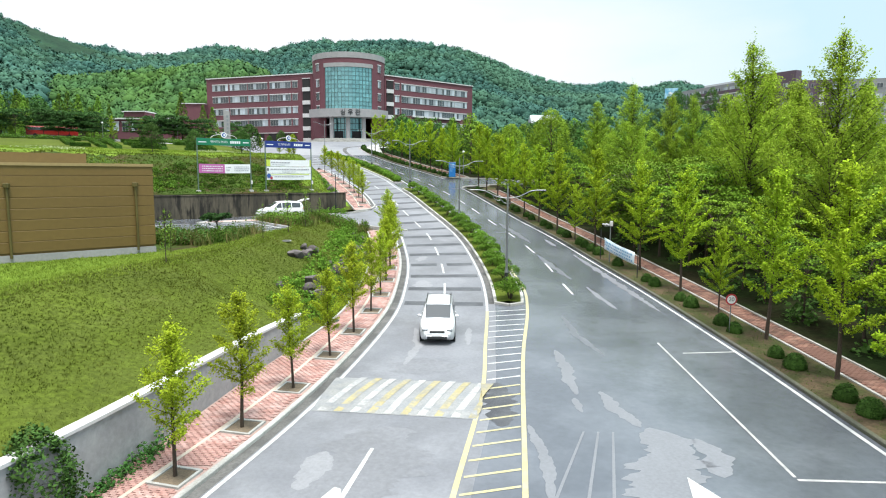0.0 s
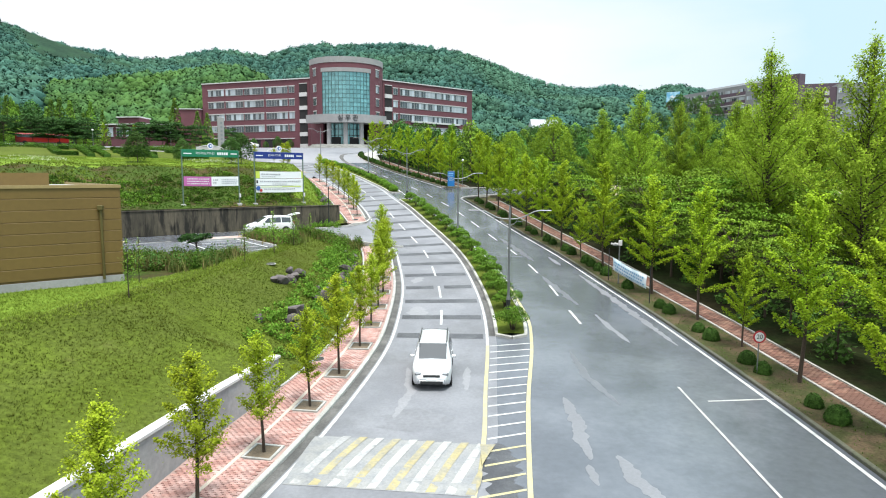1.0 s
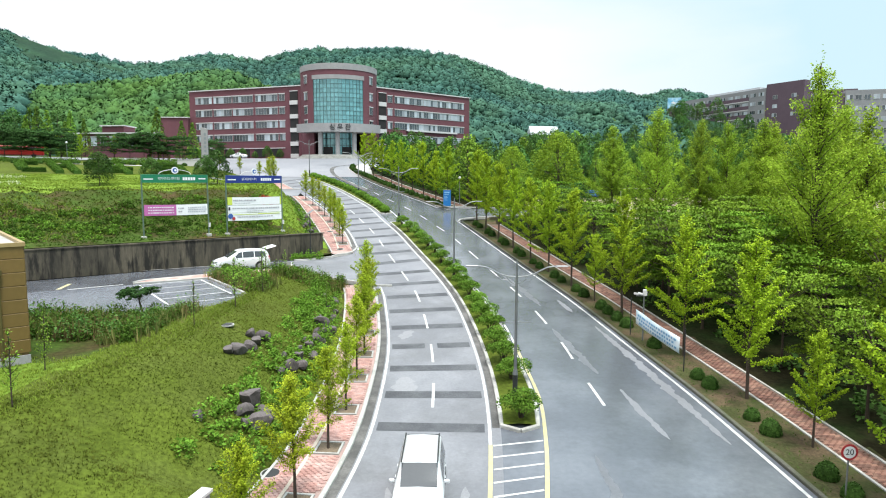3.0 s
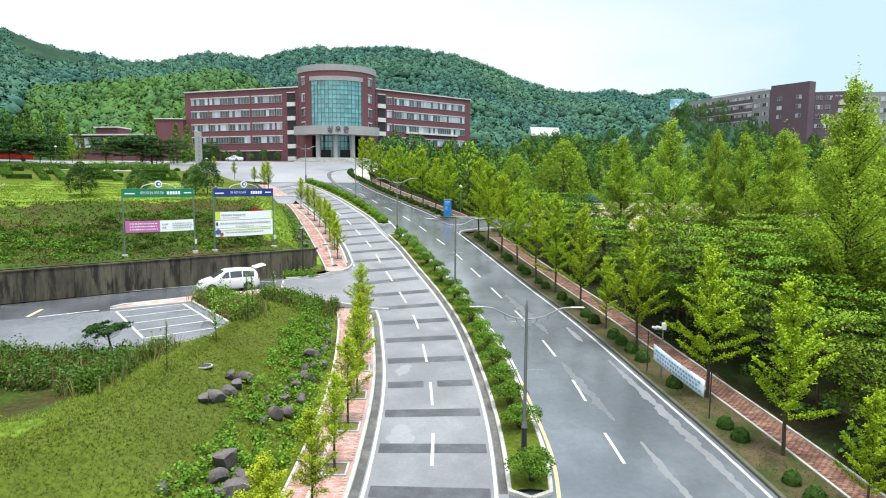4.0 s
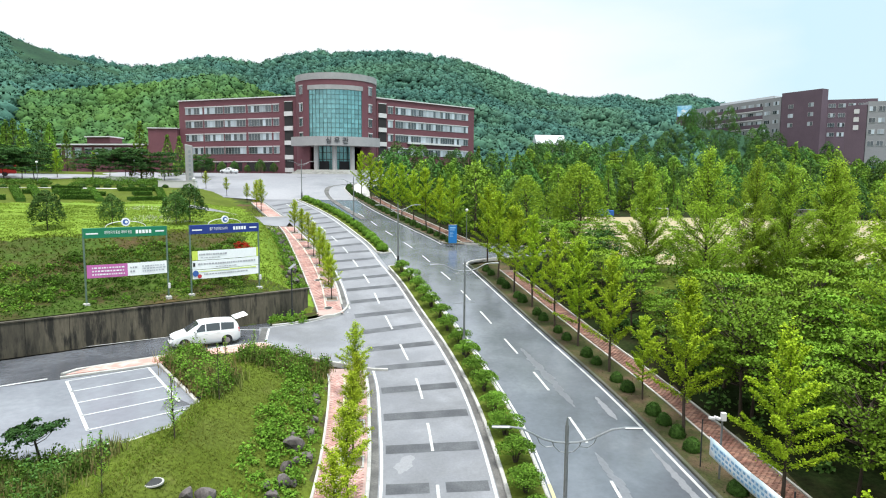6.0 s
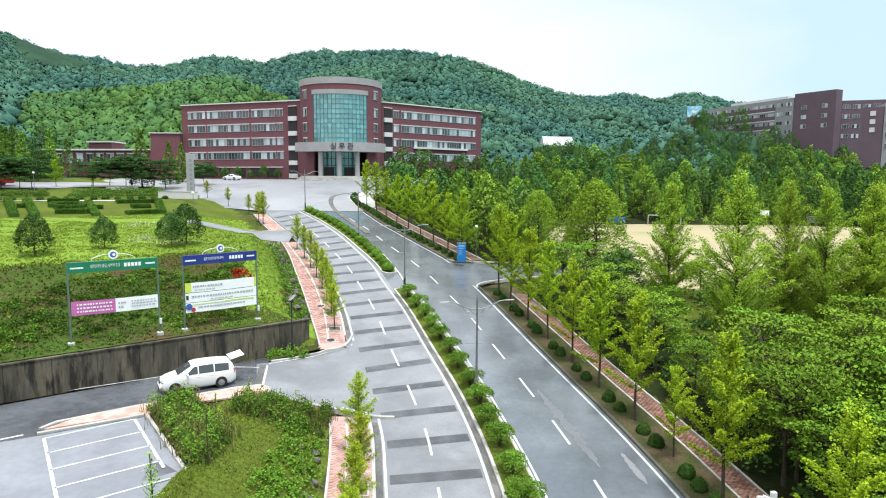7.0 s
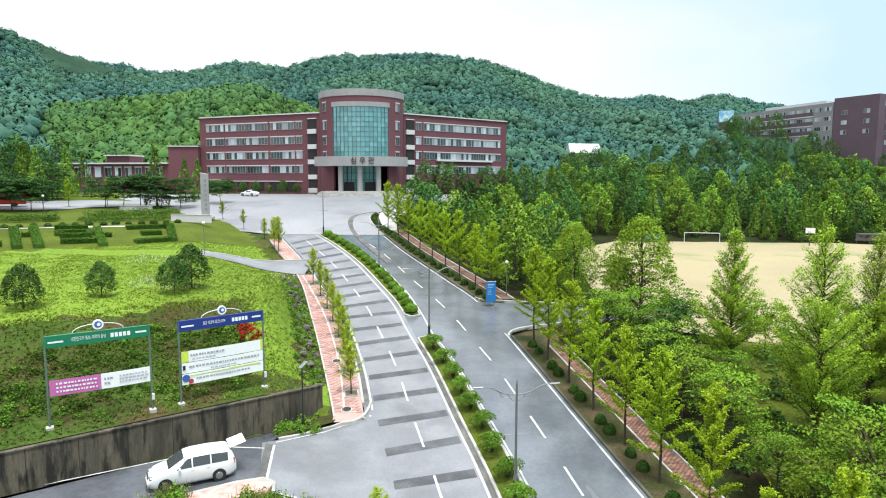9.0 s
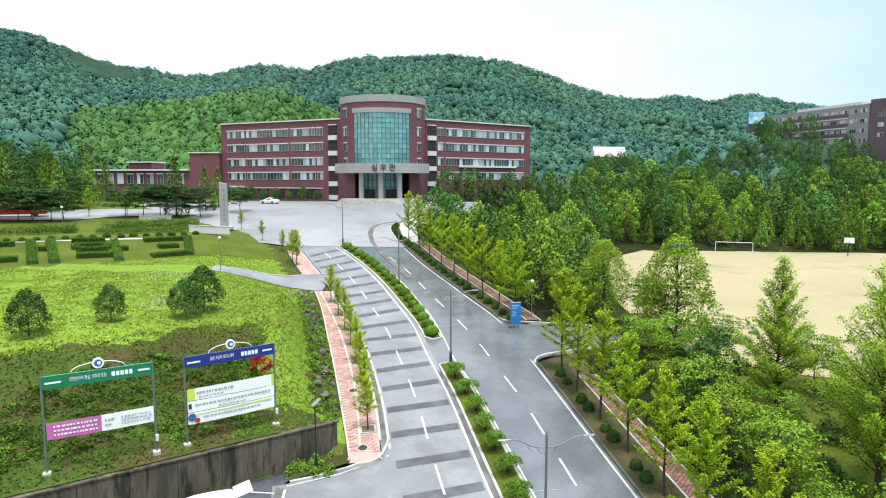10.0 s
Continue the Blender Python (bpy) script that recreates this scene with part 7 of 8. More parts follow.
# ---- vehicles ----
def vehicle(name, label, category, m, length, width, height, belt, top_line, paint, roof_rack=False, hatch_open=False, ground=0.2, screen=(0.17, 0.5), rear=(-0.93, -0.8), sides=((-0.72, -0.4), (-0.37, -0.06), (-0.03, 0.26))):
    """A car: a smooth lofted body with glass let into it, wheels, lamps and mirrors. Front towards +x."""
    t = thing(name, label, category, m)
    L2 = length / 2
    fine = np.linspace(-1, 1, 241)
    roll = np.interp(fine, [p[0] for p in top_line], [p[1] for p in top_line])
    soft = np.convolve(np.pad(roll, 6, mode="edge"), np.hanning(13) / np.hanning(13).sum(), "valid")
    top_at = lambda q: float(np.interp(q, fine, soft))
    half_at = lambda q: width / 2 * (1 - 0.3 * max(0.0, (abs(q) - 0.7) / 0.3) ** 2.2)

    def section(q):
        zt, w = top_at(q), half_at(q)
        zb = ground + 0.13 * max(0.0, (abs(q) - 0.85) / 0.15)
        b = min(belt, zt - 0.06)
        up = min(1.0, max(0.0, (zt - belt) / (height - belt)))
        wt = w * (0.95 - 0.16 * up)
        return [(-w * 0.92, zb), (-w * 0.985, zb + 0.14), (-w, b - 0.26), (-w * 0.99, b - 0.07), (-w * 0.965, b), (-wt, zt - 0.09 * (0.5 + 0.5 * up)), (-wt * 0.93, zt - 0.025), (-wt * 0.7, zt), (0, zt + 0.02)]

    st = np.concatenate([[-1.0, -0.985], np.linspace(-0.96, 0.96, 49), [0.985, 1.0]])
    rings = []
    for q in st:
        half = section(q)
        rings.append([(q * L2, y, z) for y, z in half] + [(q * L2, -y, z) for y, z in half[-2::-1]])
    k = len(rings[0])
    vs_ = [p for r_ in rings for p in r_]
    fs_ = [(i * k + j, i * k + j + 1, (i + 1) * k + j + 1, (i + 1) * k + j) for i in range(len(st) - 1) for j in range(k - 1)]
    fs_ += [tuple(range(k)), tuple(range(len(vs_) - 1, len(vs_) - k - 1, -1))] + [((i + 1) * k, (i + 1) * k + k - 1, i * k + k - 1, i * k) for i in range(len(st) - 1)]
    me_ = mesh("body", vs_, fs_, paint, shade=True)
    bm = bmesh.new()
    bm.from_mesh(me_)
    bmesh.ops.recalc_face_normals(bm, faces=bm.faces)
    bm.to_mesh(me_)
    bm.free()
    part("body", me_, t)

    def pane(nm, lab, q0, q1, rows, n=9):
        """Glass laid on the body between two stations; rows: section points as (y, z) at a station."""
        vv = [(q * L2, *p) for q in np.linspace(q0, q1, n) for p in rows(q)]
        kk = len(vv) // n
        part(nm, mesh(nm, vv, [(i * kk + j, i * kk + j + 1, (i + 1) * kk + j + 1, (i + 1) * kk + j) for i in range(n - 1) for j in range(kk - 1)], CAR_GLASS, shade=True), t, lab)

    across = lambda q: [(y * half_at(q) * 0.72, top_at(q) + 0.028 - 0.012 * abs(y)) for y in (-1, -0.6, 0, 0.6, 1)]
    pane("windscreen", "dark windscreen", screen[0], screen[1], across)
    if not hatch_open:
        pane("rear_window", "dark rear window", rear[0], rear[1], across)
    for sy in (-1, 1):
        for q0, q1 in sides:
            def rows(q, sy=sy):
                h = section(q)
                (y0, z0), (y1, z1) = h[4], h[5]
                hi_ = 0.92 if q < 0.14 else max(0.12, 0.92 - (q - 0.14) * 3.2)
                return [(sy * (-(y0 + (y1 - y0) * f) + 0.012), z0 + (z1 - z0) * f) for f in np.linspace(0.08, hi_, 4)]
            pane("side_window", "tinted side window", q0, q1, rows)
    wr = 0.33
    for sx in (-0.58, 0.62):
        for sy in (-1, 1):
            wheel = part("wheel", rod((sx * L2, sy * (width / 2 - 0.2), wr), (sx * L2, sy * (width / 2 + 0.015), wr), wr, n=20), t, "black tyre with alloy rim", material=TYRE)
            part("rim", rod((sx * L2, sy * (width / 2), wr), (sx * L2, sy * (width / 2 + 0.03), wr), wr * 0.66, wr * 0.6, n=16), wheel, "alloy rim", material=RIM)
            part("wheel_arch", rod((sx * L2, sy * (width / 2 - 0.02), wr + 0.02), (sx * L2, sy * (width / 2 + 0.005), wr + 0.02), wr * 1.16, n=20), t, material=TYRE)
    for sy in (-1, 1):
        part("headlight", box(0.26, 0.3, 0.16, (L2 * 0.9, sy * width * 0.335, belt - 0.27), bevel=0.05), t, "clear headlight", material=HEADLAMP)
        part("tail_light", box(0.12, 0.16, 0.34, (-L2 * 0.945, sy * width * 0.36, belt - 0.08), bevel=0.03), t, "red tail light", material=INK_RED)
        part("mirror", box(0.12, 0.2, 0.15, (L2 * 0.3, sy * (width / 2 + 0.08), belt + 0.08), bevel=0.04), t, "side mirror", material=paint)
        if roof_rack:
            part("roof_rail", box(L2 * 1.0, 0.05, 0.06, (-L2 * 0.25, sy * width * 0.36, height + 0.04), bevel=0.015), t, "dark roof rail", material=DARK_STEEL)
        for sx in (0.02, -0.34):
            part("door_handle", box(0.16, 0.03, 0.035, (sx * L2, sy * (width / 2 + 0.012), belt - 0.1), bevel=0.008), t, material=paint)
    part("grille", box(0.08, width * 0.42, 0.12, (L2 * 0.975, 0, belt - 0.33), bevel=0.02), t, "dark grille", material=DARK_STEEL)
    part("bumper", box(0.2, width * 0.68, 0.2, (L2 * 0.965, 0, ground + 0.24), bevel=0.06), t, material=paint)
    part("lower_grille", box(0.08, width * 0.56, 0.16, (L2 * 1.005, 0, ground + 0.2), bevel=0.02), t, material=DARK_STEEL)
    part("number_plate", box(0.02, 0.5, 0.11, (L2 * 1.012, 0, ground + 0.3)), t, "blank pale plate", material=INK_WHITE)
    if hatch_open:
        hatch = part("tailgate", box(0.95, width * 0.72, 0.07, (-0.47, 0, 0), bevel=0.03), t, "raised white tailgate", pose(-L2 * 0.86, 0, height - 0.02, 0, 14, 0), paint)
        part("tailgate_glass", box(0.5, width * 0.6, 0.02, (-0.4, 0, -0.045)), hatch, "dark rear window", material=CAR_GLASS)
    return t


suv_top = [(-1, 0.78), (-0.97, 1.05), (-0.9, 1.4), (-0.82, 1.62), (-0.4, 1.69), (0.0, 1.68), (0.16, 1.6), (0.48, 1.1), (0.6, 1.04), (0.78, 0.97), (0.9, 0.86), (0.96, 0.72), (1, 0.55)]
van_top = [(-1, 0.85), (-0.97, 1.15), (-0.92, 1.5), (-0.84, 1.68), (-0.4, 1.76), (0.0, 1.75), (0.16, 1.68), (0.3, 1.48), (0.56, 1.1), (0.7, 1.02), (0.82, 0.94), (0.91, 0.82), (0.97, 0.68), (1, 0.55)]
sedan_top = [(-1, 0.85), (-0.9, 0.98), (-0.78, 1.02), (-0.6, 1.08), (-0.4, 1.38), (-0.2, 1.43), (0.0, 1.42), (0.16, 1.32), (0.42, 0.98), (0.64, 0.92), (0.9, 0.8), (1, 0.55)]
cy_ = 28.70
vehicle("estate_car", "silver-white estate car with dark roof rails driving down the road", "car",
        pose(-0.12, cy_, float(R(cy_)) + 0.01, 0, 0, -90) @ pose(0, 0, 0, 0, math.degrees(math.atan(float(R(cy_ + 1) - R(cy_ - 1)) / 2)), 0), 4.5, 1.76, 1.68, 1.0, suv_top, CAR_SILVER, True)
vehicle("minivan", "white minivan parked below the wall with its tailgate raised", "van", pose(-17.66, 61.5, 3.9, 0, 0, 211.7), 4.75, 1.86, 1.76, 1.06, van_top, CAR_WHITE, False, True, screen=(0.19, 0.54), sides=((-0.8, -0.42), (-0.39, 0.0), (0.03, 0.36)))
vehicle("parked_car", "white saloon car parked by the brick wing", "car", pose(-56.0, 173.5, float(R(173.5)) + 0.04, 0, 0, 160), 4.6, 1.8, 1.43, 0.9, sedan_top, CAR_WHITE, screen=(0.14, 0.4), rear=(-0.62, -0.4), sides=((-0.42, -0.12), (-0.09, 0.2)))

tr_ = thing("blue_truck", "small blue truck with a box body beside the sports field", "truck", pose(36.0, 172.0, 7.2, 0, 0, 20) @ Matrix.Diagonal((0.75, 0.75, 0.75, 1)))
part("cab", box(1.7, 1.9, 1.9, (2.4, 0, 1.3), bevel=0.15), tr_, material=BLUE_PAINT)
part("windscreen", box(0.06, 1.6, 0.7, (3.26, 0, 1.75)), tr_, "dark windscreen", material=CAR_GLASS)
part("cargo_box", box(3.4, 2.0, 1.9, (-0.3, 0, 1.55), bevel=0.05), tr_, "blue tarpaulin load", material=BLUE_PAINT)
part("chassis", box(5.4, 1.5, 0.25, (0.5, 0, 0.5)), tr_, material=DARK_STEEL)
for sx in (-1.2, 2.3):
    for sy in (-0.85, 0.85):
        part("wheel", rod((sx, sy - 0.12, 0.4), (sx, sy + 0.12, 0.4), 0.4, n=16), tr_, material=TYRE)
for k, (x, y, rz) in enumerate(((-89.6, 136.9, 33),)):
    bus = thing("red_bus", "red bus parked behind the garden pines", "bus", pose(x, y, floor_z(x, y) + 0.12, 0, 0, rz) @ Matrix.Diagonal((0.9, 0.9, 0.8, 1)))
    part("body", box(11, 2.5, 2.4, (0, 0, 1.75), bevel=0.2), bus, material=RED_PAINT)
    part("window_band", box(10.2, 2.54, 0.8, (0, 0, 2.2), bevel=0.05), bus, "dark window band", material=CAR_GLASS)
    for sx in (-3.6, 3.4):
        for sy in (-1.1, 1.1):
            part("wheel", rod((sx, sy - 0.15, 0.5), (sx, sy + 0.15, 0.5), 0.5, n=16), bus, material=TYRE)

goal = thing("football_goal", "white football goal frame on the sandy field", "goal", pose(46.5, 168.6, 7.2, 0, 0, -12))
for x in (-3.6, 3.6):
    part("post", rod((x, 0, 0), (x, 0, 2.44), 0.07, n=8), goal, material=WHITE_TRIM)
part("crossbar", rod((-3.6, 0, 2.44), (3.6, 0, 2.44), 0.07, n=8), goal, material=WHITE_TRIM)
hoop = thing("basketball_stand", "basketball stand with a white backboard", "basketball stand", pose(68.0, 166.0, 7.2, 0, 0, -20))
part("post", rod((0, 0.8, 0), (0, 0.2, 3.0), 0.09, n=8), hoop, material=DARK_STEEL)
part("backboard", box(1.8, 0.06, 1.1, (0, 0, 3.3)), hoop, material=INK_WHITE)
part("hoop_ring", rod((0, -0.3, 3.0), (0, -0.3, 3.03), 0.23, n=14), hoop, material=INK_RED)
shed = thing("field_shelter", "grey roofed bench shelter beside the field", "shelter", pose(84.0, 172.0, 7.1, 0, 0, -15))
part("roof", box(5.5, 2.0, 0.15, (0, 0, 2.3)), shed, material=STEEL)
part("back_panel", box(5.5, 0.08, 1.6, (0, 0.9, 1.5)), shed, material=GREY_PANEL)
for x in (-2.6, 2.6):
    part("post", rod((x, 0.9, 0), (x, 0.9, 2.3), 0.06, n=8), shed, material=STEEL)

# ---- stone pillar, low white wall and bench wall of the garden ----
mz = floor_z(-50.8, 138.0)
mon = thing("stone_pillar", "tall pale granite pillar with a slanted top and carved characters", "monument", pose(-50.8, 138.0, mz, 0, 0, 16))
bm = box(1.3, 0.95, 8.1, (0, 0, 3.95), bevel=0.06)
for v in bm.verts:
    if v.co.z > 7.5:
        v.co.z += v.co.x * -0.22
part("shaft", bm, mon, material=STONE)
part("plinth", box(2.8, 2.0, 0.5, (0, 0, 0.1), bevel=0.05), mon, material=CONCRETE)
for k in range(7):
    part("carved_mark", box(0.4, 0.02, 0.5, (0.16, -0.48, 6.7 - k * 0.85), bevel=0.0), mon, "dark carved character bar", material=INK_GREY)
ww = thing("low_white_wall", "low white wall at the corner of the forecourt garden", "wall", pose(-48.5, 127.4, floor_z(-48.5, 127.4) + 0.1, 0, 0, -18))
part("wall", box(8.2, 0.35, 1.2, (0, 0, 0.5), bevel=0.03), ww, material=WHITE_TRIM)
part("cap", box(8.3, 0.45, 0.1, (0, 0, 1.14), bevel=0.02), ww, material=CONCRETE)
bw_ = thing("bench_wall", "low pale stone bench wall under the pines", "wall", pose(-66.5, 143.0, floor_z(-66.5, 143.0), 0, 0, 5))
part("wall", box(6.0, 0.5, 0.9, (0, 0, 0.4), bevel=0.04), bw_, material=CONCRETE)
part("cap", box(6.2, 0.6, 0.12, (0, 0, 0.9), bevel=0.02), bw_, material=STONE)


# ---- clipped shrubs ----
def dome(seed, w, h, n, leaf, stems=True, lift=0.25, even=1.0):
    g = np.random.default_rng(seed)
    v = g.normal(size=(n, 3))
    v /= np.linalg.norm(v, axis=1)[:, None]
    v[:, 2] = np.abs(v[:, 2]) * np.where(g.uniform(size=n) < 0.82, 1, -0.35)
    rad = 1 + even * (0.12 * np.sin(v[:, 0] * 5 + seed) + 0.1 * np.cos(v[:, 1] * 6) + g.normal(0, 0.05, n))
    p = v * rad[:, None] * np.array([w / 2, w / 2, (h - lift) * 0.95]) * g.uniform(1 - 0.06 - 0.12 * even, 1.02, (n, 1))
    p[:, 2] += lift
    bm = bmesh.new()
    for k in range(5 if stems else 3):
        a = 1.26 * k + seed
        limb(bm, [(0.06 * math.cos(a), 0.06 * math.sin(a), -0.1), (0.12 * math.cos(a), 0.12 * math.sin(a), lift + 0.1), (w * 0.3 * math.cos(a), w * 0.3 * math.sin(a), h * 0.7)], 0.03, 0.012, 5)
    rim = np.linspace(0, 2 * math.pi, 15)
    lat = np.linspace(-0.25, math.pi / 2 - 0.02, 7)
    shell, face = [], []
    for b0_, b1_ in zip(lat, lat[1:]):
        for a0_, a1_ in zip(rim, rim[1:]):
            cell = np.array([(math.cos(a_) * math.cos(b_), math.sin(a_) * math.cos(b_), math.sin(b_)) for a_, b_ in ((a0_, b0_), (a1_, b0_), (a1_, b1_), (a0_, b1_))])
            shell.append(cell * 0.9 * np.array([w / 2, w / 2, (h - lift) * 0.95]) + np.array([0, 0, lift]))
            face.append(cell.mean(0))
    return bm, np.concatenate([leaf_cards(p, leaf, g), np.concatenate(shell)]), np.concatenate([v * np.array([1, 1, 1.1]), np.array(face)])


def shrub_kind(name, label, group, mat, makers):
    return Kind(name, label, "shrub", group, mat, makers)


def cloud_bush(seed):
    """A cloud-clipped shrub: several flat pads of leaves on short stems."""
    g = np.random.default_rng(seed)
    bm = bmesh.new()
    cs, ns = [], []
    for k in range(7):
        a = 2.4 * k + g.uniform(-0.4, 0.4)
        r = 0.0 if k == 0 else g.uniform(0.25, 0.55)
        c = np.array([math.cos(a) * r, math.sin(a) * r, 0.92 if k == 0 else g.uniform(0.55, 0.8)])
        rad = np.array([1, 1, 0.62]) * g.uniform(0.42, 0.54)
        limb(bm, [(0.04 * math.cos(a), 0.04 * math.sin(a), -0.1), tuple(c * np.array([0.4, 0.4, 0.6])), tuple(c)], 0.035, 0.015, 5)
        v = g.normal(size=(420, 3))
        v /= np.linalg.norm(v, axis=1)[:, None]
        v[:, 2] = np.where(v[:, 2] < -0.35, -v[:, 2], v[:, 2])
        cs.append(c + v * rad * g.uniform(0.72, 1.1, (420, 1)))
        ns.append(v + np.array([0, 0, 0.15]))
    return bm, leaf_cards(np.concatenate(cs), 0.085, g), np.concatenate(ns)


med_bush = shrub_kind("median_shrub", "rounded cloud-clipped green shrub in the median", "shrubs of the median", LEAF_BUSH, [lambda s=s: cloud_bush(s) for s in (1, 2, 3, 4, 5)])
round_bush = shrub_kind("median_shrub", "dense round clipped green shrub in the upper median", "shrubs of the median", LEAF_BUSH, [lambda s=s: dome(s, 1.7, 1.12, 1500, 0.1, True, 0.3, even=0.35) for s in (15, 16, 17)])
ball_bush = shrub_kind("ball_shrub", "low round clipped dark green shrub on the verge", "ball shrubs along the verge", LEAF_HEDGE, [lambda s=s: dome(s, 1.0, 0.78, 1300, 0.075, False, 0.05, even=0.12) for s in (5, 6, 7)])
garden_ball = shrub_kind("ball_shrub", "low round dark shrub beside the garden path", "ball shrubs of the garden", LEAF_HEDGE, [lambda s=s: dome(s, 1.5, 0.8, 700, 0.13, False, 0.1, even=0.3) for s in (8, 9)])
for i, y in enumerate((35.35, 40.0, 42.5, 45.0, 47.6, 50.3, 53.0, 55.7, 58.3, 61.0, 63.7, 66.4, 69.1, 71.7, 74.2, 76.8, 79.5, 82.4)):
    x = (float(LM(y)) + 0.55 + float(RM(y)) - 0.3) / 2
    med_bush.plant(x + rng.uniform(-0.12, 0.12), y, 1.15 if i == 0 else rng.uniform(1.0, 1.15), float(R(y)) + 0.14)
y = 92.2
while y < 128.5:
    x = (float(LM(y)) + 0.55 + float(RM(y)) - 0.3) / 2
    round_bush.plant(x, y, rng.uniform(0.76, 0.9), float(R(y)) + 0.12)
    y += 2.05
for ty in (7.4, 12.5, 17.4, 22.3, 27.8, 32.9, 37.9, 43.9, 48.0, 50.6, 55.0, 59.2, 63.8, 67.7, 72.2, 76.4, 80.7):
    for dy in (1.35, 2.75):
        yy = ty + dy + rng.uniform(-0.15, 0.15)
        if not 45.5 < yy < 48:
            ball_bush.plant(float(RK(yy)) + 1.36, yy, rng.uniform(0.74, 0.96), float(R(yy)) + 0.08)
y = 97.0
while y < 132.5:
    ball_bush.plant(float(RK(y)) + 1.25, y, rng.uniform(0.85, 1.1), float(R(y)) + 0.08)
    y += 1.75
for x, y in ((-18.6, 133.6), (-19.2, 135.4), (-19.9, 137.3), (-20.5, 139.3), (-20.9, 141.3), (-20.9, 143.3)):
    ball_bush.plant(x, y, rng.uniform(0.9, 1.15), floor_z(x, y) + 0.08)


# ---- clipped hedges spelling strokes on the bank, and the garden hedges ----
def hedge(name, label, pts, w, h, group=""):
    """A clipped hedge along plan points: a dark core box with leafy faces."""
    pts = [np.array(p, float) for p in pts]
    t = thing(name, label, "hedge", group=group)
    path = []
    for a, b in zip(pts, pts[1:]):
        for u in np.linspace(0, 1, max(2, int(np.linalg.norm(b - a) / 0.8)))[:-1]:
            path.append(a + (b - a) * u)
    path.append(pts[-1])
    path3 = [(p[0], p[1], floor_z(p[0], p[1])) for p in path]
    part("core", sweep("core", path3, [(-w / 2 + 0.06, -0.2), (-w / 2 + 0.06, h - 0.06), (w / 2 - 0.06, h - 0.06), (w / 2 - 0.06, -0.2)], LEAF_HEDGE), t)
    g = np.random.default_rng(len(path) + int(abs(pts[0][0]) * 10))
    length_ = sum(np.linalg.norm(b - a) for a, b in zip(pts, pts[1:]))
    n = int(length_ * (w + 2 * h) * 150)
    k = g.integers(0, len(path) - 1, n)
    u = g.uniform(0, 1, (n, 1))
    base = np.array(path3)[k] * (1 - u) + np.array(path3)[k + 1] * u
    d = np.array(path3)[k + 1] - np.array(path3)[k]
    d /= np.linalg.norm(d, axis=1)[:, None] + 1e-9
    nrm = np.stack([d[:, 1], -d[:, 0]], 1)
    which = g.uniform(0, w + 2 * h, n)
    side = np.where(which < w, which - w / 2, np.where(which < w + h, -w / 2, w / 2))
    up = np.where(which < w, h, (which - w) % h)
    c = base.copy()
    c[:, :2] += nrm * side[:, None]
    c[:, 2] += up
    part("leaves", quads("leaves", leaf_cards(c, 0.15, g), [LEAF_CLIPPED]), t)
    return t


def un(u, n):
    """Plan point from the distance along the retaining wall (to the right) and behind it."""
    return (WALL_A[0] + 0.755 * u - 0.656 * n, WALL_A[1] + 0.656 * u + 0.755 * n)


HEDGE = "clipped dark green hedge stroke of a big planted character"
for pts, w in (([(-19.5, 63.4), (-16.4, 63.2)], 1.6), ([(-19.5, 55.3), (-16.4, 55.0)], 1.8), ([(-19.0, 62.5), (-19.2, 56)], 1.4),
               ([(-14.6, 64.0), (-15.0, 52.4)], 1.1), ([(-12.3, 64.2), (-12.7, 52.4)], 1.1), ([(-14.0, 59.7), (-13.0, 59.6)], 1.2),
               ([(-9.8, 63.5), (-5.7, 62.9)], 1.4), ([(-9.7, 60.6), (-5.8, 60.1)], 1.0), ([(-9.8, 58.2), (-6.0, 57.8)], 1.2), ([(-9.7, 60.0), (-9.8, 58.8)], 1.0), ([(-6.0, 59.6), (-6.1, 58.4)], 0.9),
               ([(-10.1, 54.8), (-5.7, 54.3)], 1.6), ([(-4.7, 62.0), (-5.7, 51.0)], 1.0), ([(-4.9, 57.5), (-3.6, 57.2)], 1.2),
               ([(-0.9, 61.7), (4.6, 61.5)], 1.6), ([(5.3, 62.0), (3.2, 52.0)], 1.1), ([(0.2, 57.4), (2.9, 57.3)], 1.6), ([(-1.6, 52.3), (3.0, 52.9)], 1.6)):
    hedge("hedge_stroke", HEDGE, [un(*q) for q in pts], w, 0.55, "hedge strokes on the bank")
def shrub_mass(pts, w, h, seed):
    """A broad billowing clipped shrub bed: lobes of leaves over the plan line."""
    g = np.random.default_rng(seed)
    pts = np.array(pts, float)
    u = np.concatenate([[0], np.cumsum(np.hypot(*np.diff(pts, axis=0).T))])
    n = int(u[-1] * w * 0.9)
    cs, ns = [], []
    for _ in range(n):
        t = g.uniform(0, u[-1])
        c0, c1 = np.interp(t, u, pts[:, 0]), np.interp(t, u, pts[:, 1])
        x, y = un(c0, c1 + g.uniform(-w / 2, w / 2))
        r = g.uniform(0.6, 1.15)
        v = g.normal(size=(110, 3))
        v /= np.linalg.norm(v, axis=1)[:, None]
        v[:, 2] = np.abs(v[:, 2])
        cs.append(np.array([x, y, floor_z(x, y) + h * g.uniform(0.2, 0.45)]) + v * r * np.array([1, 1, 0.75 * h]))
        ns.append(v)
    t = thing("garden_hedge", "broad billowing clipped shrubs in the forecourt garden", "hedge", group="garden hedges")
    part("leaves", leafy("leaves", leaf_cards(np.concatenate(cs), 0.17, g), LEAF_CLIPPED, np.concatenate(ns)), t)


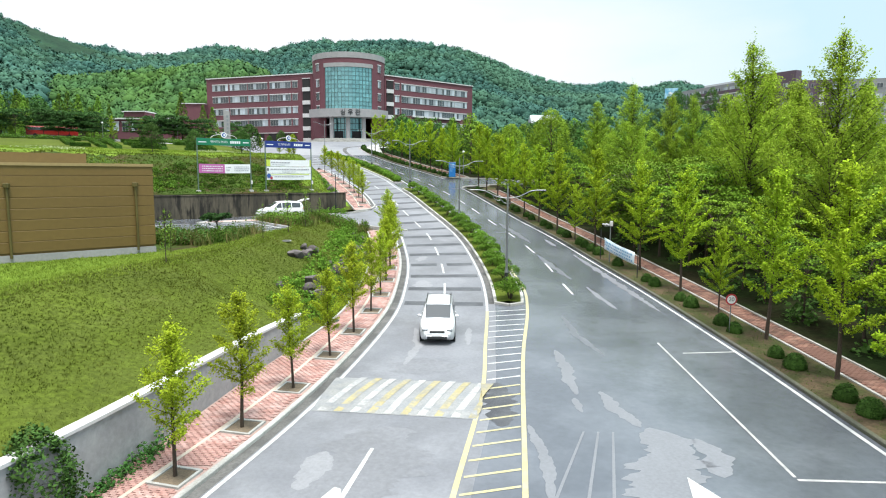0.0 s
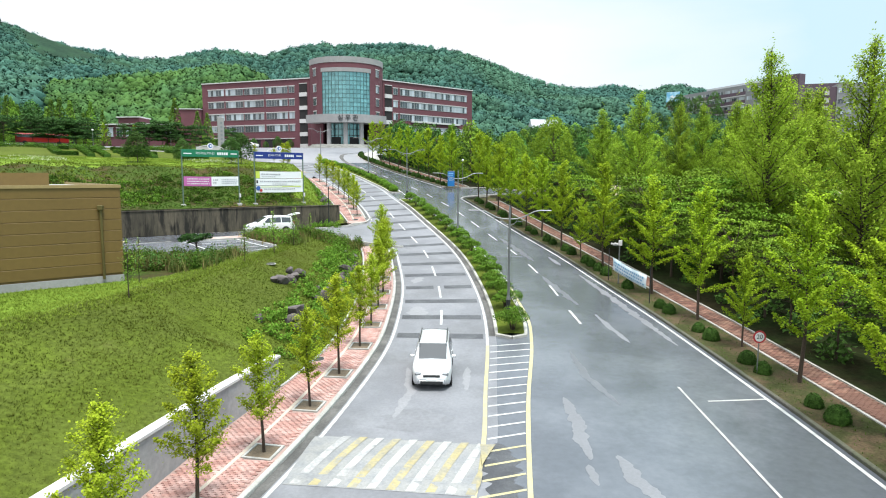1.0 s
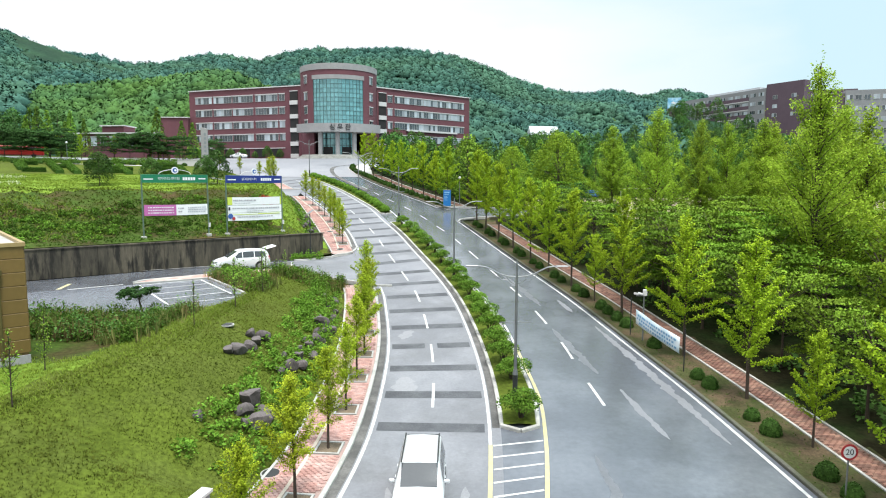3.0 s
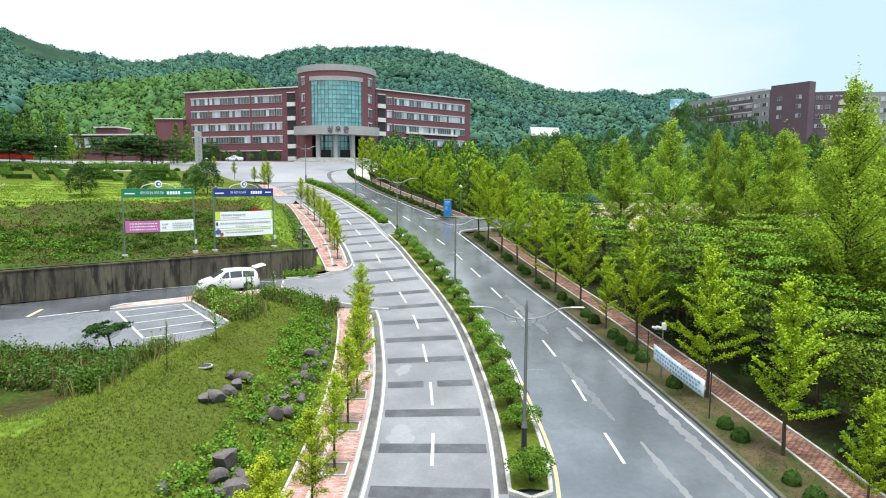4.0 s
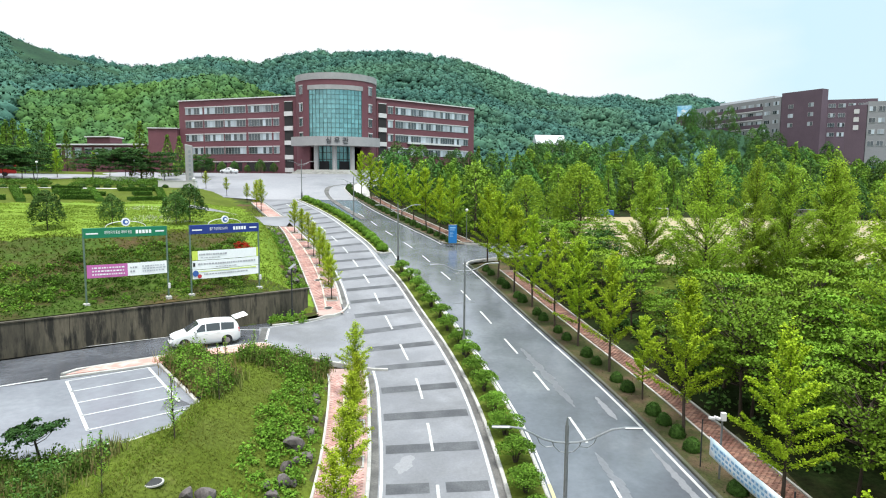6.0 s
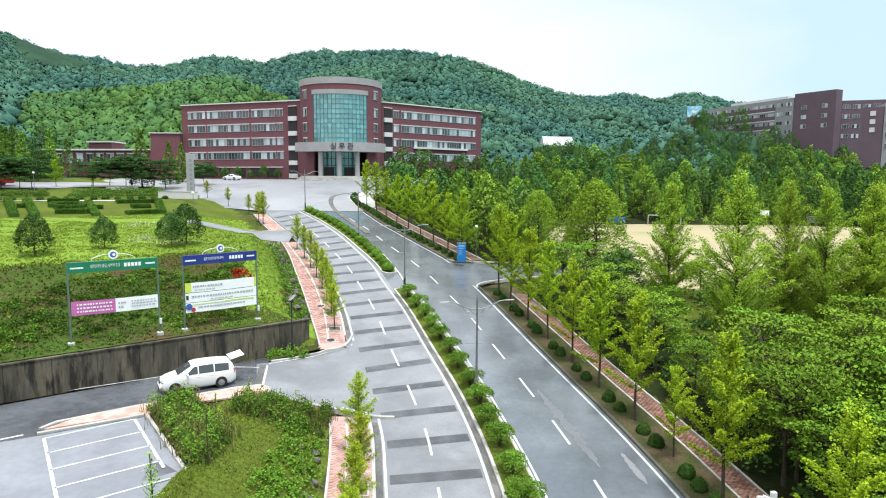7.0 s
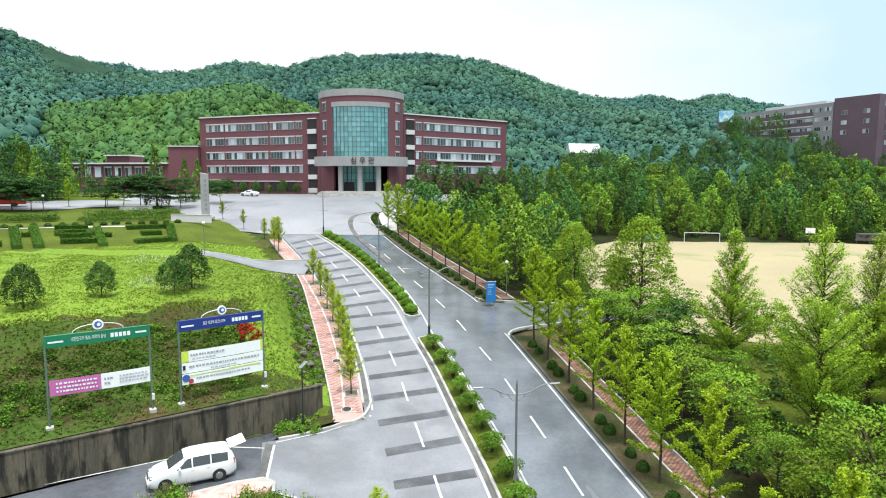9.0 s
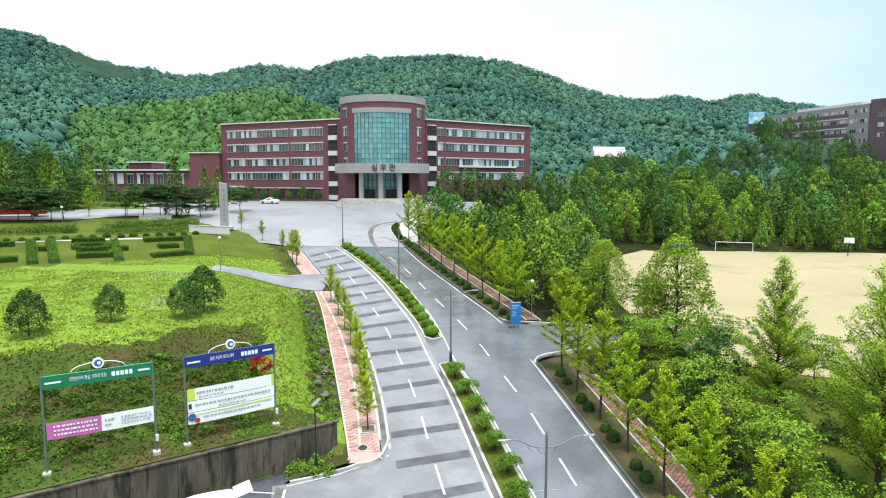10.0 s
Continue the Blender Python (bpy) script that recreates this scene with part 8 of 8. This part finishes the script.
for k_, (pts, w, h) in enumerate((([(-34, 78), (-16.8, 78.5), (-8, 78.5)], 5.5, 1.0), ([(-3.7, 79), (10.8, 80)], 6.0, 1.2), ([(-5.0, 73), (8.5, 71)], 4.0, 0.8))):
    shrub_mass(pts, w, h, 60 + k_)
g_ = np.random.default_rng(4)
for k in range(16):
    u_k = -19 + k * 1.75
    x, y = un(u_k, 67.6 - k * 0.18 + g_.uniform(-0.7, 0.7))
    garden_ball.plant(x, y, g_.uniform(0.6, 0.8))
sheet("garden_path", [un(-30, 64.9), un(-17, 65.0), un(-12, 64.3), un(-1, 63.0), un(6, 62.6), un(6, 63.4), un(-1, 63.8), un(-12, 65.1), un(-17, 65.8), un(-30, 65.7)],
                lambda x, y: floor_z(x, y) + 0.05, CONCRETE, "narrow pale garden path behind the hedges", "path", dz=0.0)

# ---- boulders in the bank ----
def boulder(seed):
    g = np.random.default_rng(seed)
    bm = bmesh.new()
    bmesh.ops.create_icosphere(bm, subdivisions=2, radius=0.5)
    k = g.normal(size=(9, 3))
    for v in bm.verts:
        c = np.array(v.co)
        for d in k:
            d = d / np.linalg.norm(d)
            over = c @ d - 0.27
            if over > 0:
                c = c - d * over * 0.95
        v.co = Vector(c + g.normal(0, 0.012, 3))
        v.co.z *= 0.75
    me_ = bpy.data.meshes.new("boulder")
    bm.to_mesh(me_)
    bm.free()
    me_.materials.append(ROCK)
    return me_


stones = [boulder(s) for s in range(6)]
g_ = np.random.default_rng(12)


def rock(x, y, s):
    o = tagged(new("boulder", stones[int(g_.integers(6))]), "grey-brown boulder half sunk in the grassy bank", "boulder", "boulders of the bank")
    o.matrix_basis = pose(x, y, floor_z(x, y) + 0.2 * s, g_.uniform(-15, 15), g_.uniform(-15, 15), g_.uniform(0, 360)) @ Matrix.Diagonal((s, s * g_.uniform(0.75, 1.2), s * g_.uniform(1.1, 1.5), 1))


for x, y, w in ((-10.29, 37.9, 0.75), (-9.98, 38.5, 1.05), (-9.75, 39.6, 0.9), (-9.7, 40.5, 0.75), (-9.68, 41.4, 1.0), (-10.16, 41.0, 0.7), (-7.8, 48.0, 1.25), (-7.65, 45.9, 0.85), (-6.95, 47.3, 0.85),
                (-7.46, 44.6, 0.8), (-7.56, 43.4, 0.75), (-7.0, 42.3, 0.85), (-7.63, 41.3, 0.85), (-7.72, 39.5, 1.0), (-7.2, 40.2, 0.8), (-7.34, 49.8, 0.7), (-7.8, 53.6, 0.6), (-7.5, 51.5, 0.55), (-8.1, 49.2, 0.5),
                (-7.1, 44.9, 0.6), (-7.9, 42.4, 0.55), (-7.4, 46.8, 0.6), (-7.9, 38.6, 0.7), (-8.2, 40.5, 0.55)):
    rock(x, y, w)
for x, y, w in ((-8.05, 34.4, 1.45), (-7.35, 34.1, 1.05), (-8.1, 33.5, 0.95), (-7.3, 33.2, 1.3), (-7.75, 32.7, 0.8), (-9.3, 31.6, 0.6)):
    rock(x, y, w)
for k in range(8):
    y = g_.uniform(40, 56)
    rock(float(SL(y)) - g_.uniform(0.7, 2.2), y, g_.uniform(0.3, 0.55))
for k in range(46):
    y = 75.5 + k * 0.6
    rock(float(SL(y)) - g_.uniform(0.5, 2.2), y, g_.uniform(0.4, 0.85))

# ---- manholes ----
mh0 = None
for x, y, z in ((-5.98, 30.2, float(R(30.2)) + 0.125), (-11.5, 41.0, floor_z(-11.5, 41.0) + 0.05), (-13.4, 79.5, float(R(79.5)) + 0.128), (-10.75, 71.3, float(R(71.3)) + 0.128)):
    tilt = math.degrees(math.atan(float(R(y + 1) - R(y - 1)) / 2)) if x != -11.5 else 0.0
    m = pose(x, y, z, tilt, 0, 0)
    if mh0 is None:
        mh0 = thing("manhole_cover", "round dark iron manhole cover in a pale ring", "manhole cover", group="manhole covers")
        part("ring", rod((0, 0, -0.05), (0, 0, 0.01), 0.4, n=24), mh0, material=CONCRETE)
        part("lid", rod((0, 0, 0.0), (0, 0, 0.02), 0.33, n=24), mh0, "dark iron lid", material=DARK_STEEL)
        mh0.matrix_basis = m
    else:
        copy_thing(mh0, m)


# ---- tree pits in the red pavement ----
pit_mesh = None
for y in (13.4, 16.8, 20.4, 24.4, 28.2, 32.3, 36.1, 40.0, 43.6, 47.4, 51.2, 55.0, 73.7, 77.4, 81.1, 84.9, 88.9, 92.8, 97.0, 101.5):
    x = float(LK(y)) - 1.42
    yaw = math.degrees(math.atan(-float(LK(y + 1) - LK(y - 1)) / 2))
    tilt = math.degrees(math.atan(float(R(y + 1) - R(y - 1)) / 2))
    pit = tagged(new("tree_pit"), "square tree pit with pale concrete rim in the pavement", "tree pit", "tree pits", "structure")
    pit.matrix_basis = pose(x, y, float(R(y)) + 0.1, 0, 0, yaw) @ pose(0, 0, 0, tilt, 0, 0)
    if pit_mesh is None:
        bm = box(1.1, 0.09, 0.12, (0, 0.5, 0.01))
        box(1.1, 0.09, 0.12, (0, -0.5, 0.01), bm=bm)
        box(0.09, 0.92, 0.12, (0.5, 0, 0.01), bm=bm)
        box(0.09, 0.92, 0.12, (-0.5, 0, 0.01), bm=bm)
        rim_ = bpy.data.meshes.new("rim")
        bm.to_mesh(rim_)
        bm.free()
        rim_.materials.append(CONCRETE)
        soil_ = mesh("soil", [(-0.46, -0.46, 0.035), (0.46, -0.46, 0.035), (0.46, 0.46, 0.035), (-0.46, 0.46, 0.035)], [(0, 1, 2, 3)], SOIL)
        pit_mesh = True
    part("rim", rim_, pit)
    part("soil", soil_, pit)


# ---- weeds, grass and undergrowth ----
def tufts(name, label, pts, mat, h0, h1, seed, blades=4, lean=0.5, wide=0.16):
    """Many small grass tufts: a few bent blades each."""
    g = np.random.default_rng(seed)
    pts = np.asarray(pts, float)
    n = len(pts)
    z = ground_z(pts[:, 0], pts[:, 1])
    base = np.stack([pts[:, 0], pts[:, 1], z - 0.02], 1)
    out = []
    for _ in range(blades):
        a = g.uniform(0, 6.28, n)
        h = g.uniform(h0, h1, n)
        d = np.stack([np.cos(a), np.sin(a), np.zeros(n)], 1)
        s = np.stack([-np.sin(a), np.cos(a), np.zeros(n)], 1) * (h * wide)[:, None]
        root = base + d * (h * 0.15)[:, None]
        tip = root + d * (h * lean * g.uniform(0.3, 1.2, n))[:, None] + np.array([0, 0, 1.0]) * h[:, None]
        out.append(np.stack([root - s, root + s, tip], 1))
    v = np.concatenate(out, 0).reshape(-1, 3)
    return tagged(new(name, quads(name, v, [mat], 3)), label, "grass", kind="stuff")


def sow(n, x0, x1, y0, y1, ok, seed):
    g = np.random.default_rng(seed)
    x, y = g.uniform(x0, x1, n), g.uniform(y0, y1, n)
    k = ok(x, y)
    return np.stack([x[k], y[k]], 1)


G_MOWN = material("mown grass blades", (0.064, 0.09, 0.011), 0.9, vary=0.2, scale=0.3, bump=0, spec=0.07, island=0.22, see=0.3, second=(0.088, 0.098, 0.016), coarse=0.45)
G_LUSH = material("lush meadow blades", (0.16, 0.23, 0.032), 0.9, vary=0.2, scale=0.25, bump=0, spec=0.07, island=0.13, see=0.35, second=(0.19, 0.252, 0.037), coarse=0.4)
lane_y = lambda x: np.interp(x, [-50, -38, -34, -30, -26], [101.6, 104.1, 105.8, 107.8, 109.0])
free = lambda x, y: ~built_over(x, y) & (np.abs(y - lane_y(x)) > 2.2)
tufts("bank_grass", "mown clumpy grass of the embankment", sow(60000, -17.5, -5.5, 7, 58, lambda x, y: free(x, y) & (x < SL(y) - 0.5) & (x > RIDGE(y) - 0.8), 1), G_MOWN, 0.04, 0.1, 2, 4, 1.1)
tufts("ridge_grass", "bright longer grass along the ridge", sow(60000, -30, -11, 12, 58, lambda x, y: free(x, y) & (x < RIDGE(y) + 0.6) & (x > RIDGE(y) - 2.2 - 12 * (y < 34)), 2), G_LUSH, 0.06, 0.15, 3, 3, 1.0)
tufts("slope_weeds", "rank weeds covering the planted slope", sow(50000, -60, -11, 40, 84, lambda x, y: (x < SL(y) - 6.3 - 1.2 * wavy(x, y, 2.2)) & (behind_wall(x, y) > 0.4) & (behind_wall(x, y) + 2.5 * wavy(x, y, 2.7, 4) < 9.5), 3), LEAF_WEED, 0.08, 0.2, 4, 3, 1.4, 0.35)
tufts("slope_turf", "dull rough grass on the upper planted slope", sow(34000, -60, -11, 40, 92, lambda x, y: (x < SL(y) - 5.8) & (behind_wall(x, y) > 6.5) & (behind_wall(x, y) < 15) & (wavy(x, y, 1.6, 7) > -0.55), 37), G_MOWN, 0.08, 0.2, 38, 3, 1.2, 0.3)
tufts("meadow_grass", "bright uncut meadow grass", sow(90000, -80, -14, 66, 128, lambda x, y: free(x, y) & (x < SL(y) - 0.5) & (behind_wall(x, y) > np.where(x > SL(y) - 6.8, 0.5, 13)) & (behind_wall(x, y) < 52), 4), G_LUSH, 0.07, 0.15, 5, 3, 1.0, 0.4)
tufts("meadow_flowers", "pale seed heads and small white flowers in drifts on the meadow", sow(9000, -70, -24, 70, 112, lambda x, y: free(x, y) & (behind_wall(x, y) > 19) & (behind_wall(x, y) < 46) & (wavy(x, y, 4.5, 6) > 0.42), 24), material("pale seed heads", (0.459, 0.488, 0.311), 0.9, vary=0.2, scale=0.5, bump=0, spec=0.15, island=0.2, see=0.3), 0.15, 0.34, 25, 2, 0.5, 0.2)
tufts("verge_grass", "thin grass of the verge", sow(16000, -10, 17, 8, 86, lambda x, y: (x > RK(y) + 0.5) & (x < RK(y) + 2.8), 5), LEAF_WEED, 0.05, 0.13, 6, 3, 0.8).location.z = 0.1


def undergrowth(name, label, pts, mat, size, leaf, per, seed, rise=0.6):
    g = np.random.default_rng(seed)
    out = []
    for x, y in pts:
        s = size * g.uniform(0.6, 1.3)
        v = g.normal(size=(per, 3))
        v /= np.linalg.norm(v, axis=1)[:, None]
        v[:, 2] = np.abs(v[:, 2])
        out.append(np.array([x, y, floor_z(x, y)]) + v * g.uniform(0.5, 1.05, (per, 1)) * np.array([s * 0.6, s * 0.6, s * rise * g.uniform(0.7, 1.5)]))
    return tagged(new(name, quads(name, leaf_cards(np.concatenate(out), leaf, g), [mat])), label, "undergrowth", kind="stuff")


edge_pts = sow(2400, -32, -12.4, 33, 46, lambda x, y: (x < RIDGE(y) - 1.6) & (y > 35.5 - (x + 13) * 0.3) & (y < lot_edge(x) - 0.5), 7)[:420]
REED = material("yellowish reeds and seed heads", (0.192, 0.211, 0.064), 0.85, vary=0.2, scale=0.5, bump=0, spec=0.07, island=0.35, see=0.3, second=(0.192, 0.128, 0.064), coarse=0.6)
undergrowth("lot_edge_weeds", "tall mixed weeds and shrubs between the bank and the lot", edge_pts[:300], LEAF_WEED, 0.85, 0.12, 120, 8, 0.9)
undergrowth("lot_edge_shrubs", "dark low shrubs beside the lot", edge_pts[300:360], LEAF_DARK, 1.0, 0.14, 150, 28, 0.8)
tufts("lot_edge_reeds", "yellowish reeds beside the lot", np.repeat(edge_pts[180:], 7, 0) + np.random.default_rng(4).normal(0, 0.35, (7 * len(edge_pts[180:]), 2)), REED, 0.4, 0.95, 29, 3, 0.35, 0.05)
undergrowth("red_weeds", "reddish dying weeds beside the lot", [(-18.6, 40.6), (-19.2, 40.9), (-18.9, 40.2), (-19.6, 40.4)], LEAF_RUST, 0.8, 0.12, 110, 30, 0.6)
wedge = sow(1500, -18.5, -11.6, 49, 61, lambda x, y: (y > 49.7 - (x + 12.8) * 1.28) & (y < 59.4) & (x < RIDGE(y) + 0.2) & (y < 53.4 - (x + 12.8) * 1.28), 9)[:170]
undergrowth("lot_corner_shrubs", "leafy shrubs on the wedge beside the lot", wedge[:60], LEAF_BUSH, 1.0, 0.15, 170, 10, 0.8)
undergrowth("lot_corner_weeds", "mixed weeds on the wedge beside the lot", wedge[60:], LEAF_WEED, 0.8, 0.13, 110, 31, 0.8)
tufts("lot_corner_reeds", "tall yellowish reeds beside the paved strip", np.repeat(wedge, 8, 0) + np.random.default_rng(5).normal(0, 0.4, (8 * len(wedge), 2)), REED, 0.35, 0.95, 32, 3, 0.4, 0.04)
lane_edge = sow(900, -13.8, -8.2, 56.3, 59.4, lambda x, y: y < 59.75 - (x + 6.5) * 0.12 - 0.4, 40)
undergrowth("lane_edge_shrubs", "bushy weeds and shrubs along the access lane", lane_edge[:46], LEAF_BUSH, 0.8, 0.13, 130, 41, 0.9)
undergrowth("lane_edge_weeds", "tall rank weeds along the access lane", lane_edge[46:100], LEAF_WEED, 0.75, 0.12, 100, 42, 0.9)
tufts("lane_edge_reeds", "yellowish reeds along the access lane", np.repeat(lane_edge[:90], 6, 0) + np.random.default_rng(6).normal(0, 0.35, (6 * len(lane_edge[:90]), 2)), REED, 0.35, 0.85, 43, 3, 0.4, 0.04)
undergrowth("rockery_plants", "low green plants among the boulders", sow(900, -11.5, -6, 29, 57, lambda x, y: (x < SL(y) - 0.5) & (x > SL(y) - 3.4), 11)[:240], LEAF_BUSH, 0.8, 0.15, 60, 12, 0.6)
undergrowth("slope_bushes", "clumps of shrubs on the planted slope", sow(2600, -50, -13, 45, 84, lambda x, y: (x < SL(y) - 6.3 - 1.2 * wavy(x, y, 2.2)) & (behind_wall(x, y) > 2.5) & (behind_wall(x, y) + 2.5 * wavy(x, y, 2.7, 4) < 9.5), 13)[:230], LEAF_WEED, 0.9, 0.17, 60, 14, 0.5)
undergrowth("slope_clumps", "bright leafy clumps on the planted slope", sow(2600, -50, -13, 45, 84, lambda x, y: (x < SL(y) - 6.3 - 1.2 * wavy(x, y, 2.2)) & (behind_wall(x, y) > 1.5) & (behind_wall(x, y) + 2.5 * wavy(x, y, 2.7, 4) < 9.5) & (wavy(x, y, 3.5, 8) > 0.0), 33)[:260], LEAF_BUSH, 0.75, 0.16, 60, 34, 0.5)
tufts("slope_grass", "bright grass in drifts on the planted slope", sow(26000, -60, -11, 40, 84, lambda x, y: (x < SL(y) - 0.4) & (behind_wall(x, y) > 0.4) & (behind_wall(x, y) < 14) & (wavy(x, y, 5.0, 9) > 0.1), 35), G_LUSH, 0.1, 0.24, 36, 3, 1.0, 0.25)
undergrowth("roadside_bank_plants", "creeping shrubs on the bank beside the pavement", sow(1200, -32, -12, 74, 112, lambda x, y: (x < SL(y) - 0.4) & (x > SL(y) - 2.6) & ((y < 103) | (y > 114)), 15)[:150], LEAF_BUSH, 0.75, 0.17, 60, 16, 0.5)
undergrowth("wood_understorey", "shaded shrubs under the trees", sow(3000, 2, 45, 6, 100, lambda x, y: (x > RK(y) + 5.6) & ~((y > 85) & (x < 14)), 17)[:330], LEAF_DARK, 1.5, 0.3, 70, 18, 0.7)
undergrowth("wall_foot_plants", "dark shrub growing at the foot of the near wall", [(float(SL(y)) + 0.3, y) for y in np.arange(9.5, 15.4, 0.45)], LEAF_DARK, 0.62, 0.11, 190, 19, 0.8)
young.plant(-9.75, 11.0, 0.62, float(R(11.6)) + 0.05, "dark leafy bush against the low wall")
undergrowth("wall_corner_plants", "shrubs in the corner bed by the wall end", sow(300, -15, -12.2, 68.2, 71.5, lambda x, y: behind_wall(x, y) < -0.35, 20)[:26], LEAF_BUSH, 0.75, 0.14, 110, 21, 0.8)
undergrowth("field_edge_shrubs", "pale shrubs along the field edge", sow(400, 16, 46, 75, 81.5, lambda x, y: free(x, y) & (y > 80 - (x - 16) * 0.12), 22)[:40], LEAF_WOOD, 1.3, 0.25, 70, 23, 0.8)


# ---- pavers ----
def paver_block(cx_, cy_, yaw, lx, ly, h=0.03, gap=0.012):
    c, s = math.cos(yaw), math.sin(yaw)
    z = float(R(cy_)) + 0.106
    sl = float(R(cy_ + 0.5) - R(cy_ - 0.5))
    out = []
    for dz in (0, h):
        for u, v in ((-1, -1), (1, -1), (1, 1), (-1, 1)):
            a, b = u * (lx - gap) / 2, v * (ly - gap) / 2
            x, y = c * a - s * b, s * a + c * b
            out.append((cx_ + x, cy_ + y, z + dz + sl * y))
    return out


PFACE = np.array([(4, 5, 6, 7), (0, 1, 5, 4), (1, 2, 6, 5), (2, 3, 7, 6), (3, 0, 4, 7)])
wells = [(float(LK(y)) - 1.42, y) for y in (13.4, 16.8, 20.4, 24.4, 28.2, 32.3, 36.1, 40.0, 43.6, 47.4, 51.2, 55.0, 73.7, 77.4, 81.1, 84.9, 88.9, 92.8, 97.0, 101.5)]


def lay(owner, fa, fb, y0, y1, lx, ly, mat, near=None, gaps=True, name="paver"):
    """Pavers in running bond along a pavement; those in the near stretch are pieces of their own."""
    vs, fs, k, singles = [], [], 0, 0
    shared = None
    y, row = y0, 0
    while y < y1:
        slope = float(fa(y + 0.5) - fa(y - 0.5))
        yaw = -math.atan(slope)
        a, b = float(fa(y)), float(fb(y))
        x = a + lx / 2 + (lx / 2 if row % 2 else 0)
        while x < b - lx / 2 + 0.02:
            yy = y
            if not (gaps and any(abs(x - wx) < 0.62 and abs(yy - wy) < 0.64 for wx, wy in wells)):
                if near and near[0] < y < near[1] and singles < 290:
                    if shared is None:
                        blk = np.array(paver_block(0, 0, 0, lx, ly))
                        blk[:, 2] = np.repeat([0, 0.03], 4)
                        shared = mesh(name, blk, [tuple(f_) for f_ in PFACE], mat)
                    sl = math.degrees(math.atan(float(R(y + 0.5) - R(y - 0.5))))
                    part(name, shared, owner, m=pose(x, yy, float(R(yy)) + 0.106 + rng.uniform(-0.003, 0.003), 0, 0, math.degrees(yaw)) @ pose(0, 0, 0, sl, 0, 0))
                    singles += 1
                else:
                    vs += paver_block(x, yy, yaw, lx, ly)
                    fs.append(PFACE + k * 8)
                    k += 1
            x += lx
        y += ly / math.cos(yaw) * 1.0
        row += 1
    me_ = mesh(name + "s", vs, np.concatenate(fs).tolist(), mat)
    o = part("paving", me_, owner)
    o["kind"] = "stuff"


lay(pave_1, off(SL, 0.1), off(LK, -0.76), 10, 58.0, 0.24, 0.12, PAVER, (12.6, 15.2))
lay(pave_7, off(SL, 0.1), off(LK, -0.76), 112.8, 124.6, 0.4, 0.2, PAVER)
lay(pave_2, off(SL, 0.1), off(LK, -0.76), 71, 105.2, 0.4, 0.2, PAVER)
lay(pave_3, off(RK, 2.98), off(RK, 4.33), 13, 83, 0.28, 0.14, PAVER_DARK, (22, 26.5), False)
lay(pave_4, off(RK, 2.98), off(RK, 4.33), 98, 131, 0.4, 0.2, PAVER_DARK, None, False)
for owner, y0, y1 in ((pave_1, 8, 58), (pave_2, 71, 105)):
    part("guide_strip", sweep("guide_strip", along(off(LK, -2.08), y0, y1, 0.8, 0.14), [(-0.07, -0.02), (-0.07, 0.006), (0.07, 0.006), (0.07, -0.02)], PAVER_PALE), owner, "pale line of pavers")
